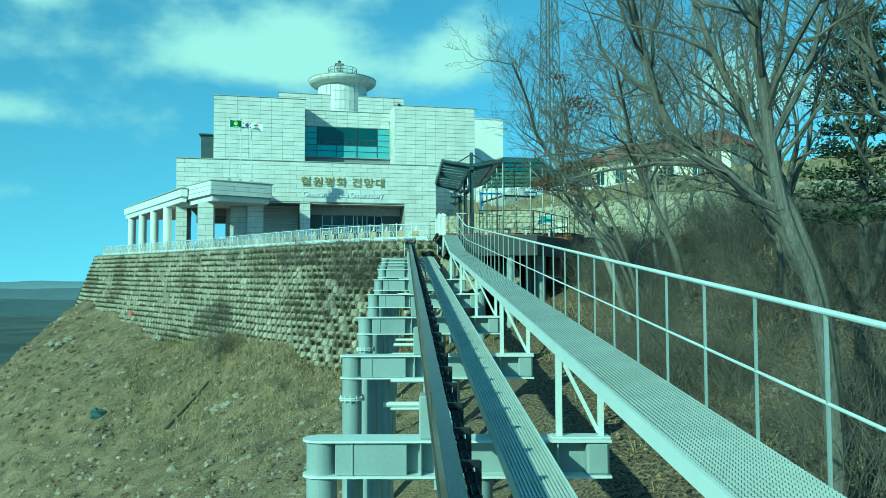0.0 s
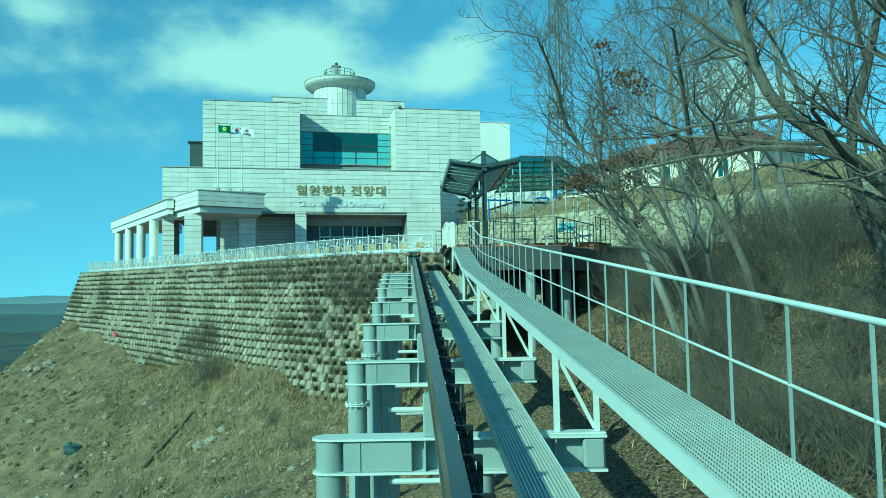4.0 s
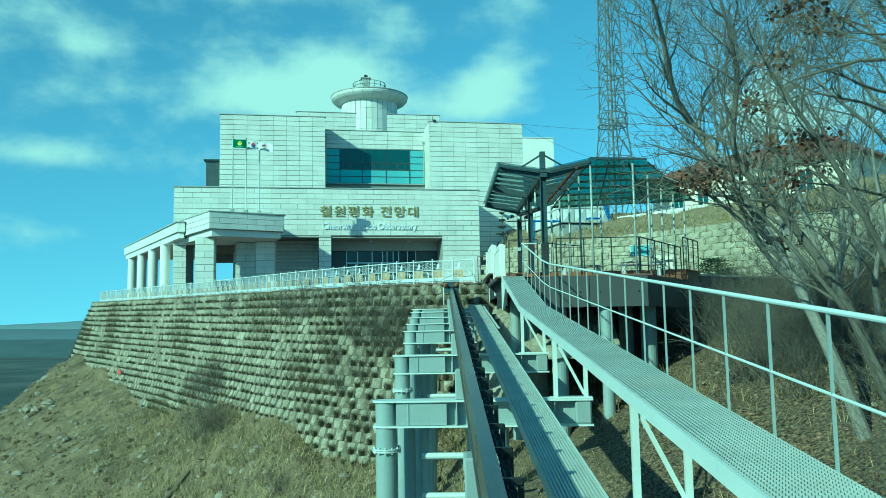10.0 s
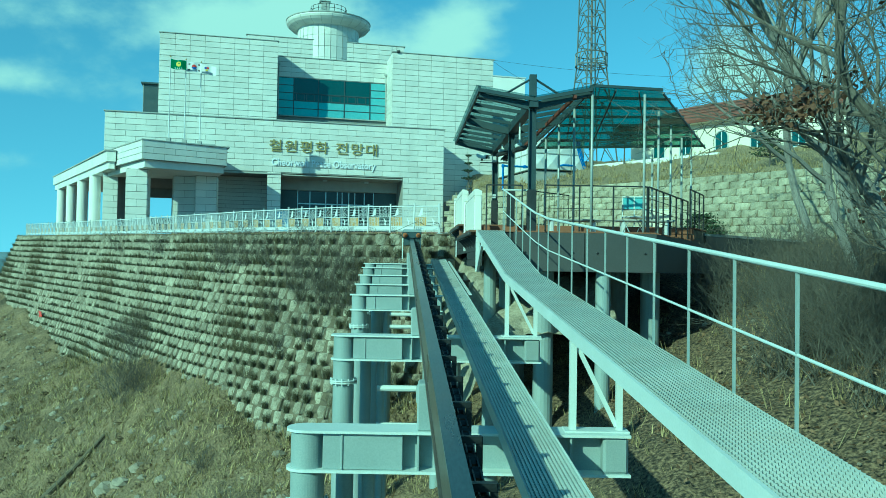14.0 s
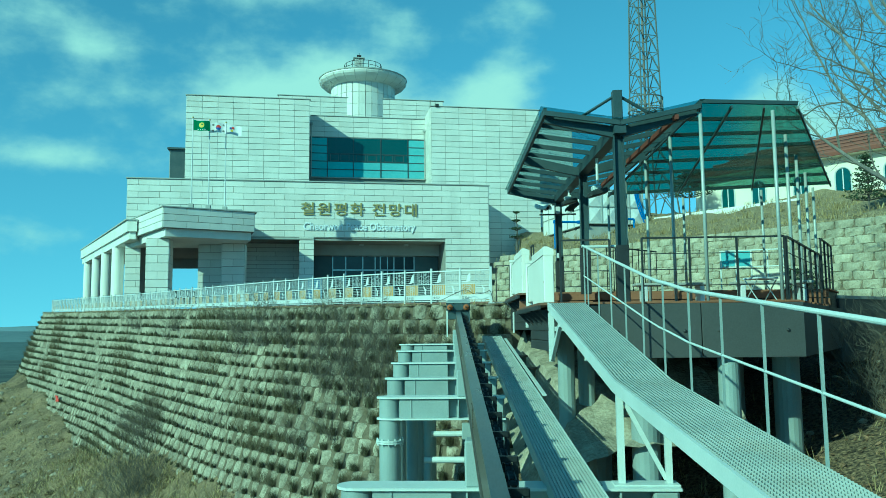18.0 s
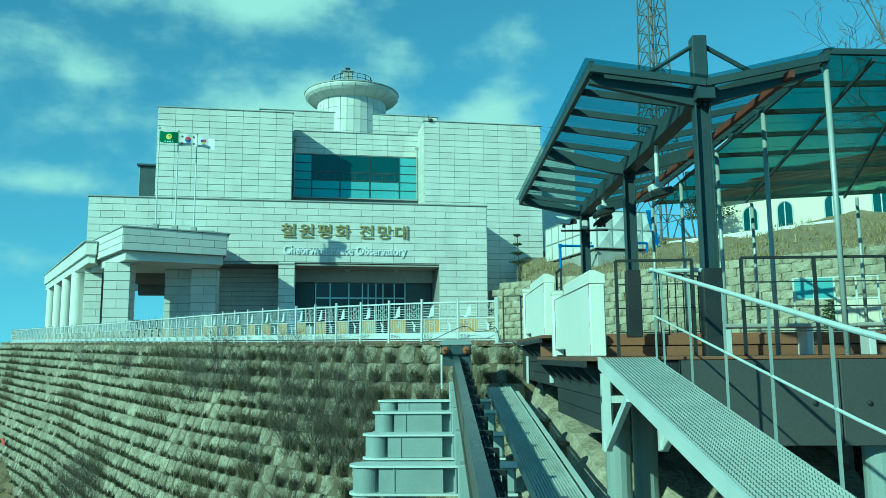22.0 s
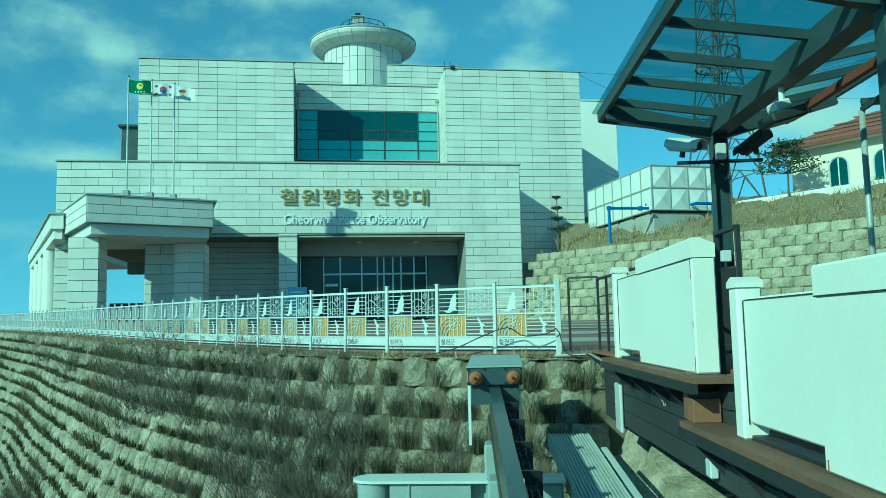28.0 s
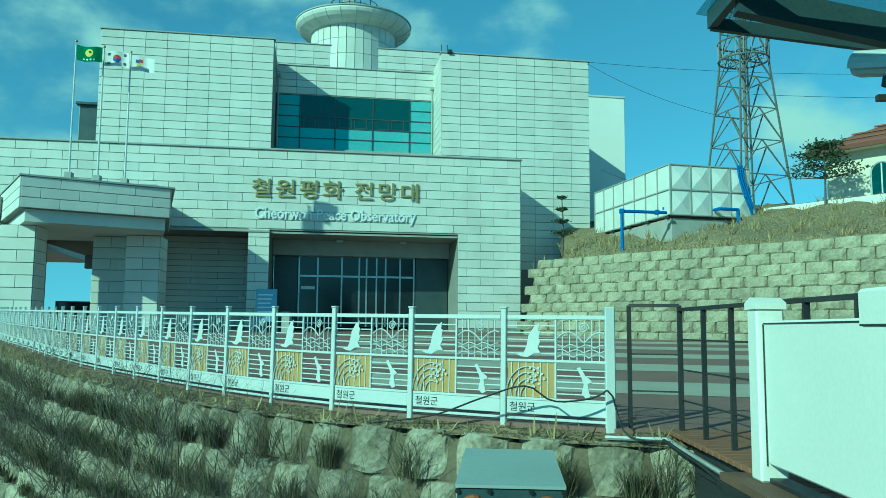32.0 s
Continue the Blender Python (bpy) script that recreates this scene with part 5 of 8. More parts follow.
def build_platform():
    t = thing("platform", "boarded station platform in two levels with a dark plank skirt", "platform")
    # deck boards: the lower level by the near gate, the upper towards the forecourt
    y = 36.95
    while y < STEP_Y - 0.1:
        part("deck_board", Shape().bevel_box((edge_x(y, 1.86), y, LOWZ - 0.04), (side_x(y) - 0.04, y + 0.138, LOWZ), 0.006), M_DECK, t)
        y += 0.145
    y = STEP_Y + 0.12
    while y < 47.0:
        part("deck_board", Shape().bevel_box((edge_x(y, 1.90), y, HIGHZ - 0.04), (side_x(y) - 0.04, y + 0.138, HIGHZ), 0.006), M_DECK, t)
        y += 0.145
    for k in range(2):
        part("step_riser", Shape().bevel_box((edge_x(STEP_Y, 2.0), STEP_Y + 0.06 * k, LOWZ + 0.19 * k), (side_x(STEP_Y) - 0.05, STEP_Y + 0.03 + 0.06 * k, LOWZ + 0.17 + 0.19 * k), 0.006), M_DECK, t)
    for k in range(2):
        part("step_block", Shape().bevel_box((edge_x(STEP_Y, 1.78), STEP_Y - 0.14 + 0.17 * k, LOWZ + 0.004), (edge_x(STEP_Y, 1.995), STEP_Y + 0.025 + 0.17 * k, LOWZ + 0.19 * (k + 1)), 0.006), M_DECK, t)
    part("subframe", Shape().prism([(edge_x(37.0, 2.06), 37.0), (side_x(37.0) - 0.06, 37.0), (side_x(43.2) - 0.06, 43.2), (side_x(43.2) - 0.06, 46.95), (edge_x(46.95, 2.06), 46.95)], -0.55, -0.26), M_BLACKST, t)
    part("upper_frame", Shape().prism([(edge_x(STEP_Y + 0.15, 2.06), STEP_Y + 0.15), (side_x(STEP_Y) - 0.1, STEP_Y + 0.15), (side_x(43.2) - 0.1, 43.2), (side_x(43.2) - 0.1, 46.95), (edge_x(46.95, 2.06), 46.95)], -0.259, 0.14), M_BLACKST, t)
    # ledges below the gates
    for y0, y1, z in ((37.0, 41.45, LOWZ), (41.0, 45.0, 0.155)):
        s = Shape().prism([(edge_x(y0, 1.72), y0), (edge_x(y0, 2.05), y0), (edge_x(y1, 2.05), y1), (edge_x(y1, 1.72), y1)], z - 0.045, z + 0.002)
        part("ledge_board", s, M_LEDGE, t)
        s = Shape().prism([(edge_x(y0, 1.70), y0), (edge_x(y0, 1.75), y0), (edge_x(y1, 1.75), y1), (edge_x(y1, 1.70), y1)], z - 0.12, z - 0.046)
        part("ledge_trim", s, M_BLACKST, t)
        yy = y0 + 0.3
        while yy < y1:
            part("ledge_bracket", Shape().plate([(0.0, 0.0), (0.30, 0.0), (0.30, -0.34)], -0.02, 0.02, pose(edge_x(yy, 1.75), yy, z - 0.125)), M_BLACKST, t)
            yy += 0.8
    # plank skirt along the track
    for k in range(6):
        z1 = 0.10 - 0.205 * k
        a = 37.05 if z1 < -0.3 else 41.1
        b = 46.5 if z1 > -0.7 else 41.05
        s = Shape()
        vs = [(edge_x(y, n), y, z) for y in (a, b) for n, z in ((2.0, z1 - 0.195), (2.05, z1 - 0.195), (2.05, z1), (2.0, z1))]
        s.add(vs, ((0, 1, 2, 3), (7, 6, 5, 4), (0, 4, 5, 1), (1, 5, 6, 2), (2, 6, 7, 3), (3, 7, 4, 0)))
        part("skirt_board", s, M_PLANK, t)
    # grey front panels that face the approach
    for k in range(2):
        x0 = 0.72 + 1.81 * k
        part("front_panel", Shape().bevel_box((x0, 36.84, -1.23), (x0 + 1.795, 36.92, -0.255), 0.008), M_GREYPANEL, t)
        for dx in (0.3, 1.5):
            part("panel_bolt", Shape().lathe([(0.0, 0.03), (0.03, 0.02), (0.03, 0.0)], 8), M_BLACKST, t, at=pose(x0 + dx, 36.84, -0.75, 90, 0, 0))
    part("side_panel", Shape().prism([(side_x(36.93), 36.93), (side_x(43.2), 43.2), (side_x(43.2) - 0.06, 43.24), (side_x(36.93) - 0.06, 36.97)], -1.23, -0.255), M_GREYPANEL, t)
    part("stilt", Shape().tube((3.05, 37.16, ground_z(3.05, 37.16) - 0.5), (3.05, 37.16, -0.54), 0.19, n=18), M_PAINT, t)
    for x, y in ((1.6, 37.6), (4.7, 38.9), (1.2, 41.0), (4.4, 41.5), (0.9, 44.6)):
        part("stilt", Shape().tube((x, y, ground_z(x, y) - 0.5), (x, y, -0.54), 0.26, n=18), M_PAINT, t)
    for x in (0.25, 0.7):
        part("stilt", Shape().tube((x, 38.3 + x, -5.5), (x, 38.3 + x, -0.56), 0.17, n=14), M_PAINT, t)
    lettering("number_mark", "49", 0.19, 0.002, M_WHITEL, t, pose(edge_x(43.15, 1.996), 43.18, -0.26, 90, 0, -86.8), "white painted numerals")
    part("socket_box", Shape().bevel_box((edge_x(41.5, 1.93), 41.4, -0.66), (edge_x(41.5, 1.998), 41.56, -0.52), 0.01), M_WHITE, t)
    part("skirt_plate", Shape().bevel_box((edge_x(45.3, 1.955), 45.15, -0.80), (edge_x(45.3, 1.998), 45.62, -0.20), 0.01), M_WHITE, t)


build_platform()


def build_bank():
    """A pale rocky bank under the platform, beside the upper end of the track."""
    s = Shape()
    nn, ny = 15, 26
    for j in range(ny + 1):
        y = 37.2 + 9.3 * j / ny
        for i in range(nn + 1):
            n = 1.55 + 4.2 * i / nn
            z = -3.22 + 1.75 * sstep(1.5, 2.5, n) + 0.10 * (y - 43.0) + 0.25 * sstep(3.0, 5.5, n) + 0.45 * sstep(44.5, 46.4, y) - 0.9 * sstep(40.0, 37.2, y)
            z += 0.22 * noise.noise(Vector((n * 1.3, y * 1.3, 2))) + 0.14 * noise.noise(Vector((n * 3.4, y * 3.4, 8)))
            s.v.append((edge_x(y, n), y, z))
    k = nn + 1
    s.f = [(j * k + i, j * k + i + 1, (j + 1) * k + i + 1, (j + 1) * k + i) for j in range(ny) for i in range(nn)]
    tagged(part("bank", s, M_BANK), "pale rough rock and rubble concrete bank under the platform", "bank", kind="structure")
    t = thing("pipe_stub", "dark capped steel pipe column beside the track", "column", group="capped pipe columns")
    part("shaft", Shape().tube((0, 0, -2.2), (0, 0, -0.06), 0.14, n=20), M_SLATE, t)
    part("cap", Shape().lathe([(0.0, 0.0), (0.17, -0.01), (0.18, -0.03), (0.18, -0.06), (0.0, -0.06)], 20, cap=False), M_BLACKST, t)
    t.matrix_basis = pose(edge_x(42.2, 1.86), 42.2, -1.32)
    copy_thing(t, pose(edge_x(40.2, 1.86), 40.2, -1.52))


build_bank()


def build_gate(y0, y1, z, H):
    """A white platform gate: a thick near leaf under a raised cap, a thin recessed leaf and an end stile."""
    t = thing("platform_gate", "cream-white sliding platform gate with rust runs at the screws", "gate", group="platform gates")
    m = Matrix.Translation((edge_x(y0, 1.945), y0, z)) @ pose(0, 0, 0, 0, 0, 93.23)
    L = y1 - y0
    k = L * 0.6
    # local x runs along the track, away from the approach; y towards the track
    def P(name, a, b, mat=M_DOORW, c=0.012, label=""):
        return part(name, Shape().bevel_box(a, b, c), mat, t, label, at=m)
    P("leaf", (0.0, -0.095, 0.004), (k, 0.095, H - 0.165))
    cap = [(-0.098, H - 0.16), (0.098, H - 0.16), (0.098, H - 0.015), (0.085, H), (0.02, H), (-0.098, H - 0.05)]
    s = Shape()
    s.add([(x, y, zz) for x in (-0.003, k) for y, zz in cap], [tuple(range(5, -1, -1)), tuple(range(6, 12))] + [(i, (i + 1) % 6, 6 + (i + 1) % 6, 6 + i) for i in range(6)])
    part("leaf_cap", s, M_DOORW, t, at=m)
    P("leaf", (k + 0.002, 0.0, 0.11), (L - 0.16, 0.06, H - 0.13))
    P("stile", (L - 0.155, -0.07, 0.0), (L, 0.10, H - 0.06))
    part("stile_cap", Shape().plate([(L - 0.165, H - 0.059), (L + 0.01, H - 0.059), (L + 0.01, H - 0.02), (L - 0.08, H + 0.015), (L - 0.165, H - 0.02)], -0.08, 0.11), M_DOORW, t, at=m)
    P("groove", (0.02, 0.0955, H - 0.168), (k, 0.099, H - 0.159), M_BLACKST, 0.001)
    P("groove", (k + 0.01, 0.061, H - 0.15), (L - 0.17, 0.066, H - 0.142), M_BLACKST, 0.001)
    P("groove", (L - 0.166, 0.061, 0.10), (L - 0.158, 0.067, H - 0.15), M_BLACKST, 0.002)
    P("guide_rail", (k + 0.003, -0.06, 0.0), (L, 0.05, 0.03), M_BLACKST, 0.004)
    for x, zz, h in ((0.03, H - 0.17, 0.16), (0.03, 0.42, 0.05), (0.02, 0.14, 0.12), (k - 0.05, 0.07, 0.06)):
        P("rust_run", (x, 0.0955, zz - h), (x + 0.014, 0.0975, zz), M_RUST, 0.0005, "rust run")
    return t


build_gate(37.22, 40.50, LOWZ + 0.004, 1.06)
build_gate(41.36, 44.80, 0.158, 1.09)


def build_platform_railings():
    def railing(a, b, z, h=1.15, posts=None, rails=(0.25, 0.5, 0.75, 1.0), label="black painted steel railing with flat bars", pw=0.036):
        t = thing("railing", label, "railing", group="platform railings")
        a, b = Vector((*a, z)), Vector((*b, z))
        n = posts or max(1, round((b - a).length / 0.75))
        for i in range(n + 1):
            p = a.lerp(b, i / n)
            part("post", Shape().bar(p, p + Vector((0, 0, h)), pw, pw, (0, 1, 0)), M_BLACKST, t)
        for r in rails:
            part("bar", Shape().bar(a + Vector((0, 0, h * r)), b + Vector((0, 0, h * r)), 0.014, 0.014), M_BLACKST, t)
        part("top_rail", Shape().bar(a + Vector((0, 0, h)), b + Vector((0, 0, h)), 0.045, 0.03), M_BLACKST, t)
    railing((edge_x(43.5, 2.2), 43.5), (edge_x(46.9, 2.02), 46.9), HIGHZ, 1.06, 6)
    railing((edge_x(41.0, 2.10), 41.0), (edge_x(41.5, 2.10), 41.5), HIGHZ - 0.1, 1.2, 1)
    railing((-0.62, 46.95), (-1.05, 47.05), HIGHZ, 1.1, 1, (0.3, 0.6))
    railing((0.05, 37.02), (0.95, 37.0), LOWZ, 1.15, 1)
    railing((1.55, 37.05), (4.14, 37.1), LOWZ, 1.17, 3)
    railing((4.18, 37.12), (6.42, 41.15), LOWZ, 1.17, 6)
    railing((6.6, 41.5), (7.64, 43.4), HIGHZ, 1.19, 3)
    railing((1.6, 41.7), (3.1, 43.2), HIGHZ, 1.1, 8, (0.05,), "black steel railing with close upright bars", 0.018)


build_platform_railings()


def build_canopy():
    t = thing("platform_canopy", "butterfly canopy of smoky glass on slate-blue steel columns", "canopy", pose(0.03, 0, -0.08))
    def NX(y, n):
        return -0.0564 * y + n
    y0, y1 = 36.9, 45.5
    ncol, zc = 3.26, 3.12
    cols = (37.12, 40.9, 45.0)
    for k, y in enumerate(cols):
        zb = LOWZ if y < 40.5 else HIGHZ
        x = NX(y, ncol)
        c = part("column", Shape().box((x - 0.09, y - 0.012, zb), (x + 0.09, y + 0.012, 3.1)), M_SLATE, t, "slate-blue H-section column")
        for dx in (-0.095, 0.075):
            part("column_flange", Shape().bevel_box((x + dx, y - 0.09, zb), (x + dx + 0.02, y + 0.09, 3.1), 0.004), M_SLATE, c)
        part("column_sleeve", Shape().bevel_box((x - 0.115, y - 0.115, zb), (x + 0.115, y + 0.115, zb + 1.13), 0.01), M_BLACKST, c)
        # arms to both eaves, and the mast with its ties
        part("arm", Shape().bar((x, y, zc - 0.08), (NX(y, 1.90), y, 3.38), 0.10, 0.20), M_SLATE, t)
        part("arm", Shape().bar((x, y, zc - 0.08), (NX(y, 4.72), y, 3.44), 0.10, 0.20), M_SLATE, t)
        if k == 0:
            part("mast", Shape().bevel_box((x - 0.09, y - 0.09, 3.05), (x + 0.09, y + 0.09, 3.86), 0.01), M_SLATE, t)
            for n in (2.55, 3.95):
                part("tie", Shape().tube((x, y, 3.79), (NX(y, n), y, 3.36), 0.03, n=6), M_SLATE, t)
    part("valley_beam", Shape().bar((NX(y0, ncol), y0, zc), (NX(y1, ncol), y1, zc), 0.22, 0.24), M_SLATE, t)
    for n, z in ((1.88, 3.44), (4.74, 3.50)):
        part("eave_beam", Shape().bar((NX(y0, n), y0, z), (NX(y1, n), y1, z), 0.06, 0.14), M_SLATE, t)
    k = 0
    y = y0
    while y <= y1 + 0.01:
        for n, z, mat in ((1.88, 3.41, M_SLATE), (4.74, 3.47, M_SLATE)):
            part("purlin", Shape().bar((NX(y, ncol), y, zc + 0.07), (NX(y, n), y, z), 0.05, 0.09), mat, t)
        y += (y1 - y0) / 10
        k += 1
    part("red_beam", Shape().bar((NX(y0, 4.3), y0, 3.28), (NX(y1, 4.3), y1, 3.28), 0.07, 0.09), M_RUSTRED, t, "red primer beam")
    for n, z in ((1.79, 3.51), (4.80, 3.57)):
        for k in range(5):
            a, b = y0 - 0.08 + (y1 - y0 + 0.16) * k / 5, y0 - 0.08 + (y1 - y0 + 0.16) * (k + 1) / 5 - 0.02
            s = Shape()
            vs = [(NX(a, ncol), a, zc + 0.13), (NX(b, ncol), b, zc + 0.13), (NX(b, n), b, z), (NX(a, n), a, z)]
            vs += [(x, y, zz + 0.012) for x, y, zz in vs]
            s.add(vs, ((0, 1, 2, 3), (7, 6, 5, 4), (0, 4, 5, 1), (1, 5, 6, 2), (2, 6, 7, 3), (3, 7, 4, 0)))
            ob = part("roof_pane", s, M_ROOFGLASS, t, "smoky roof glass pane")
            ob.visible_shadow = False
    # floodlights and cameras on the far column
    for y, n, z in ((39.1, 3.27, 2.17), (42.95, 3.28, 2.60)):
        x = NX(y, n)
        f = thing("floodlight", "dark floodlight on a bracket under the canopy", "lamp", group="floodlights")
        part("hanger", Shape().tube((x, y, 3.1), (x, y, z + 0.05), 0.03, n=8), M_PAINTL, f)
        part("housing", Shape().bevel_box((-0.19, -0.17, -0.05), (0.19, 0.17, 0.06), 0.02), M_LAMP, f, at=pose(x, y, z, 0, -16, 8))
        part("gear_box", Shape().bevel_box((-0.09, -0.1, 0.065), (0.09, 0.1, 0.17), 0.02), M_PAINTL, f, at=pose(x, y, z, 0, -16, 8))
    x, y = NX(45.0, ncol), 45.0
    arm = thing("camera_arm", "steel crossarm with a white box on the canopy column", "bracket")
    part("arm_bar", Shape().bar((x - 0.52, y - 0.14, 2.56), (x + 0.52, y - 0.14, 2.56), 0.04, 0.04), M_BLACKST, arm)
    part("white_box", Shape().bevel_box((x - 0.06, y - 0.26, 2.57), (x + 0.06, y - 0.17, 2.77), 0.01), M_WHITE, arm)
    part("sensor_box", Shape().bevel_box((x - 0.06, y - 0.22, 1.30), (x + 0.06, y - 0.13, 1.44), 0.01), M_WHITE, arm)
    for sx, label, rz in ((-0.44, "white camera in a weather housing on the crossarm", 34), (0.42, "dark camera in a weather housing on the crossarm", 200)):
        c = thing("security_camera", label, "camera", pose(x + sx, y - 0.18, 2.77, 14, 0, rz) @ Matrix.Scale(0.92, 4), "security cameras")
        mat = M_WHITE if sx < 0 else M_LAMP
        s = Shape().lathe([(0.0, -0.26), (0.075, -0.26), (0.085, -0.22), (0.085, 0.2), (0.07, 0.22), (0.0, 0.22)], 14, cap=False)
        part("housing", s, mat, c, at=pose(0, 0, 0, 90, 0, 0), smooth=False)
        shield = Shape()
        arc = [(math.cos(radians(a)), math.sin(radians(a))) for a in range(-20, 201, 20)]
        shield.v = [(u * k, y, v * k) for u, v in arc for y in (-0.34, 0.26) for k in (0.098, 0.108)]
        for i in range(len(arc) - 1):
            k, n = 4 * i, 4 * i + 4
            shield.f += [(k, n, n + 2, k + 2), (k + 1, k + 3, n + 3, n + 1), (k, k + 1, n + 1, n), (k + 2, n + 2, n + 3, k + 3)]
        part("sunshield", shield, mat, c)
        part("lens", Shape().tube((0, -0.28, 0), (0, -0.262, 0), 0.05, n=12), M_INK, c)
        part("foot", Shape().bevel_box((-0.03, -0.03, -0.16), (0.03, 0.03, -0.08), 0.008), M_LAMP, c)


build_canopy()


def build_green_shelter():
    t = thing("green_shelter", "green translucent roof on stainless poles beside the platform", "shelter")
    a, b, c, d = Vector((2.70, 37.0, 3.45)), Vector((4.50, 37.05, 3.38)), Vector((7.48, 42.8, 2.90)), Vector((2.0, 43.8, 2.90))
    N = 6
    for i in range(N):
        p0, p1 = a.lerp(d, i / N), a.lerp(d, (i + 0.985) / N)
        q0, q1 = b.lerp(c, i / N), b.lerp(c, (i + 0.985) / N)
        s = Shape()
        vs = [p0, q0, q1, p1]
        s.add([*vs, *[v + Vector((0, 0, 0.012)) for v in vs]], ((3, 2, 1, 0), (4, 5, 6, 7), (0, 1, 5, 4), (1, 2, 6, 5), (2, 3, 7, 6), (3, 0, 4, 7)))
        ob = part("roof_sheet", s, M_GREENGLASS, t, "green translucent sheet")
        ob.visible_shadow = False
    for i in range(8):
        p, q = a.lerp(d, i / 7), b.lerp(c, i / 7)
        part("purlin", Shape().bar(p + Vector((0, 0, 0.055)), q + Vector((0, 0, 0.055)), 0.06, 0.07), M_SLATE, t)
    for f in (0.0, 0.33, 0.66, 1.0):
        p, q = a.lerp(b, f), d.lerp(c, f)
        part("rafter", Shape().bar(p - Vector((0, 0, 0.03)), q - Vector((0, 0, 0.03)), 0.035, 0.05), M_SLATE, t)
    for p, q, n in ((a, d, 5), (b + Vector((-0.46, 0, -0.02)), c + Vector((-0.45, 0, -0.02)), 5)):
        for i in range(n):
            x = p.lerp(q, i / (n - 1))
            part("pole", Shape().tube((x.x, x.y, LOWZ if x.y < 40.5 else HIGHZ), (x.x, x.y, x.z - 0.05), 0.033, n=12), M_CHROME, t, "stainless pole", smooth=True)
    for f in (0.35, 0.7):
        x = d.lerp(c, f)
        part("pole", Shape().tube((x.x, x.y, HIGHZ), (x.x, x.y, x.z - 0.05), 0.033, n=12), M_CHROME, t, smooth=True)


build_green_shelter()


def build_benches():
    for x, y, rz in ((2.6, 39.4, 4), (4.6, 39.2, -3)):
        t = thing("bench", "long bench with a pale top on steel legs on the platform", "bench", pose(x, y, LOWZ, 0, 0, rz), "platform benches")
        part("seat", Shape().bevel_box((-0.8, -0.2, 0.40), (0.8, 0.2, 0.46), 0.015), M_CONC, t)
        for dx in (-0.6, 0.6):
            part("leg", Shape().bevel_box((dx - 0.05, -0.16, 0.0), (dx + 0.05, 0.16, 0.399), 0.01), M_WHITE, t)
    t = thing("folding_chair", "folding chair with a white seat and thin chrome legs", "chair", pose(4.05, 38.2, LOWZ, 0, 0, 20))
    part("seat", Shape().bevel_box((-0.25, -0.22, 0.44), (0.25, 0.22, 0.48), 0.01), M_WHITE, t)
    for dx in (-0.22, 0.22):
        part("leg", Shape().pipe([(dx, -0.2, 0.0), (dx, 0.18, 0.43)], 0.012, 6), M_CHROME, t)
        part("leg", Shape().pipe([(dx, 0.2, 0.0), (dx, -0.18, 0.43)], 0.012, 6), M_CHROME, t)


build_benches()


def build_glazed_screen():
    t = thing("glazed_screen", "low pale steel screen with two blue-green panes behind the platform", "screen", pose(5.38, 45.38, HIGHZ, 0, 0, -17))
    for x in (0.0, 0.41, 0.82, 1.25, 1.68):
        part("upright", Shape().bevel_box((x - 0.02, -0.02, 0), (x + 0.02, 0.02, 1.30), 0.005), M_PAINTL, t)
    for z in (0.80, 1.27):
        part("rail", Shape().bevel_box((0.022, -0.015, z), (1.658, 0.015, z + 0.035), 0.005), M_PAINTL, t)
    for x in (0.024, 0.434):
        part("pane", Shape().box((x, -0.008, 0.84), (x + 0.362, 0.008, 1.265)), M_SPANDREL, t, "blue-green pane")
    for x in (0.844, 1.274):
        part("lower_panel", Shape().box((x, -0.008, 0.1), (x + 0.38, 0.008, 0.79)), M_HOUSE, t)


build_glazed_screen()


def build_hedge_bank():
    """A low concrete kerb wall at the far side of the platform."""
    t = thing("kerb_wall", "low dark concrete wall beside the platform", "wall")
    part("body", Shape().prism([(7.6, 43.0), (12.5, 47.0), (12.2, 47.4), (7.3, 43.4)], -1.6, 0.0), M_GREYPANEL, t)
    part("cap", Shape().prism([(7.55, 42.95), (12.6, 47.0), (12.2, 47.5), (7.2, 43.45)], 0.001, 0.08), M_CONC, t)


build_hedge_bank()


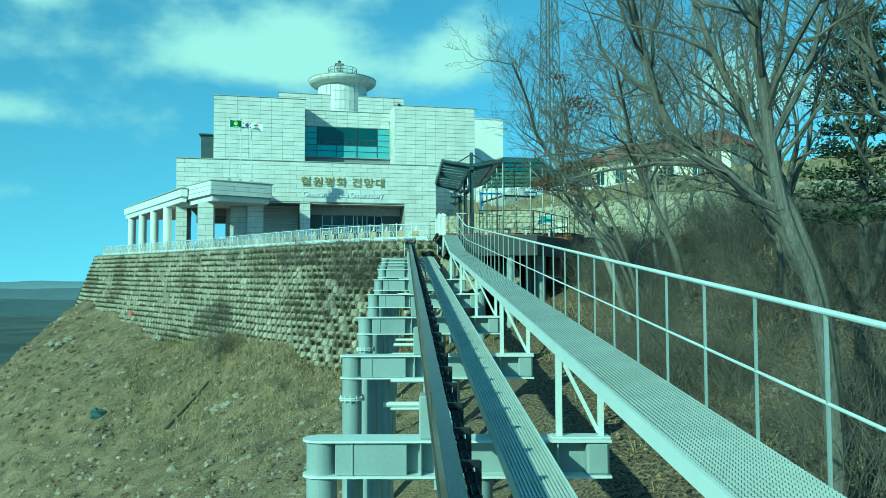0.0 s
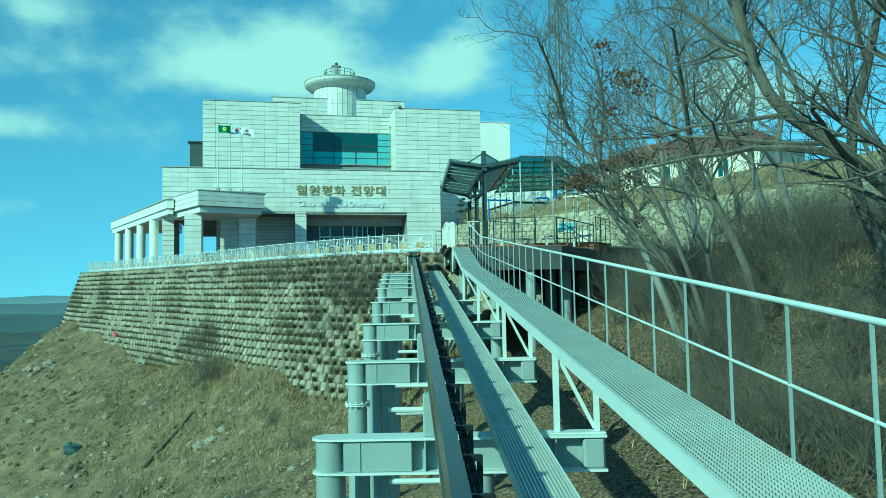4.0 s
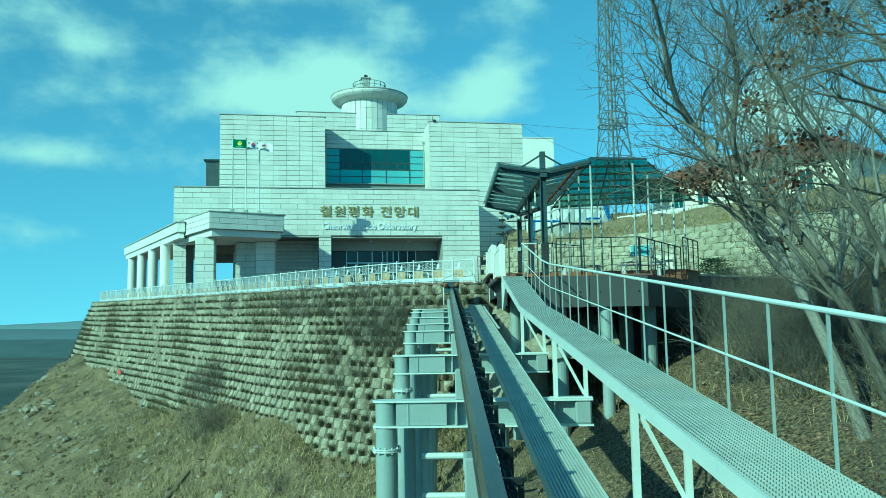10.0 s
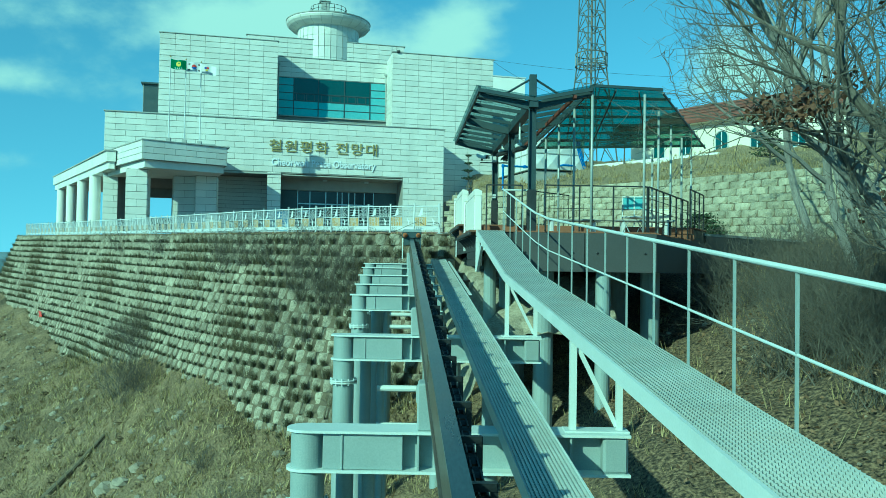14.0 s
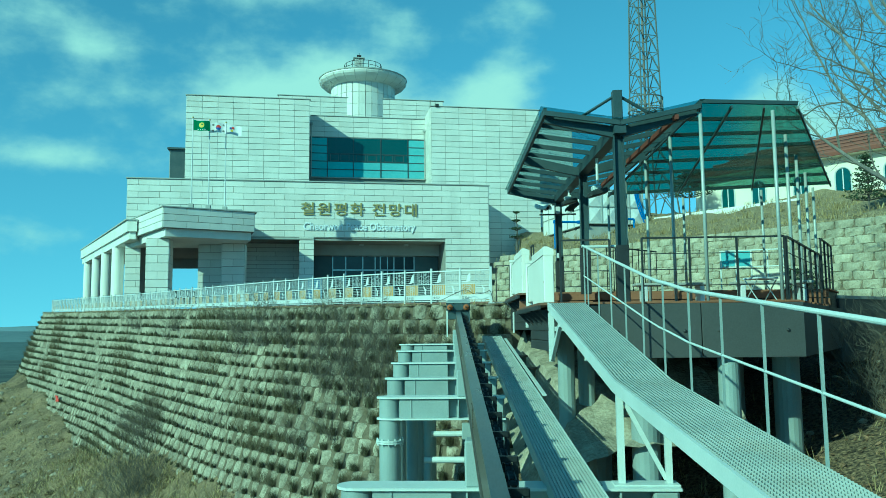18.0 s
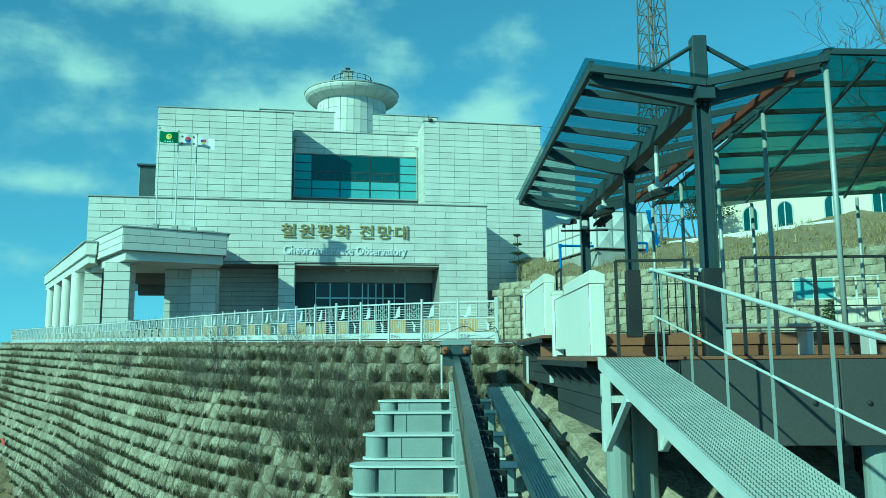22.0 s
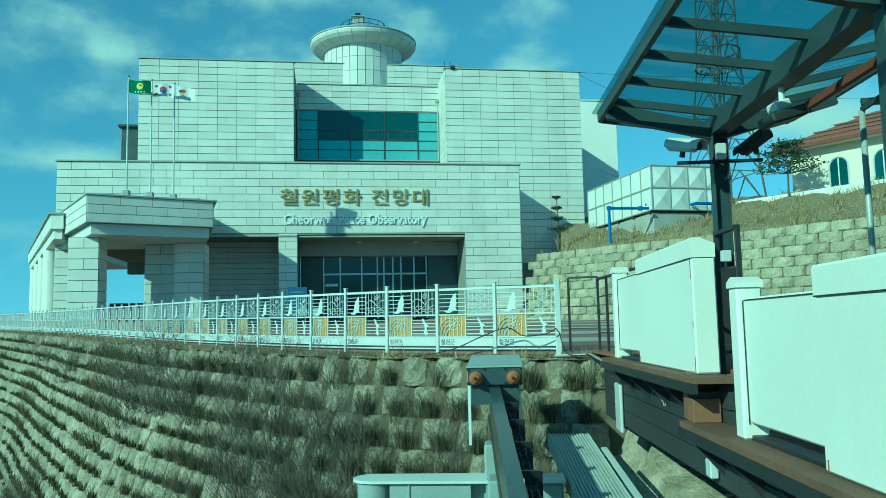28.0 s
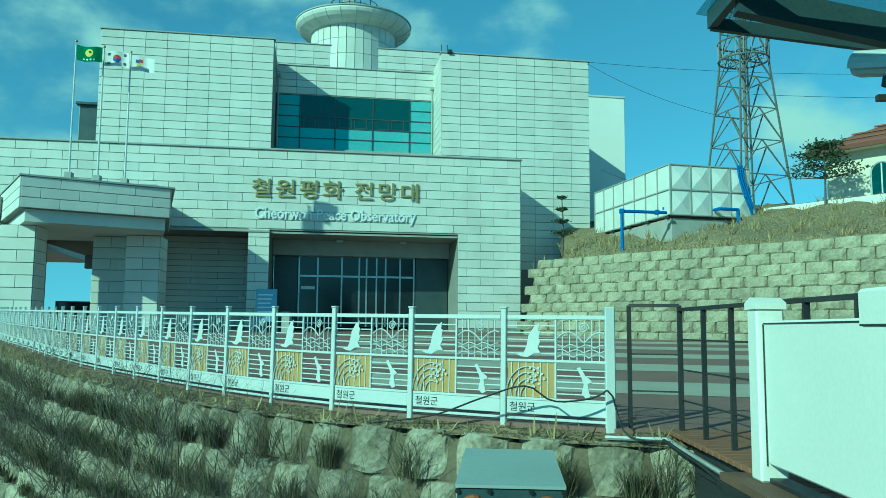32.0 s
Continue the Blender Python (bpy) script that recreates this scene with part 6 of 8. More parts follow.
# ---- forecourt fence ----
def fence_master():
    """One fence bay, 1.25 m long in x, its post at x = 0."""
    t = thing("fence_bay", "white metal fence bay with cut-out cranes, waves and ochre plates", "fence", group="forecourt fence")
    W, H = 1.03, 1.02
    part("post", Shape().bevel_box((-0.027, -0.027, -0.05), (0.027, 0.027, H + 0.06), 0.006), M_WHITE, t)
    part("post_cap", Shape().bevel_box((-0.034, -0.034, H + 0.061), (0.034, 0.034, H + 0.08), 0.006), M_WHITE, t)
    for name, z0, z1 in (("top_rail", H - 0.04, H), ("mid_rail", 0.575, 0.60), ("lower_rail", 0.215, 0.24), ("foot_rail", 0.03, 0.055)):
        part(name, Shape().bevel_box((0.036, -0.016, z0), (W - 0.036, 0.016, z1), 0.004), M_WHITE, t)
    base = part("name_plate", Shape().bevel_box((0.036, -0.010, 0.085), (W - 0.036, 0.010, 0.214), 0.003), M_WHITE, t)
    lettering("lettering", "철원군", 0.095, 0.001, M_INK, base, pose(0.06, -0.0125, 0.115, 90, 0, 0), "black lettering")
    part("centre_bar", Shape().bevel_box((W * 0.5 - 0.01, -0.012, 0.241), (W * 0.5 + 0.01, 0.012, H - 0.041), 0.003), M_WHITE, t)
    for k in range(5):
        z = 0.65 + 0.066 * k
        part("flat_bar", Shape().box((0.036, -0.006, z), (W * 0.5 - 0.011, 0.006, z + 0.011)), M_WHITE, t)
        z = 0.28 + 0.056 * k
        part("flat_bar", Shape().box((W * 0.5 + 0.011, -0.006, z), (W - 0.036, 0.006, z + 0.011)), M_WHITE, t)
    # a crane with raised wings above, a standing one below
    bird = [(0.13, 0.02), (0.20, 0.03), (0.23, 0.10), (0.25, 0.20), (0.30, 0.28), (0.355, 0.32), (0.345, 0.25), (0.365, 0.24), (0.35, 0.17), (0.365, 0.15), (0.34, 0.08), (0.37, 0.035), (0.30, 0.03), (0.24, -0.005), (0.18, 0.0)]
    part("crane_plate", Shape().plate([(x, 0.625 + z) for x, z in bird], -0.014, -0.008), M_WHITE, t, "white crane cut-out")
    stand = [(0.72, 0.53), (0.75, 0.54), (0.80, 0.46), (0.855, 0.42), (0.86, 0.40), (0.82, 0.39), (0.83, 0.33), (0.845, 0.27), (0.80, 0.255), (0.765, 0.30), (0.785, 0.38), (0.765, 0.44)]
    part("crane_plate", Shape().plate(stand[::-1], -0.014, -0.008), M_WHITE, t, "white crane cut-out")
    # ochre plate with upright bars and an ear of rice
    part("ochre_plate", Shape().box((0.04, 0.004, 0.245), (W * 0.5 - 0.012, 0.008, 0.57)), M_OCHRE, t, "ochre backing plate")
    for k in range(6):
        x = 0.075 + 0.072 * k
        part("upright_bar", Shape().box((x, -0.004, 0.241), (x + 0.010, 0.003, 0.574)), M_WHITE, t)
    for k in range(6):
        x = W * 0.5 + 0.06 + 0.07 * k
        part("upright_bar", Shape().box((x, -0.005, 0.601), (x + 0.008, 0.005, H - 0.041)), M_WHITE, t)
    arcs = Shape()
    for r in (0.08, 0.13, 0.18, 0.225):
        arcs.pipe([(0.25 - r * math.cos(a), -0.010, 0.25 + r * 1.25 * math.sin(a)) for a in [math.pi * i / 12 for i in range(9)]], 0.006, 4)
    for k in range(16):
        a, rr = k * 2.4, 0.025 * math.sqrt(k)
        x, z = 0.32 + rr * math.cos(a), 0.44 + rr * math.sin(a)
        arcs.box((x - 0.010, -0.014, z - 0.010), (x + 0.010, -0.009, z + 0.010))
    part("rice_ornament", arcs, M_WHITE, t, "white rice-ear ornament")["kind"] = "stuff"
    # sun over mountains and waves
    orn = Shape()
    for row in range(3):
        orn.pipe([(W * 0.5 + 0.02 + 0.02 * i, -0.009, 0.625 + 0.045 * row + 0.03 * abs(math.sin(i * 0.42 + row))) for i in range(23)], 0.006, 4)
    orn.pipe([(W * 0.5 + 0.02 + 0.02 * i, -0.009, 0.76 + 0.10 * abs(math.sin(i * 0.21 + 0.5))) for i in range(23)], 0.008, 4)
    orn.pipe([(W * 0.5 + 0.27 + 0.05 * math.cos(a) * (1 - a / 14), -0.009, 0.90 + 0.05 * math.sin(a) * (1 - a / 14)) for a in [0.5 * i for i in range(25)]], 0.006, 4)
    part("landscape_ornament", orn, M_WHITE, t, "white sun, hill and wave ornament")["kind"] = "stuff"
    return t


def build_fence():
    first = fence_master()
    pts = smooth_line(FENCE_LINE, 1.03)
    for k, (a, b) in enumerate(zip(pts, pts[1:])):
        # the bay runs from its far post towards the start, so that its face looks out
        d = a - b
        ang = math.atan2(d.y, d.x)
        za, zb = plaza_z(a.x, a.y), plaza_z(b.x, b.y)
        m = Matrix.Translation((b.x, b.y, zb)) @ Matrix.Rotation(ang, 4, "Z") @ Matrix.Rotation(-math.atan2(za - zb, d.length), 4, "Y")
        if k == 0:
            first.matrix_basis = m
            tagged(part("fence_post", Shape().bevel_box((-0.045, -0.045, -0.06), (0.045, 0.045, 1.10), 0.008), M_WHITE, at=Matrix.Translation((a.x, a.y, za))), "white square end post of the fence", "post")
        else:
            copy_thing(first, m)


build_fence()


# ---- block walls ----
def block_mesh(seed, w, h, d, rim, bow, lean):
    """A rough split block: pillow face with worn corners, local x along the wall, y inwards."""
    rnd = random.Random(seed)
    s = Shape()
    us = (0.0, 0.11, 0.30, 0.5, 0.70, 0.89, 1.0)
    ws = (0.0, 0.13, 0.5, 0.87, 1.0)
    nx, nz = len(us) - 1, len(ws) - 1
    for j, v in enumerate(ws):
        for i, u in enumerate(us):
            ex, ez = i in (0, nx), j in (0, nz)
            y = rim * (1.25 * abs(2 * u - 1) ** bow) + 0.045 * abs(2 * v - 1) ** 4 + lean * v
            y += rnd.uniform(-0.03, 0.03)
            x = w * u + (rnd.uniform(-0.012, 0.012) if not ex else 0.012 if i == 0 else -0.012)
            z = h * v + (rnd.uniform(-0.02, 0.02) if not ez else 0)
            s.v.append((x, y, z))
    k = nx + 1
    s.f = [(j * k + i, j * k + i + 1, (j + 1) * k + i + 1, (j + 1) * k + i) for j in range(nz) for i in range(nx)]
    b = len(s.v)
    s.v += [(0.02, d, 0), (w - 0.02, d, 0), (w - 0.02, d, h), (0.02, d, h)]
    s.f += [tuple([nz * k + i for i in range(nx + 1)] + [b + 2, b + 3]), tuple([b, b + 1] + [i for i in range(nx, -1, -1)]),
            tuple([j * k for j in range(nz, -1, -1)] + [b, b + 3]), tuple([j * k + nx for j in range(nz + 1)] + [b + 2, b + 1])]
    return s


def block_wall(name, label, line, top_of, courses, bw, bh, setback, near, mats, seed, depth=0.42, gap=0.018, rim=0.13, shift=0.5, bow=3.2, lean=0.0):
    w = thing(name, label, "retaining wall", kind="structure")
    rnd = random.Random(seed)
    variants = [block_mesh(seed + i, bw - gap, bh - gap * 0.85, depth, rim, bow, lean) for i in range(6)]
    single = [v.mesh("block", mats[0]) for v in variants]
    rest = Shape()
    ledges = []
    count = 0
    core = Shape()
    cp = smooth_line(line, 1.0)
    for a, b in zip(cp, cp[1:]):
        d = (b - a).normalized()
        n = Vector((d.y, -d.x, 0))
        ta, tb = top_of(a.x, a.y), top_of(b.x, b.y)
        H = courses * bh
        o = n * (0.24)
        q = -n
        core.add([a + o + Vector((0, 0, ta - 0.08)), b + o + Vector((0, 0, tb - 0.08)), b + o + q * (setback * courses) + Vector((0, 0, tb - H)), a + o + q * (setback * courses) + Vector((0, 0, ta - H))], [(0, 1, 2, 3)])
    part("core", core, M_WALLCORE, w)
    for c in range(courses):
        off = setback * c
        pts = smooth_line(line, 0.1)
        # offset line of this course, outwards (left of the run is inwards)
        moved = []
        for i, p in enumerate(pts):
            a, b = pts[max(0, i - 3)], pts[min(len(pts) - 1, i + 3)]
            d = (b - a).normalized()
            moved.append(p + Vector((-d.y, d.x, 0)) * off)
        run, want, marks = 0.0, bw * (shift * c % 1.0), []
        for a, b in zip(moved, moved[1:]):
            l = (b - a).length
            if run + l >= want:
                marks.append(a.lerp(b, 0 if l == 0 else min(1, max(0, (want - run) / l))))
                want += bw
            run += l
        for a, b in zip(marks, marks[1:]):
            d = a - b
            ang = math.atan2(d.y, d.x)
            z = top_of(b.x, b.y) - (c + 1) * bh
            tz = (top_of(a.x, a.y) - top_of(b.x, b.y)) / max(0.1, d.length)
            g = max(ground_z(a.x, a.y), ground_z(b.x, b.y))
            if z + bh < g - 0.3:
                continue
            m = Matrix.Translation((b.x, b.y, z)) @ Matrix.Rotation(ang + rnd.uniform(-0.03, 0.03), 4, "Z") @ Matrix.Rotation(-math.atan(tz) + rnd.uniform(-0.012, 0.012), 4, "Y") @ Matrix.Translation((0, rnd.uniform(-0.03, 0.03), 0))
            i = rnd.randrange(6)
            if near(b.x, b.y, z) and count < 300:
                ob = new("block", single[i])
                ob.parent, ob.matrix_basis = w, m
                count += 1
            else:
                rest.add([m @ Vector(p) for p in variants[i].v], variants[i].f)
            ledges.append((m @ Vector((bw * 0.5, 0.10, bh)), ang))
    part("block_courses", rest, mats[1], w)["kind"] = "stuff"
    return ledges


BLOCK_W = 0.62
LEDGES = block_wall("wall_retaining", "battered retaining wall of rough grey concrete blocks with weeds in the ledges", WALL_LINE, lambda x, y: plaza_z(x, y) - 0.06, 19, BLOCK_W, 0.455, 0.165,
                    lambda x, y, z: x > -6.8 and z > -6.2, (M_BLOCK, M_BLOCK_J), 5, 0.52, 0.02, 0.17, -0.33, 2.2, 0.125)
TLEDGES = block_wall("wall_terrace", "terraced wall of pale rough concrete blocks below the grassy bank", TERRACE_LINE[::-1], lambda x, y: terrace_top(x, y), 10, 0.92, 0.41, 0.14,
                     lambda x, y, z: x < 20, (M_BLOCK2, M_BLOCK2_J), 11, 0.5, 0.012, 0.13, 0.5, 3.4)


# ---- bank above the terrace ----
def build_tank():
    t = thing("water_tank", "white sectional panel water tank with grey frames on the bank", "tank", pose(5.6, 76.4, 6.45, 0, 0, 18))
    part("plinth", Shape().bevel_box((0.1, 0.15, -1.6), (4.1, 8.1, -0.12), 0.03), M_CONC, t)
    for k in range(5):
        part("sleeper", Shape().bevel_box((-0.05, 0.2 + 1.9 * k, -0.119), (4.25, 0.45 + 1.9 * k, -0.002), 0.01), M_BLACKST, t)
    part("body", Shape().box((0.03, 0.03, 0.0), (4.17, 8.17, 2.37)), M_TANK, t)
    for i in range(4):
        for j in range(2):
            a = 1.05 * i
            z = 1.2 * j
            c = (a + 0.525, -0.10, z + 0.6)
            vs = [(a + 0.05, 0.02, z + 0.05), (a + 1.0, 0.02, z + 0.05), (a + 1.0, 0.02, z + 1.15), (a + 0.05, 0.02, z + 1.15), c]
            part("panel", Shape().add(vs, ((0, 1, 4), (1, 2, 4), (2, 3, 4), (3, 0, 4))), M_TANK, t)
    for i in range(7):
        for j in range(2):
            b, z = 1.17 * i, 1.2 * j
            part("panel", Shape().bevel_box((0.0, b + 0.05, z + 0.05), (0.028, b + 1.12, z + 1.15), 0.01), M_TANK, t)
    for i in range(5):
        part("rib", Shape().box((1.05 * i - 0.03, -0.03, 0), (1.05 * i + 0.03, 0.028, 2.4)), M_COPE, t)
    for i in range(8):
        part("rib", Shape().box((-0.035, 1.17 * i - 0.02, 0), (0.026, 1.17 * i + 0.02, 2.4)), M_COPE, t)
    for z in (0.0, 1.18, 2.36):
        part("belt", Shape().box((-0.04, -0.04, z), (4.22, 0.027, z + 0.05)), M_COPE, t)
        part("belt", Shape().box((-0.04, 0.028, z), (0.025, 8.2, z + 0.05)), M_COPE, t)
    part("manhole", Shape().bevel_box((1.5, 0.8, 2.38), (2.3, 1.6, 2.6), 0.04), M_COPE, t)
    for i in range(3):
        part("hose", Shape().pipe([(3.5 + 0.12 * i, -0.12, 2.5), (3.55 + 0.12 * i, -0.15, 1.9), (3.75 + 0.13 * i, -0.25, 1.0), (4.1 + 0.1 * i, -0.3, 0.1)], 0.045, 6), M_BLUEPIPE, t, "blue hose")
    part("outlet", Shape().pipe([(2.2, -0.1, 0.3), (2.2, -0.5, 0.3), (3.2, -0.5, 0.3), (3.2, -0.5, -0.3)], 0.08, 8), M_BLUEPIPE, t)
    p = thing("water_pipe", "blue painted water pipe with a valve beside the tank", "pipe")
    part("run", Shape().pipe([(3.25, 75.6, 4.6), (3.25, 75.6, 6.5), (5.35, 76.1, 6.5)], 0.075, 10), M_BLUEPIPE, p)
    for q in ((3.25, 75.6, 6.5), (4.9, 76.0, 6.5)):
        part("joint", Shape().bevel_box((q[0] - 0.11, q[1] - 0.11, q[2] - 0.11), (q[0] + 0.11, q[1] + 0.11, q[2] + 0.11), 0.03), M_BLUEPIPE, p)
    part("valve_wheel", Shape().tube((5.2, 76.05, 6.62), (5.2, 76.05, 6.75), 0.04, n=8), M_BLUEPIPE, p)


build_tank()


def build_lattice_tower():
    t = thing("lattice_mast", "tall dark steel lattice mast with a ring platform", "mast", pose(11.05, 82.7, 5.0, 0, 0, 20))
    def half(z):
        return 1.85 - 0.089 * z if z < 11 else 0.87 - 0.018 * (z - 11)
    levels = [0, 2.2, 4.3, 6.2, 8.0, 9.7, 11.2, 12.6, 14.0, 15.4, 16.8, 18.2, 19.6, 21.0, 22.4, 24.0, 26.0, 28.0, 30.0]
    corners = ((-1, -1), (1, -1), (1, 1), (-1, 1))
    for sx, sy in corners:
        for a, b in zip(levels, levels[1:]):
            part("leg", Shape().bar((sx * half(a), sy * half(a), a), (sx * half(b), sy * half(b), b), 0.085, 0.085, (0, 1, 0.01)), M_TOWER, t)
    for a, b in zip(levels, levels[1:]):
        for k in range(4):
            (ax, ay), (bx, by) = corners[k], corners[(k + 1) % 4]
            part("brace", Shape().bar((ax * half(a), ay * half(a), a), ((ax + bx) / 2 * half(b), (ay + by) / 2 * half(b), b), 0.045, 0.045), M_TOWER, t)
            part("brace", Shape().bar((bx * half(a), by * half(a), a), ((ax + bx) / 2 * half(b), (ay + by) / 2 * half(b), b), 0.06, 0.06), M_TOWER, t)
            part("girt", Shape().bar((ax * half(b), ay * half(b), b), (bx * half(b), by * half(b), b), 0.05, 0.05), M_TOWER, t)
    part("feeder", Shape().tube((0, 0, 0), (0, 0, 30), 0.09, n=8), M_TOWERR, t, "rusty centre pipe")
    for z, r in ((10.9, 1.32), (11.9, 1.32)):
        part("ring", Shape().pipe([(r * math.cos(a), r * math.sin(a), z) for a in [2 * math.pi * i / 20 for i in range(21)]], 0.05, 6), M_TOWER, t, "round platform rail")
    r = 1.32
    for i in range(20):
        a = 2 * math.pi * i / 20
        part("ring_post", Shape().tube((r * math.cos(a), r * math.sin(a), 10.9), (r * math.cos(a), r * math.sin(a), 11.9), 0.025, n=4), M_TOWER, t)
    for i in range(8):
        a = 2 * math.pi * i / 8
        part("ring_arm", Shape().bar((0.2 * math.cos(a), 0.2 * math.sin(a), 10.9), (r * math.cos(a), r * math.sin(a), 10.9), 0.06, 0.06), M_TOWER, t)


build_lattice_tower()


def build_house():
    t = thing("villa", "cream rendered house with arched windows and a red tiled hip roof", "house", pose(12.75, 78.3, 0, 0, 0, -46.6))
    L, D, zb, ze = 17.0, 9.0, 3.8, 9.75
    part("wall", Shape().bevel_box((0.5, 0.4, zb), (L - 0.5, D, ze), 0.02), M_HOUSE, t)
    roof = Shape()
    roof.add([(-0.1, -0.3, ze), (L + 0.1, -0.3, ze), (L + 0.1, D + 0.5, ze), (-0.1, D + 0.5, ze), (3.2, D / 2, ze + 2.1), (L - 3.2, D / 2, ze + 2.1)], ((0, 1, 5, 4), (1, 2, 5), (2, 3, 4, 5), (3, 0, 4), (3, 2, 1, 0)))
    r = part("roof", roof, M_TILE, t, "red tiled hip roof")
    for i in range(5):
        part("tile_course", Shape().bar((-0.1 + 0.66 * i, -0.3 + 0.98 * i, ze + 0.44 * i + 0.04), (L + 0.1 - 0.66 * i, -0.3 + 0.98 * i, ze + 0.44 * i + 0.04), 0.09, 0.07), M_TILE, r)
    part("eave_board", Shape().bevel_box((-0.15, -0.36, ze - 0.22), (L + 0.15, -0.28, ze + 0.01), 0.01), M_RUSTRED, r)
    part("soffit", Shape().box((0.0, -0.27, ze - 0.2), (L, 0.4, ze - 0.13)), M_HOUSE, r)
    for x in (3.0, 5.2, 8.0, 10.6, 13.4):
        w = part("window", Shape().plate([(x - 0.45, 7.2), (x + 0.45, 7.2)] + [(x + 0.45 * math.cos(a), 8.4 + 0.45 * math.sin(a)) for a in [math.pi * i / 10 for i in range(11)]], 0.375, 0.398), M_BLUEGLASS, t, "arched window")
        part("frame", Shape().pipe([(x - 0.48, 0.37, 7.2), (x + 0.48, 0.37, 7.2)] + [(x + 0.48 * math.cos(a), 0.37, 8.4 + 0.48 * math.sin(a)) for a in [math.pi * i / 10 for i in range(11)]] + [(x - 0.48, 0.37, 7.2)], 0.045, 4), M_WHITE, w)
        part("mullion", Shape().box((x - 0.03, 0.355, 7.2), (x + 0.03, 0.374, 8.8)), M_WHITE, w)
        part("sill", Shape().bevel_box((x - 0.6, 0.25, 7.05), (x + 0.6, 0.39, 7.15), 0.01), M_WHITE, w)
    part("annex", Shape().bevel_box((1.0, -1.4, 5.0), (4.2, 0.38, 7.0), 0.02), M_CONC, t, "grey shed against the wall")
    part("low_wall", Shape().bevel_box((-1.5, -1.9, 4.6), (9.0, -1.7, 7.0), 0.02), M_PLASTER, t, "white garden wall")


build_house()


def bare_tree(name, seed, height, lean, spread, bark, levels=4, thick=0.16, leaves=0, stem=None, bare=0.35):
    """A leafless tree: trunk and limbs in one part, fine twigs in another, local z up."""
    rnd = random.Random(seed)
    trunk, twigs, dry = Shape(), Shape(), Shape()

    def grow(p, d, length, r, level):
        segs = (9, 7, 6, 5, 4)[min(level, 4)]
        n = (8, 6, 5, 3, 3)[min(level, 4)]
        out = trunk if level < 2 else twigs
        pts = [p]
        for i in range(segs):
            bend = Vector((rnd.gauss(0, 1), rnd.gauss(0, 1), rnd.gauss(0, 0.6))) * (0.13 + 0.06 * level)
            d = (d + bend + Vector((0, 0, 0.05 if level else 0.03))).normalized()
            q = pts[-1] + d * (length / segs)
            r0, r1 = r * (1 - 0.75 * i / segs), r * (1 - 0.75 * (i + 1) / segs)
            out.tube(pts[-1], q, r0, r1, n, cap=False)
            pts.append(q)
            if level < levels and i >= (2 if level == 0 else 1):
                for _ in range(rnd.choice((1, 1, 1, 1, 2)) if level < 3 else 1):
                    side = d.cross(Vector((rnd.gauss(0, 1), rnd.gauss(0, 1), rnd.gauss(0, 1)))).normalized()
                    nd = (d * (1 - spread) + side * spread * rnd.uniform(0.8, 1.3) + Vector((0, 0, 0.12))).normalized()
                    grow(q, nd, length * rnd.uniform(0.42, 0.66) * (1 - 0.35 * i / segs), max(0.0065, r1 * rnd.uniform(0.45, 0.7)), level + 1)
        if leaves and level >= 2 and rnd.random() < leaves:
            for _ in range(46):
                c = pts[-1] + Vector((rnd.gauss(0, 0.17), rnd.gauss(0, 0.17), rnd.gauss(0, 0.09)))
                a = Vector((rnd.gauss(0, 1), rnd.gauss(0, 1), rnd.gauss(0, 1))).normalized() * 0.042
                b = a.cross(Vector((rnd.gauss(0, 1), rnd.gauss(0, 1), rnd.gauss(0, 1)))).normalized() * 0.045
                dry.add([c - a, c + b, c + a, c - b + a.cross(b) * 2], [(0, 1, 2, 3)])

    if stem:
        # a bent trunk along the given line, its limbs in the upper part
        pts = smooth_line(stem, 0.45)
        for i, (a, b) in enumerate(zip(pts, pts[1:])):
            f, g = i / len(pts), (i + 1) / len(pts)
            r0, r1 = thick * (1 - 0.8 * f), thick * (1 - 0.8 * g)
            trunk.tube(a, b, r0, r1, 9, cap=False)
            if g > bare:
                for _ in range(rnd.choice((1, 1, 1, 2))):
                    d = (b - a).normalized()
                    side = d.cross(Vector((rnd.gauss(0, 1), rnd.gauss(0, 1), rnd.gauss(0, 1)))).normalized()
                    nd = (d * (1 - spread) + side * spread * rnd.uniform(0.8, 1.3) + Vector((-0.08, 0, 0.12))).normalized()
                    grow(b, nd, height * rnd.uniform(0.22, 0.42) * (1.15 - 0.5 * f), max(0.012, r1 * rnd.uniform(0.35, 0.65)), 1)
    else:
        grow(Vector((0, 0, -0.4)), Vector((lean[0], lean[1], 1)).normalized(), height, thick, 0)
    t = thing("bare_tree", name, "tree", group="leafless trees on the slope")
    part("trunk", trunk, bark, t)
    part("crown", twigs, M_TWIG if bark is M_BARK else M_PALETWIG, t)
    if dry.v:
        part("dry_leaf_clump", dry, M_LEAFDRY, t, "withered brown leaves")["kind"] = "stuff"
    return t


M_GREYBARK = surface("furrowed_grey_bark", (0.06, 0.057, 0.048), (0.17, 0.16, 0.14), 0.95, 0, 6, 40, 0.8, (0.06, 0.055, 0.045), 0.5, stretch=(1, 1, 0.2), depth=0.04)
M_PALETWIG = surface("pale_twig", (0.085, 0.078, 0.066), (0.17, 0.157, 0.135), 0.95, 0, 4, 30, 0.0)


def put_tree(t, x, y, rz=0.0, sc=1.0, first=False):
    m = Matrix.Translation((x, y, ground_z(x, y))) @ Matrix.Rotation(radians(rz), 4, "Z") @ Matrix.Scale(sc, 4)
    if first:
        t.matrix_basis = m
        return t
    c = copy_thing(t, Matrix.Identity(4))
    c.matrix_basis = m
    return c


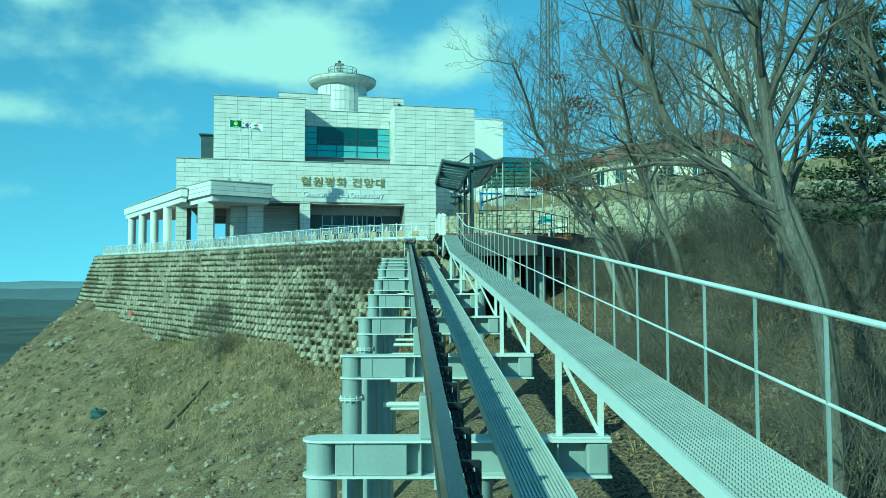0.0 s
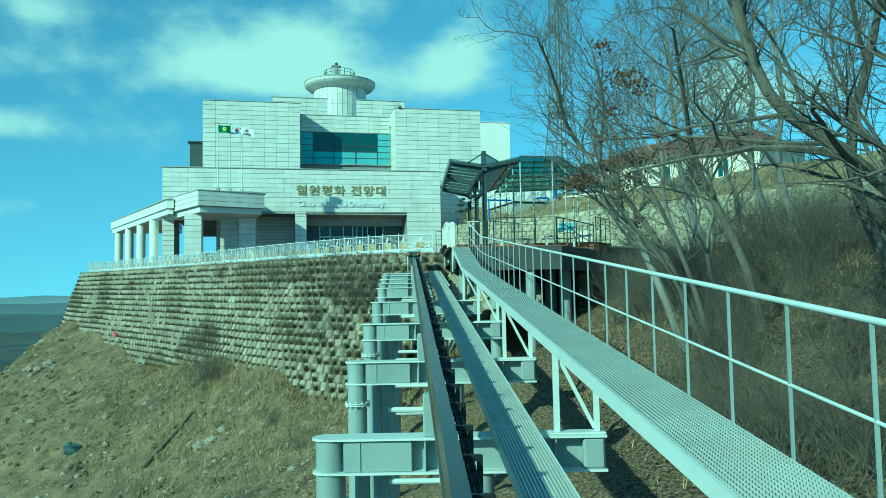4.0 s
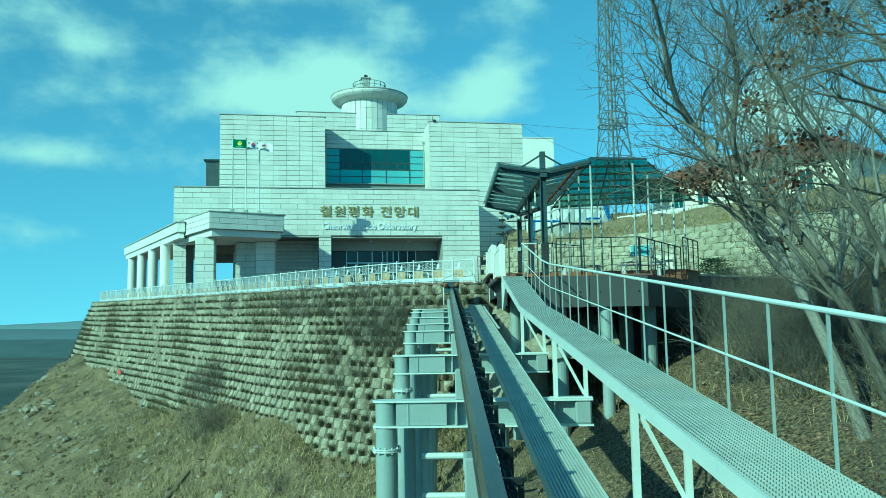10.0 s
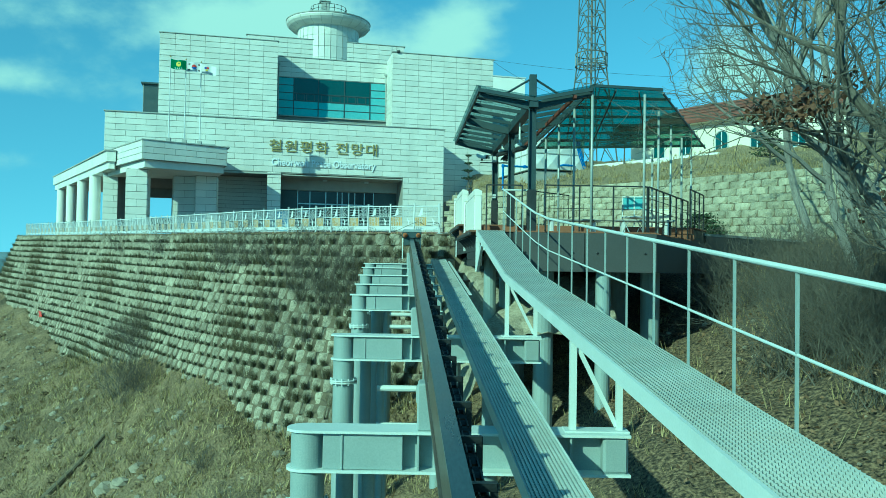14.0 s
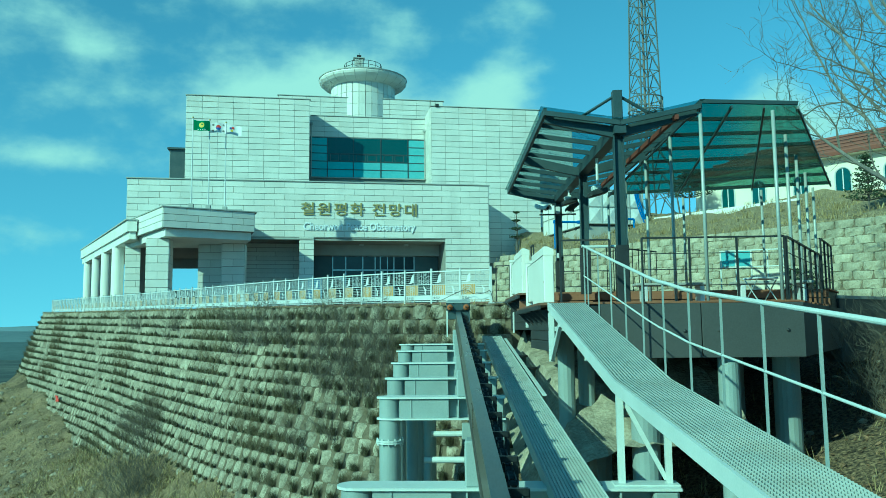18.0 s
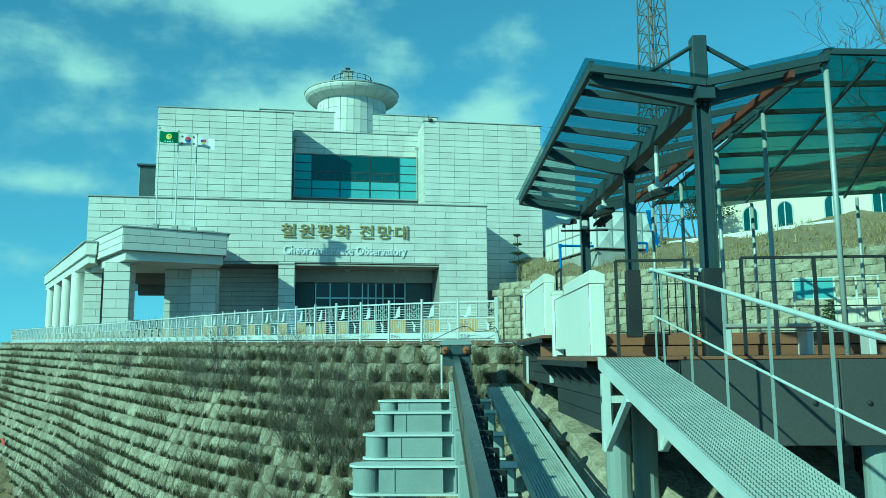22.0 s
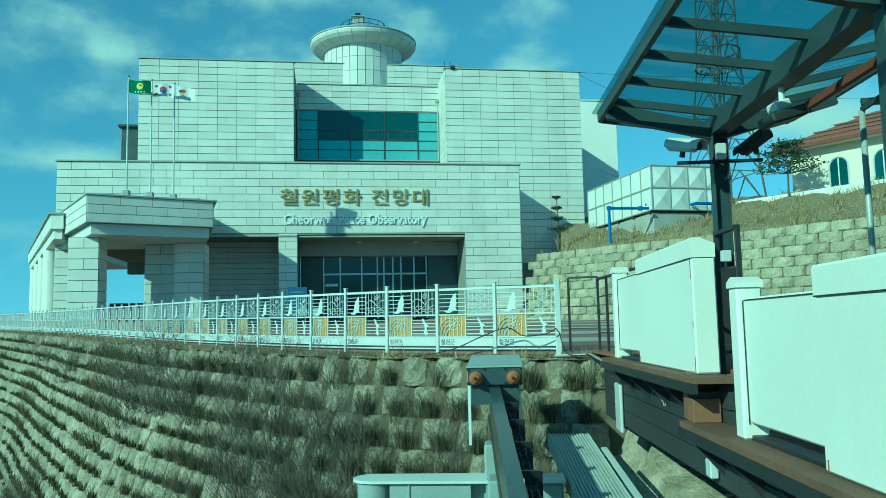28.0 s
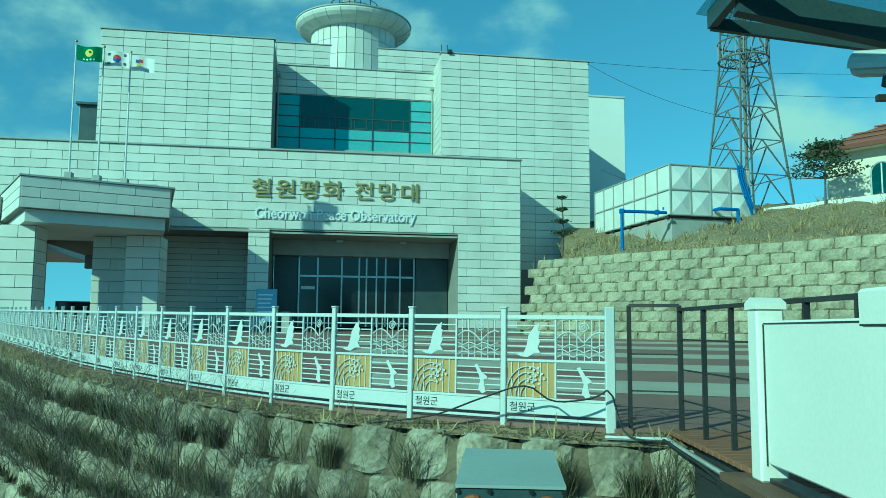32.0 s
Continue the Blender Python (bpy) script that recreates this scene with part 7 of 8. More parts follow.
def build_trees():
    A = bare_tree("tall leafless tree with grey bark leaning out from the slope", 3, 11.0, (-0.42, 0.06), 0.46, M_BARK, 3, 0.18)
    B = bare_tree("slender leafless tree with grey bark on the slope", 8, 9.0, (-0.16, -0.05), 0.42, M_BARK, 3, 0.12)
    C = bare_tree("leafless tree with pale mottled bark and crooked limbs", 21, 9.5, (-0.35, -0.10), 0.50, M_PALEBARK, 4, 0.14)
    E = bare_tree("tangled leafless tree with many fine twigs on the slope", 47, 7.5, (-0.10, 0.10), 0.55, M_BARK, 4, 0.10)
    put_tree(A, 11.0, 24.0, 15, 1.0, True)
    put_tree(B, 10.2, 18.8, 220, 1.1, True)
    put_tree(C, 14.4, 49.5, 0, 1.4, True)
    put_tree(E, 9.6, 21.0, 30, 0.9, True)
    own = (
        ("tall leafless tree with furrowed grey bark near the walkway", 61, 10.0, M_GREYBARK, 0.14, ((0.35, 0, -0.4), (0.25, 0, 2.0), (0.05, 0, 3.4), (-0.35, 0, 4.6), (-0.55, 0.1, 6.5), (-0.8, 0.2, 9.0), (-1.0, 0.2, 11.0)), 4.9, 9.9, 0.42, 0),
        ("big leafless tree whose dark trunk leans far over the slope", 62, 11.0, M_BARK, 0.19, ((0, 0, -0.4), (-0.7, 0, 1.4), (-1.6, 0, 2.9), (-2.8, 0, 4.0), (-3.9, 0, 4.95), (-4.5, 0, 7.0), (-5.0, 0, 9.3)), 9.3, 18.2, 0.30, 0),
        ("leafless tree with a dark bent trunk leaning over the slope", 63, 9.0, M_BARK, 0.14, ((0, 0, -0.4), (-0.5, 0, 1.8), (-1.66, 0, 4.5), (-2.3, -1.2, 6.0), (-3.0, -2.8, 7.4)), 8.2, 25.9, 0.38, 0),
        ("leaning leafless tree with pale mottled bark and crooked limbs", 65, 9.0, M_PALEBARK, 0.14, ((0, 0, -0.4), (-0.7, 0, 1.7), (-1.6, 0.2, 3.9), (-2.63, 0.45, 5.8), (-3.4, 0.2, 6.9), (-3.9, -0.8, 8.1), (-4.5, -1.8, 9.1)), 6.8, 28.3, 0.30, 0),
        ("leafless tree with a dark trunk that bends upright", 66, 8.0, M_BARK, 0.125, ((0.2, 0, -0.4), (-0.9, 0, 2.6), (-2.0, 0.1, 4.4), (-2.7, 0.15, 5.4), (-2.5, 0.4, 7.2), (-2.8, 0.4, 9.0)), 6.9, 27.3, 0.48, 0),
        ("young oak that still holds withered brown leaves", 67, 6.0, M_BARK, 0.09, ((0, 0, -0.4), (-0.6, 0, 2.0), (-1.4, -0.1, 4.0), (-2.2, -0.2, 5.4), (-2.8, -0.3, 6.3)), 6.4, 24.3, 0.52, 0.028),
        ("young oak with clumps of withered brown leaves", 68, 5.5, M_BARK, 0.08, ((0, 0, -0.4), (-0.9, 0.1, 2.0), (-2.0, 0.2, 3.6), (-2.9, 0.1, 4.6)), 7.0, 26.9, 0.45, 0.018),
        ("leafless tree with a forked dark trunk on the slope", 69, 10.0, M_BARK, 0.15, ((0, 0, -0.4), (-0.3, 0, 2.2), (-1.1, 0.1, 4.6), (-2.2, 0.2, 7.0), (-3.0, 0.2, 9.6)), 7.4, 14.2, 0.36, 0),
        ("tall leafless tree with a dark trunk behind the walkway", 70, 10.0, M_BARK, 0.16, ((0, 0, -0.4), (0.1, 0, 2.4), (-0.3, 0.1, 5.0), (-1.2, 0.2, 7.5), (-1.8, 0.2, 10.0)), 8.3, 13.0, 0.36, 0),
    )
    for label, seed, h, bark, r, stem, x, y, bare, lv in own:
        put_tree(bare_tree(label, seed, h, (0, 0), 0.52, bark, 3, r, lv, stem, bare), x, y, 0, 1.0, True)
    for t, x, y, rz, sc in ((C, 12.6, 33.0, 20, 1.1), (C, 9.6, 37.0, 0, 1.0), 
                            (B, 13.0, 40.0, 10, 0.9), (C, 11.6, 40.5, -15, 1.15), (C, 13.0, 36.2, 15, 1.25), (B, 11.4, 16.5, 30, 1.1), (A, 10.6, 10.6, -25, 1.0), (C, 8.8, 31.2, 40, 0.62), (C, 8.2, 33.6, 110, 0.55), (C, 9.6, 35.6, 200, 0.7)):
        put_tree(t, x, y, rz, sc)


build_trees()


def build_shrubs():
    rnd = random.Random(77)
    kinds = []
    for k in range(3):
        s = Shape()
        for i in range(46):
            p = Vector((rnd.gauss(0, 0.22), rnd.gauss(0, 0.22), -0.1))
            d = Vector((rnd.gauss(0, 0.45), rnd.gauss(0, 0.45), 1)).normalized()
            r = rnd.uniform(0.006, 0.013)
            for j in range(6):
                d = (d + Vector((rnd.gauss(0, 0.22), rnd.gauss(0, 0.22), rnd.gauss(0, 0.15)))).normalized()
                q = p + d * rnd.uniform(0.22, 0.40)
                s.tube(p, q, r, r * 0.8, 3, cap=False)
                if j > 1:
                    e = (d + Vector((rnd.gauss(0, 0.7), rnd.gauss(0, 0.7), rnd.gauss(0, 0.4)))).normalized()
                    m = q + e * rnd.uniform(0.2, 0.5)
                    s.tube(q, m, r * 0.7, r * 0.35, 3, cap=False)
                    for _ in range(2):
                        e2 = (e + Vector((rnd.gauss(0, 0.6), rnd.gauss(0, 0.6), rnd.gauss(0, 0.5)))).normalized()
                        s.tube(m, m + e2 * rnd.uniform(0.15, 0.3), r * 0.4, r * 0.25, 3, cap=False)
                p, r = q, r * 0.8
        t = thing("shrub", "leafless brown shrub of thin tangled stems", "shrub", group="leafless shrubs")
        part("crown", s, M_TWIG, t)["kind"] = "stuff"
        kinds.append(t)
    spots = []
    for k in range(170):
        x = rnd.uniform(4.4, 15)
        y = rnd.uniform(5, 41)
        if x > 6.2 or y < 25:
            spots.append((x, y, rnd.uniform(0.7, 1.35)))
    spots += [(-15.6, 54.6, 1.0), (-16.3, 55.2, 1.1), (-15.0, 54.0, 0.9), (-16.9, 55.6, 1.0), (-15.9, 54.2, 0.9), (-16.6, 58.6, 1.2), (-17.2, 59.1, 1.1), (-15.9, 58.0, 1.0), (-16.9, 58.2, 1.2), (-17.8, 59.4, 1.0), (-16.3, 57.6, 0.8), (-6.2, 47.6, 1.0), (-5.0, 46.9, 0.8), (-8.6, 50.0, 0.9), (-18.8, 60.6, 1.1), (-17.6, 59.6, 0.8), (-9.8, 46.0, 0.7), (-4.4, 45.8, 0.9), (-3.0, 45.2, 0.8), (-11.8, 53.2, 0.8), (-7.4, 41.0, 0.8), (-8.6, 36.0, 0.7)]
    for i, (x, y, sc) in enumerate(spots):
        m = Matrix.Translation((x, y, ground_z(x, y))) @ Matrix.Rotation(i * 1.7, 4, "Z") @ Matrix.Scale(sc, 4)
        if i < 3:
            kinds[i].matrix_basis = m
        else:
            copy_thing(kinds[i % 3], Matrix.Identity(4)).matrix_basis = m


build_shrubs()


def build_wall_shrubs():
    """Shrubs that root in the wall's ledges."""
    bush = [o for o in bpy.data.objects if o.name.startswith("shrub") and o.parent is None][0]
    rnd = random.Random(12)
    for x, depth, sc in ((-3.0, 1.2, 0.5), (-3.7, 0.8, 0.45), (-2.6, 1.7, 0.5), (-5.0, 0.6, 0.5), (-6.2, 0.7, 0.55), (-7.2, 0.6, 0.6), (-7.0, 1.5, 0.7), (-10.4, 0.7, 0.7), (-4.3, 1.9, 0.85), (-4.8, 2.6, 0.9), (-5.3, 1.4, 0.6), (-4.0, 3.2, 0.8), (-5.8, 3.0, 0.8), (-3.2, 2.9, 0.6), (-6.6, 2.2, 0.7), (-8.2, 1.3, 0.75), (-9.0, 0.8, 0.7), (-9.6, 1.4, 0.6), (-8.0, 3.4, 0.7), (-2.2, 2.4, 0.5), (-1.6, 1.9, 0.45), (-3.6, 3.9, 0.7), (-6.0, 4.2, 0.8), (-7.4, 4.6, 0.7), (-11.5, 1.0, 0.7), (-16.5, 0.9, 0.8), (-17.2, 1.6, 0.7), (-21.5, 1.0, 0.8), (-10.9, 1.2, 0.7), (-10.0, 1.6, 0.6), (-11.2, 1.9, 0.6), (-5.6, 2.2, 0.9), (-6.2, 1.8, 0.8), (-5.2, 3.0, 0.8), (-6.8, 3.0, 0.7), (-4.6, 1.6, 0.6)):
        p = min((q for q, _ in LEDGES), key=lambda q: (q.x - x) ** 2 + 4 * (q.z - plaza_z(q.x, q.y) + depth) ** 2)
        copy_thing(bush, Matrix.Identity(4)).matrix_basis = Matrix.Translation(p + Vector((0, 0, -0.05))) @ Matrix.Rotation(rnd.uniform(0, 6), 4, "Z") @ Matrix.Scale(sc, 4)

    for k, (x, depth, tall) in enumerate(((-6.1, 1.6, 2.3), (-5.5, 2.3, 1.9), (-7.4, 2.4, 1.5))):
        p = min((q for q, _ in LEDGES), key=lambda q: (q.x - x) ** 2 + 4 * (q.z - plaza_z(q.x, q.y) + depth) ** 2)
        s = Shape()
        for i in range(13):
            q = Vector((rnd.gauss(0, 0.10), rnd.gauss(0, 0.05), -0.05))
            d = Vector((rnd.gauss(0, 0.22), rnd.gauss(-0.05, 0.12), 1)).normalized()
            reach, rad = tall * rnd.uniform(0.55, 1.05), rnd.uniform(0.006, 0.013)
            for j in range(9):
                d = (d + Vector((rnd.gauss(0, 0.09), rnd.gauss(0, 0.07), 0.04))).normalized()
                e = q + d * reach / 9
                s.tube(q, e, rad, rad * 0.86, 4, cap=False)
                if j > 2 and rnd.random() < 0.75:
                    g = (d + Vector((rnd.gauss(0, 0.7), rnd.gauss(0, 0.4), 0.2))).normalized()
                    m = e + g * rnd.uniform(0.15, 0.4)
                    s.tube(e, m, rad * 0.55, rad * 0.3, 3, cap=False)
                    s.tube(m, m + (g + Vector((rnd.gauss(0, 0.5), 0, 0.4))).normalized() * 0.2, rad * 0.35, rad * 0.2, 3, cap=False)
                q, rad = e, rad * 0.86
        t = thing("wall_shrub", "tall straggly leafless shrub rooted in the block wall", "shrub", Matrix.Translation(p), group="leafless shrubs")
        part("crown", s, M_TWIG, t)["kind"] = "stuff"


build_wall_shrubs()


def build_pine(name, x, y, z, h, w, tiers, seed, label, low=0.30, thin=0.75, dense=26):
    rnd = random.Random(seed)
    t = thing(name, label, "tree", pose(x, y, z))
    part("trunk", Shape().tube((0, 0, -0.3), (0.05, 0, h * 0.55), 0.09 * h / 4, 0.06 * h / 4, 8).tube((0.05, 0, h * 0.55), (0, 0, h * 0.97), 0.06 * h / 4, 0.02, 8), M_BARK, t)
    s, limbs = Shape(), Shape()
    for k in range(tiers):
        f = k / max(1, tiers - 1)
        zz = h * (low + (0.98 - low) * f)
        R = w * (1 - thin * f)
        for b in range(7):
            a = 2 * math.pi * (b + rnd.random() * 0.6) / 7
            L = R * rnd.uniform(0.65, 1.05)
            tip = Vector((L * math.cos(a), L * math.sin(a), zz + 0.1 * L))
            limbs.tube((0, 0, zz - 0.1), tip, 0.025, 0.012, 4, cap=False)
            for q in range(dense):
                c = Vector((0, 0, zz)).lerp(tip, rnd.uniform(0.35, 1.05)) + Vector((rnd.gauss(0, 0.12), rnd.gauss(0, 0.12), rnd.gauss(0.03, 0.05))) * w * 0.8
                d = Vector((rnd.gauss(0, 1), rnd.gauss(0, 1), abs(rnd.gauss(0, 0.6)))).normalized() * 0.16 * (w / 1.6) ** 0.5
                e = d.cross(Vector((rnd.gauss(0, 1), rnd.gauss(0, 1), rnd.gauss(0, 1)))).normalized() * 0.035
                s.add([c - e, c + d * 0.6 - e * 1.2, c + d, c + d * 0.6 + e * 1.2], [(0, 1, 2, 3)])
    part("limb", limbs, M_BARK, t)
    part("crown", s, M_NEEDLE, t, "dark needle crown")


build_pine("pine_tree", 12.3, 75.8, ground_z(12.3, 75.8), 2.7, 1.8, 4, 4, "wide flat-topped pine on the grassy bank", 0.5, 0.55, 60)
build_pine("pine_tree", 12.8, 59.4, ground_z(12.8, 59.4), 1.95, 1.5, 4, 14, "wide flat-topped pine above the terrace wall", 0.50, 0.55, 44)
build_pine("pine_tree", 0.75, 78.2, 5.0, 2.6, 0.62, 4, 24, "small clipped pine beside the observatory wall")
build_pine("conifer", 11.2, 20.4, ground_z(11.2, 20.4), 7.5, 2.0, 10, 44, "dark dense conifer half hidden behind bare trees", 0.25, 0.7, 70)
build_pine("conifer", 17.5, 62.0, ground_z(17.5, 62.0), 3.0, 1.0, 8, 34, "dark pointed conifer in front of the villa")


# ---- grass, stones and litter ----
def tuft(s, p, rnd, n, h, spread=0.12, hang=0.0, bw=1.0, lean=0.5):
    for _ in range(n):
        a = rnd.uniform(0, 2 * math.pi)
        o = Vector((math.cos(a), math.sin(a), 0)) * rnd.uniform(0, spread)
        hh = h * rnd.uniform(0.5, 1.2)
        d = Vector((math.cos(a) * lean * hh, math.sin(a) * lean * hh, hh * (1 - hang * rnd.random() * 1.8)))
        w = Vector((-math.sin(a), math.cos(a), 0)) * rnd.uniform(0.006, 0.013) * bw
        b = p + o
        m = b + d * 0.55 + Vector((0, 0, 0.06 * hh))
        s.v += [tuple(b - w), tuple(b + w), tuple(m + w * 0.7), tuple(m - w * 0.7), tuple(b + d)]
        k = len(s.v)
        s.f += [(k - 5, k - 4, k - 3, k - 2), (k - 2, k - 3, k - 1)]


def fan(s, p, rnd, n, h, spread, out, bw):
    """Thin branching stems that rise and arch outwards from one root."""
    for _ in range(n):
        a = rnd.uniform(0, 2 * math.pi)
        b = p + Vector((math.cos(a), math.sin(a), 0)) * rnd.uniform(0, spread)
        hh = h * rnd.uniform(0.45, 1.1)
        lean = Vector((rnd.gauss(0, 0.42), rnd.gauss(0, 0.42), 0)) * hh + out * hh * rnd.uniform(0, 0.35)
        w = Vector((rnd.gauss(0, 1), rnd.gauss(0, 1), 0)).normalized() * 0.003 * bw
        m = b + lean * 0.45 + Vector((0, 0, hh * 0.6))
        e = b + lean + Vector((0, 0, hh * rnd.uniform(0.75, 1.0)))
        k = len(s.v)
        s.v += [tuple(b - w), tuple(b + w), tuple(m + w * 0.8), tuple(m - w * 0.8), tuple(e)]
        s.f += [(k, k + 1, k + 2, k + 3), (k + 3, k + 2, k + 4)]
        t = m + Vector((rnd.gauss(0, 0.3), rnd.gauss(0, 0.3), rnd.uniform(0.1, 0.5))) * hh * 0.5
        s.v += [tuple(m - w), tuple(m + w), tuple(t)]
        s.f.append((k + 5, k + 6, k + 7))


def build_grass():
    rnd = random.Random(5)
    s, pk = Shape(), Shape()
    for p, ang in LEDGES:
        f = noise.noise(Vector((p.x * 0.22, p.y * 0.22, p.z * 0.35)))
        near = p.x > -10
        side, out = Vector((math.cos(ang), math.sin(ang), 0)), Vector((math.sin(ang), -math.cos(ang), 0))
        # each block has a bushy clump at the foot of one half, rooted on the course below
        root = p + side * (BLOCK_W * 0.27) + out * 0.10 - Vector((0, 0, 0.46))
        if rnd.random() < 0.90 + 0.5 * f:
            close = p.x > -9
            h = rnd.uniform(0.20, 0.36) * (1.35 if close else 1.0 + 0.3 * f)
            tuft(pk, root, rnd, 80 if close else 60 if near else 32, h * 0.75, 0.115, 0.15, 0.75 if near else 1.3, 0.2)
            for k in range(3 if near else 1):
                q = root + side * rnd.uniform(-0.08, 0.08) + out * rnd.uniform(-0.02, 0.04)
                fan(s if rnd.random() < 0.5 else pk, q, rnd, 44 if close else 26 if near else 10, h * rnd.uniform(0.9, 1.3), 0.09 if close else 0.06, out, 1.0 if near else 1.8)
        if f > 0.27 or (near and rnd.random() < (0.34 if close and p.z > -2.2 else 0.10)):
            for k in range(3):
                fan(s, root + side * rnd.uniform(-0.45, 0.2), rnd, 34 if near else 10, rnd.uniform(0.4, 0.75), 0.16, out, 1.1 if near else 2.0)
    tagged(part("wall_weeds", s, M_WEED), "withered brown weeds growing on the wall ledges", "weeds", kind="stuff")
    tagged(part("ledge_plants", pk, M_POCKET), "low plants between the wall blocks, pocket shade in their dark colour", "plants", kind="stuff")
    s = Shape()
    for p, ang in TLEDGES:
        if p.z > terrace_top(p.x, p.y) - 0.2 or rnd.random() < 0.12:
            tuft(s, p, rnd, 7, 0.28, 0.3)
    for k in range(4500):
        x, y = rnd.uniform(-2, 34), rnd.uniform(44, 84)
        t = side_of(TERRACE_FINE, x, y)
        if -9 < t < -0.4:
            tuft(s, Vector((x, y, ground_z(x, y) - 0.03)), rnd, 8, rnd.uniform(0.2, 0.5), 0.3, 0.2, 2.0)
    # slope below the retaining wall, thickest along its foot
    for k in range(20000):
        x, y = rnd.uniform(-44, 0), rnd.uniform(24, 92)
        w = side_of(WALL_FINE, x, y)
        if w > -2.6:
            continue
        f = noise.noise(Vector((x * 0.12, y * 0.12, 7)))
        if rnd.random() < 0.04 + 0.75 * math.exp((w + 3) / 4.0) + 0.7 * max(0, f - 0.1):
            tuft(s, Vector((x, y, ground_z(x, y) - 0.03)), rnd, 10, rnd.uniform(0.12, 0.40), 0.35, 0.9, 1.8)
    # matted straw along the wall's foot
    for k in range(16000):
        x, y = rnd.uniform(-26, 0), rnd.uniform(30, 66)
        w = side_of(WALL_FINE, x, y)
        if w > -2.2 or w < -9.5 or rnd.random() > 1.15 * math.exp((w + 2.2) / 4.5):
            continue
        tuft(s, Vector((x, y, ground_z(x, y) - 0.03)), rnd, 12, rnd.uniform(0.25, 0.65), 0.3, 1.1, 1.7)
    for k in range(1500):
        x, y = rnd.uniform(3.5, 15), rnd.uniform(4, 44)
        tuft(s, Vector((x, y, ground_z(x, y) - 0.03)), rnd, 7, rnd.uniform(0.2, 0.55), 0.25, 0.3)
    for k in range(700):
        x, y = rnd.uniform(-4, 4), rnd.uniform(30, 46)
        tuft(s, Vector((x, y, ground_z(x, y) - 0.03)), rnd, 7, rnd.uniform(0.15, 0.4), 0.25, 0.3)
    # fringe between the wall's top course and the fence
    for p in smooth_line(WALL_LINE, 0.16):
        q = p + Vector((0.08, 0.28, 0)) + Vector((rnd.gauss(0, 0.06), rnd.gauss(0, 0.10), 0))
        tuft(s, Vector((q.x, q.y, plaza_z(q.x, q.y) - 0.08)), rnd, 7, rnd.uniform(0.10, 0.26), 0.14, 0.7)
    tagged(part("dry_grass", s, M_DRYGRASS), "dry straw-coloured grass tufts", "grass", kind="stuff")


build_grass()


def rock(rnd, r):
    s = Shape()
    n, k = 7, 5
    for j in range(k):
        ph = math.pi * (j + 0.5) / k
        for i in range(n):
            a = 2 * math.pi * i / n + 0.4 * j
            rr = r * rnd.uniform(0.75, 1.2)
            s.v.append((rr * math.sin(ph) * math.cos(a), rr * math.sin(ph) * math.sin(a) * 0.8, rr * math.cos(ph) * 0.6))
    s.f = [(j * n + i, j * n + (i + 1) % n, (j + 1) * n + (i + 1) % n, (j + 1) * n + i) for j in range(k - 1) for i in range(n)]
    s.f += [tuple(range(n)), tuple(range(k * n - 1, (k - 1) * n - 1, -1))]
    return s


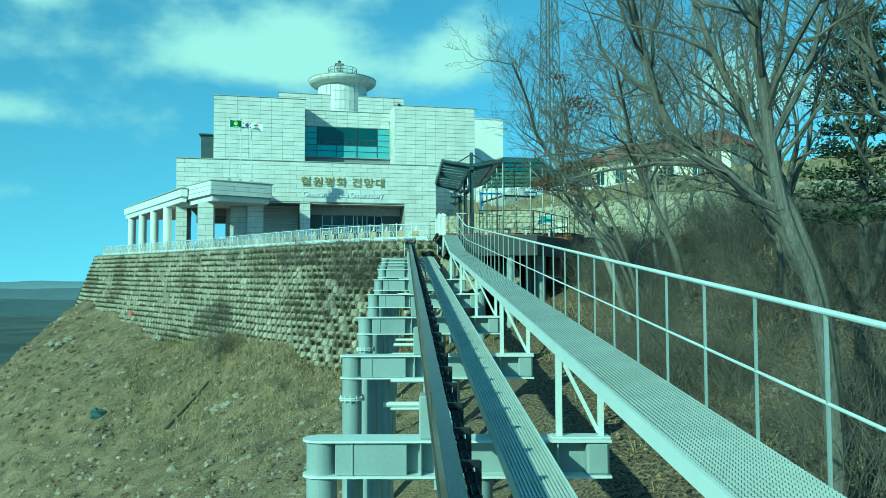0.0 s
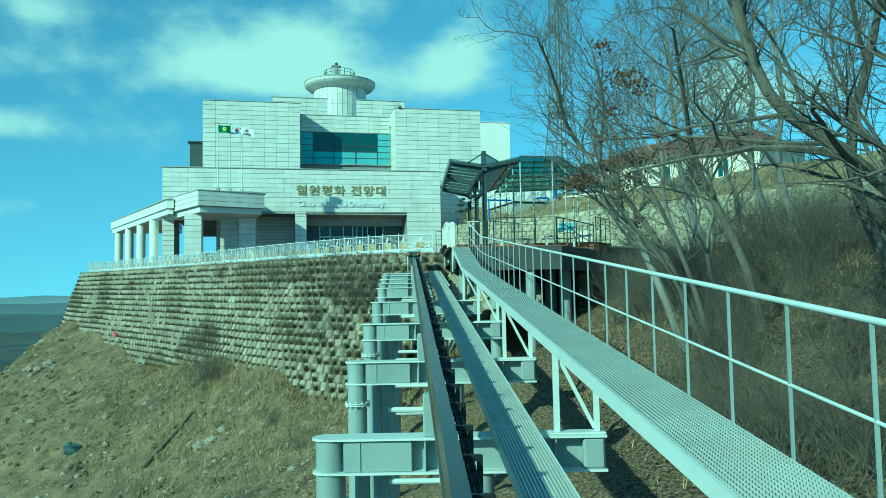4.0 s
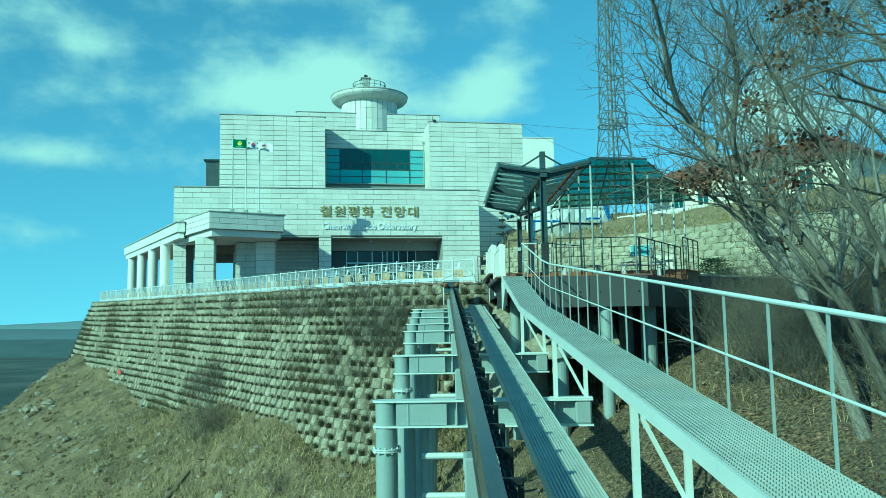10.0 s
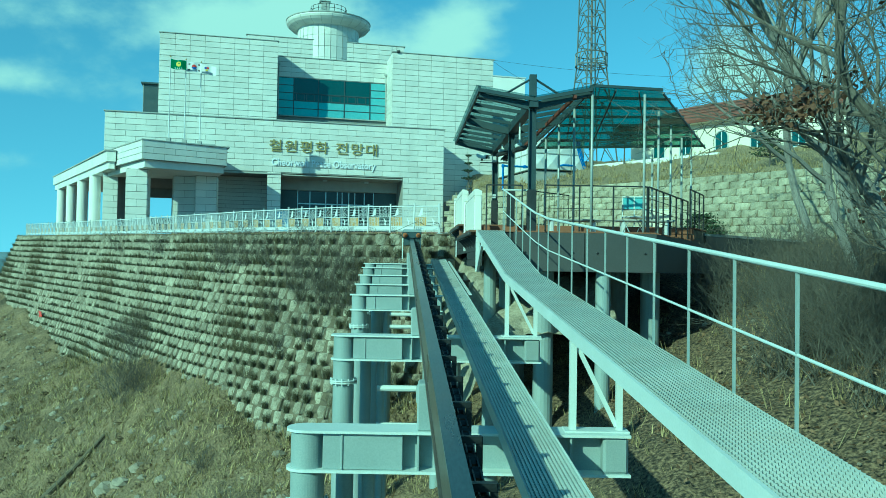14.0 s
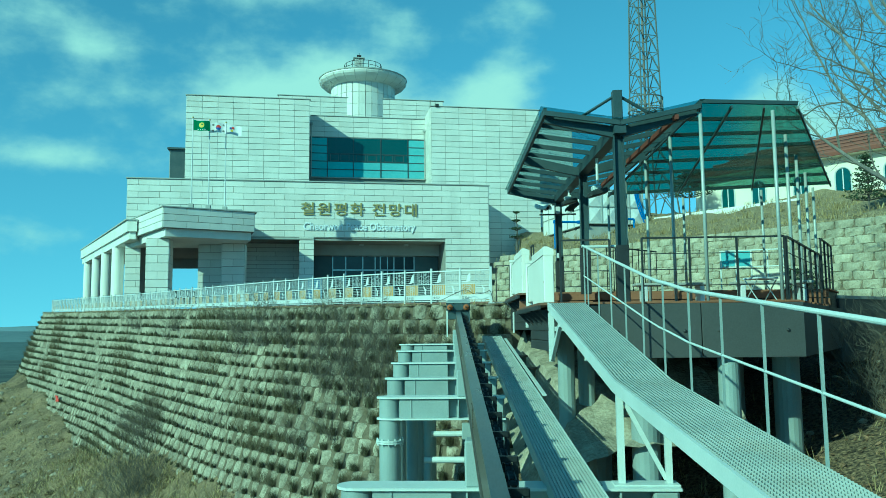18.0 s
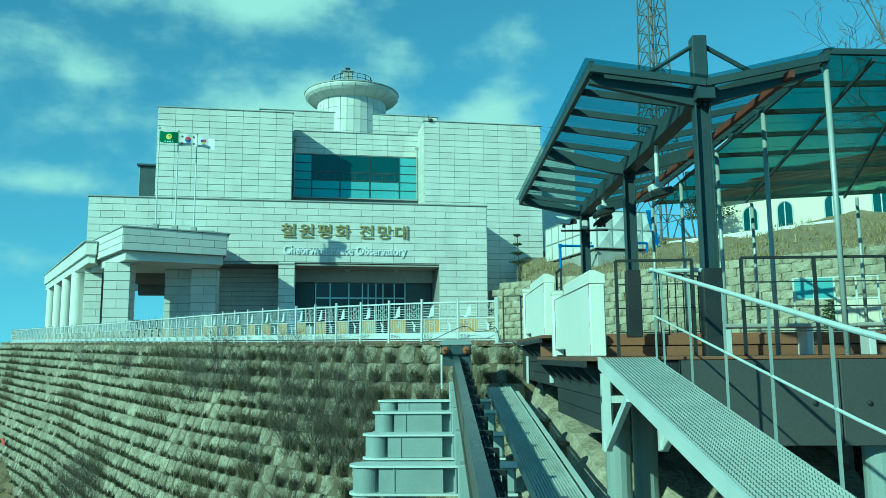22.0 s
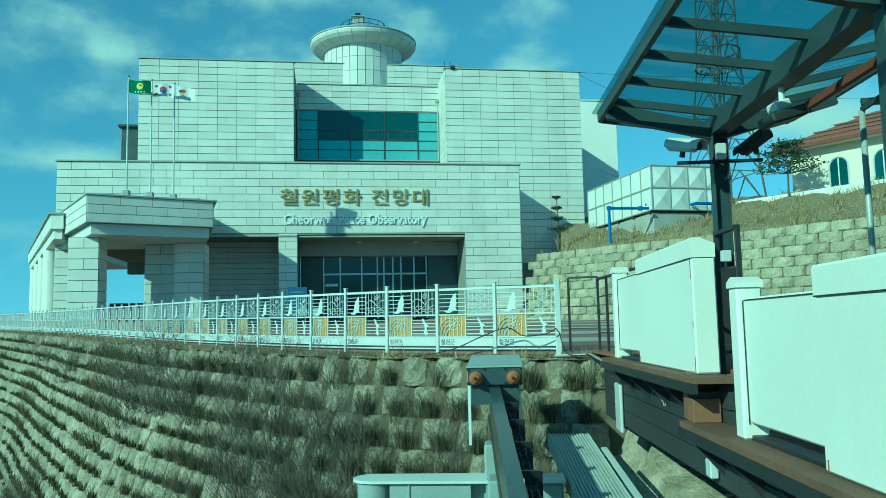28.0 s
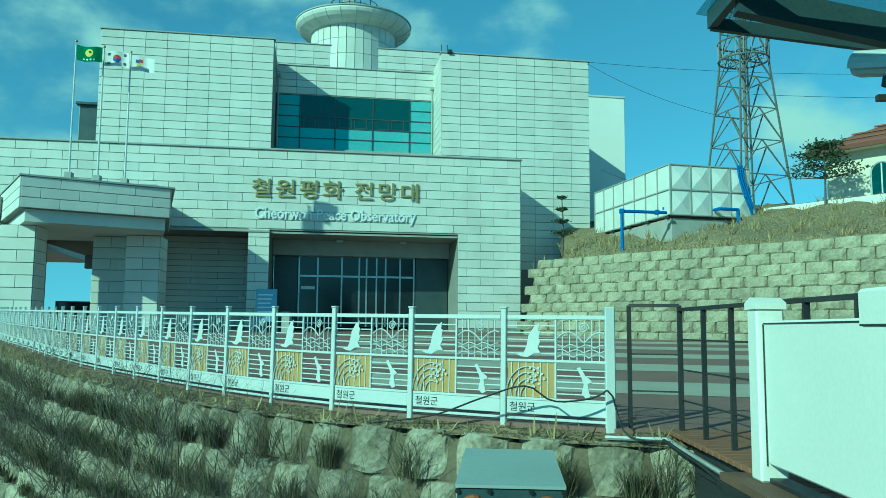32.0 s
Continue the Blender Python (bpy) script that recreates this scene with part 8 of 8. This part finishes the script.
def build_stones():
    rnd = random.Random(9)
    s = Shape()
    for k in range(13000):
        x, y = rnd.uniform(-44, -2), rnd.uniform(22, 92)
        w = side_of(WALL_FINE, x, y)
        if w > -2.8:
            continue
        if rnd.random() > 0.45 + 1.1 * noise.noise(Vector((x * 0.2, y * 0.2, 21))):
            continue
        b = rock(rnd, 0.035 + 0.21 * rnd.random() ** 3.2)
        z = ground_z(x, y)
        s.add([(px + x, py + y, pz + z + 0.01) for px, py, pz in b.v], b.f)
    for k in range(500):
        x, y = rnd.uniform(3.8, 13), rnd.uniform(5, 44)
        b = rock(rnd, rnd.uniform(0.03, 0.09))
        z = ground_z(x, y)
        s.add([(px + x, py + y, pz + z + 0.01) for px, py, pz in b.v], b.f)
    clods = Shape()
    for k in range(5000):
        x, y = rnd.uniform(-44, -2), rnd.uniform(22, 92)
        if side_of(WALL_FINE, x, y) > -2.8:
            continue
        b = rock(rnd, 0.07 + 0.30 * rnd.random() ** 3)
        z = ground_z(x, y)
        clods.add([(px + x, py + y, pz + z - 0.01) for px, py, pz in b.v], b.f)
    sticks = Shape()
    for k in range(2600):
        x, y = rnd.uniform(-40, -2), rnd.uniform(24, 84)
        if side_of(WALL_FINE, x, y) > -2.6:
            continue
        a, l = rnd.uniform(0, 6.28), rnd.uniform(0.15, 0.7)
        p = Vector((x, y, ground_z(x, y) + 0.04))
        x2, y2 = x + l * math.cos(a), y + l * math.sin(a)
        q = Vector((x2, y2, ground_z(x2, y2) + rnd.uniform(0.02, 0.22)))
        sticks.tube(p, q, rnd.uniform(0.008, 0.022), 0.006, 4, cap=False)
    tagged(part("brushwood", sticks, M_DRYSTICK), "dead grey sticks and stalks littering the slope", "sticks", kind="stuff")
    litter = Shape()
    for k in range(9000):
        x, y = rnd.uniform(3.2, 13), rnd.uniform(4, 40)
        c = Vector((x, y, ground_z(x, y) + rnd.uniform(0.01, 0.07)))
        a = Vector((rnd.gauss(0, 1), rnd.gauss(0, 1), rnd.gauss(0, 0.5))).normalized() * rnd.uniform(0.04, 0.075)
        b = a.cross(Vector((rnd.gauss(0, 0.5), rnd.gauss(0, 0.5), 1))).normalized() * a.length * 0.6
        litter.add([c - a, c + b, c + a, c - b + Vector((0, 0, 0.03))], [(0, 1, 2, 3)])
    tagged(part("leaf_litter", litter, M_LITTER), "fallen brown leaves under the trees", "leaves", kind="stuff")
    tagged(part("soil_clods", clods, M_GROUND), "crumbled brown soil clods on the slope", "soil", kind="stuff")
    tagged(part("rubble", s, M_STONE), "small pale stones scattered over the slope", "stones", kind="stuff")
    for x, y, r in ((-14.4, 48.8, 0.55), (-13.7, 48.6, 0.45), (-13.1, 48.9, 0.38), (-15.1, 48.2, 0.30), (-37.5, 74.0, 0.6), (-36.6, 73.4, 0.5), (-35.8, 73.9, 0.55), (-36.9, 72.8, 0.4), (-35.0, 73.2, 0.42),
                    (-17.5, 43.0, 0.35), (-22.5, 49.5, 0.3), (-28.5, 58.0, 0.35), (-24.0, 58.5, 0.3), (-31.5, 63.0, 0.4), (-14.8, 42.0, 0.4), (-12.2, 40.0, 0.35), (-39.0, 78.0, 0.4), (-40.2, 81.0, 0.45), (-30.0, 66.0, 0.3)):
        tagged(part("boulder", rock(rnd, r), M_STONE, at=pose(x, y, ground_z(x, y) + r * 0.12, 0, 0, x * 40)), "pale broken boulder on the slope", "rock", "boulders on the slope")
    # tarpaulin heap and a dark fallen log
    t = thing("tarpaulin", "crumpled blue-green tarpaulin over a stone", "tarpaulin", pose(-25.0, 55.9, ground_z(-25.0, 55.9)))
    part("sheet", rock(rnd, 0.75), M_TARP, t)
    p = [Vector((-18.2, 50.2, 0)), Vector((-17.8, 50.9, 0)), Vector((-17.3, 52.0, 0)), Vector((-16.3, 53.0, 0))]
    for q in p:
        q.z = ground_z(q.x, q.y) + 0.15
    lg = thing("fallen_log", "dark rotting log lying on the slope", "log")
    part("stem", Shape().tube(p[0], p[1], 0.16, 0.15, 8).tube(p[1], p[2], 0.15, 0.12, 8).tube(p[2], p[3], 0.12, 0.07, 8), M_WALLCORE, lg)


build_stones()


def build_small_things():
    # notice board and litter box before the entrance
    x, y = -13.4, 76.6
    z = plaza_z(x, y)
    t = thing("notice_board", "pale blue notice board on two legs near the entrance", "board", pose(x, y, z, 0, 0, 10))
    part("panel", Shape().bevel_box((-0.5, -0.03, 0.5), (0.5, 0.03, 2.05), 0.01), M_SIGN, t)
    for dx in (-0.42, 0.42):
        part("leg", Shape().tube((dx, 0, 0), (dx, 0, 0.499), 0.03, n=8), M_STEELFR, t)
    for k in range(6):
        part("text_bar", Shape().box((-0.4, -0.036, 1.75 - 0.2 * k), (0.3 - 0.05 * (k % 3), -0.031, 1.81 - 0.2 * k)), M_WHITEL, t)
    t = thing("litter_bin", "grey metal litter bin near the entrance", "bin", pose(x + 0.9, y + 0.4, z))
    part("body", Shape().bevel_box((-0.2, -0.2, 0), (0.2, 0.2, 0.9), 0.02), M_COPE, t)
    part("lid", Shape().bevel_box((-0.23, -0.23, 0.901), (0.23, 0.23, 1.0), 0.02), M_LAMP, t)
    # overhead wires
    for k, (a, b, sag) in enumerate((((3.0, 86.8, 17.4), (40.0, 80.0, 15.5), 1.2), ((3.0, 86.8, 17.3), (11.2, 82.7, 12.5), 0.5), ((11.5, 82.7, 14.0), (48.0, 74.0, 13.0), 1.0), ((5.2, 98.0, 13.0), (11.2, 82.7, 8.5), 0.6))):
        a, b = Vector(a), Vector(b)
        pts = [a.lerp(b, i / 14) - Vector((0, 0, sag * 4 * (i / 14) * (1 - i / 14))) for i in range(15)]
        w = thing("overhead_wire", "thin black overhead wire", "wire", group="overhead wires")
        part("strand", Shape().pipe(pts, 0.012, 5), M_CABLE, w)
    # cables lying over the fence foot and down the platform skirt
    w = thing("loose_cable", "black and grey cables draped from the fence along the platform edge", "cable")
    part("black_strand", Shape().pipe(smooth_line([(-3.6, 47.75, 0.10), (-2.9, 47.45, 0.22), (-2.4, 47.15, 0.42), (-2.0, 46.98, 0.55), (-1.75, 46.95, 0.42), (-1.4, 46.95, 0.45), (-1.25, 46.93, 0.52), (-1.18, 46.9, 0.30), (-1.1, 46.75, 0.14), (-0.75, 46.6, 0.12)], 0.08), 0.009, 6), M_CABLE, w)
    part("grey_strand", Shape().pipe([(-1.3, 46.85, 0.12), (-0.8, 46.7, 0.13), (-0.68, 46.3, 0.06), (-0.60, 45.6, 0.02), (-0.58, 45.0, -0.02), (-0.52, 44.4, -0.03)], 0.02, 6), M_CONDUIT, w)
    part("black_strand", Shape().pipe([(-0.85, 46.6, 0.14), (-0.70, 46.0, 0.04), (-0.63, 45.2, -0.04), (-0.56, 44.4, -0.06)], 0.014, 6), M_CABLE, w)
    # parked car behind the porch
    c = thing("parked_car", "dark parked car beyond the porch", "car", pose(-23.6, 79.0, plaza_z(-23.6, 79.0), 0, 0, 20))
    part("body", Shape().bevel_box((-2.1, -0.85, 0.3), (2.1, 0.85, 0.92), 0.12), M_INK, c)
    part("cabin", Shape().prism([(-1.35, -0.72), (1.0, -0.72), (1.0, 0.72), (-1.35, 0.72)], 0.92, lambda x, y: 1.45 if -1.0 < x < 0.6 else 1.42), M_INK, c)
    part("side_glass", Shape().box((-1.2, -0.735, 1.0), (0.85, -0.722, 1.36)), M_DOORGLASS, c)
    for dx in (-1.3, 1.3):
        for dy in (-0.88, 0.72):
            wl = part("wheel", Shape().tube((dx, dy, 0.33), (dx, dy + 0.18, 0.33), 0.33, n=18), M_CABLE, c)
            part("rim", Shape().tube((dx, dy - 0.006, 0.33), (dx, dy + 0.186, 0.33), 0.2, n=12), M_STEELFR, wl)

    # a scrap of red cloth caught on the wall's far end
    s = Shape()
    for j in range(4):
        for i in range(5):
            s.v.append((0.15 * i - 0.3, 0.06 * math.sin(1.9 * i + j), 0.13 * j + 0.04 * math.sin(2.3 * i)))
    s.f = [(5 * j + i, 5 * j + i + 1, 5 * j + i + 6, 5 * j + i + 5) for j in range(3) for i in range(4)]
    t = thing("cloth", "crumpled scrap of red cloth caught on the block wall", "cloth", pose(-30.05, 73.75, -5.15, 0, 0, -48))
    part("sheet", s, M_RED, t).modifiers.new("thickness", "SOLIDIFY").thickness = 0.02


build_small_things()
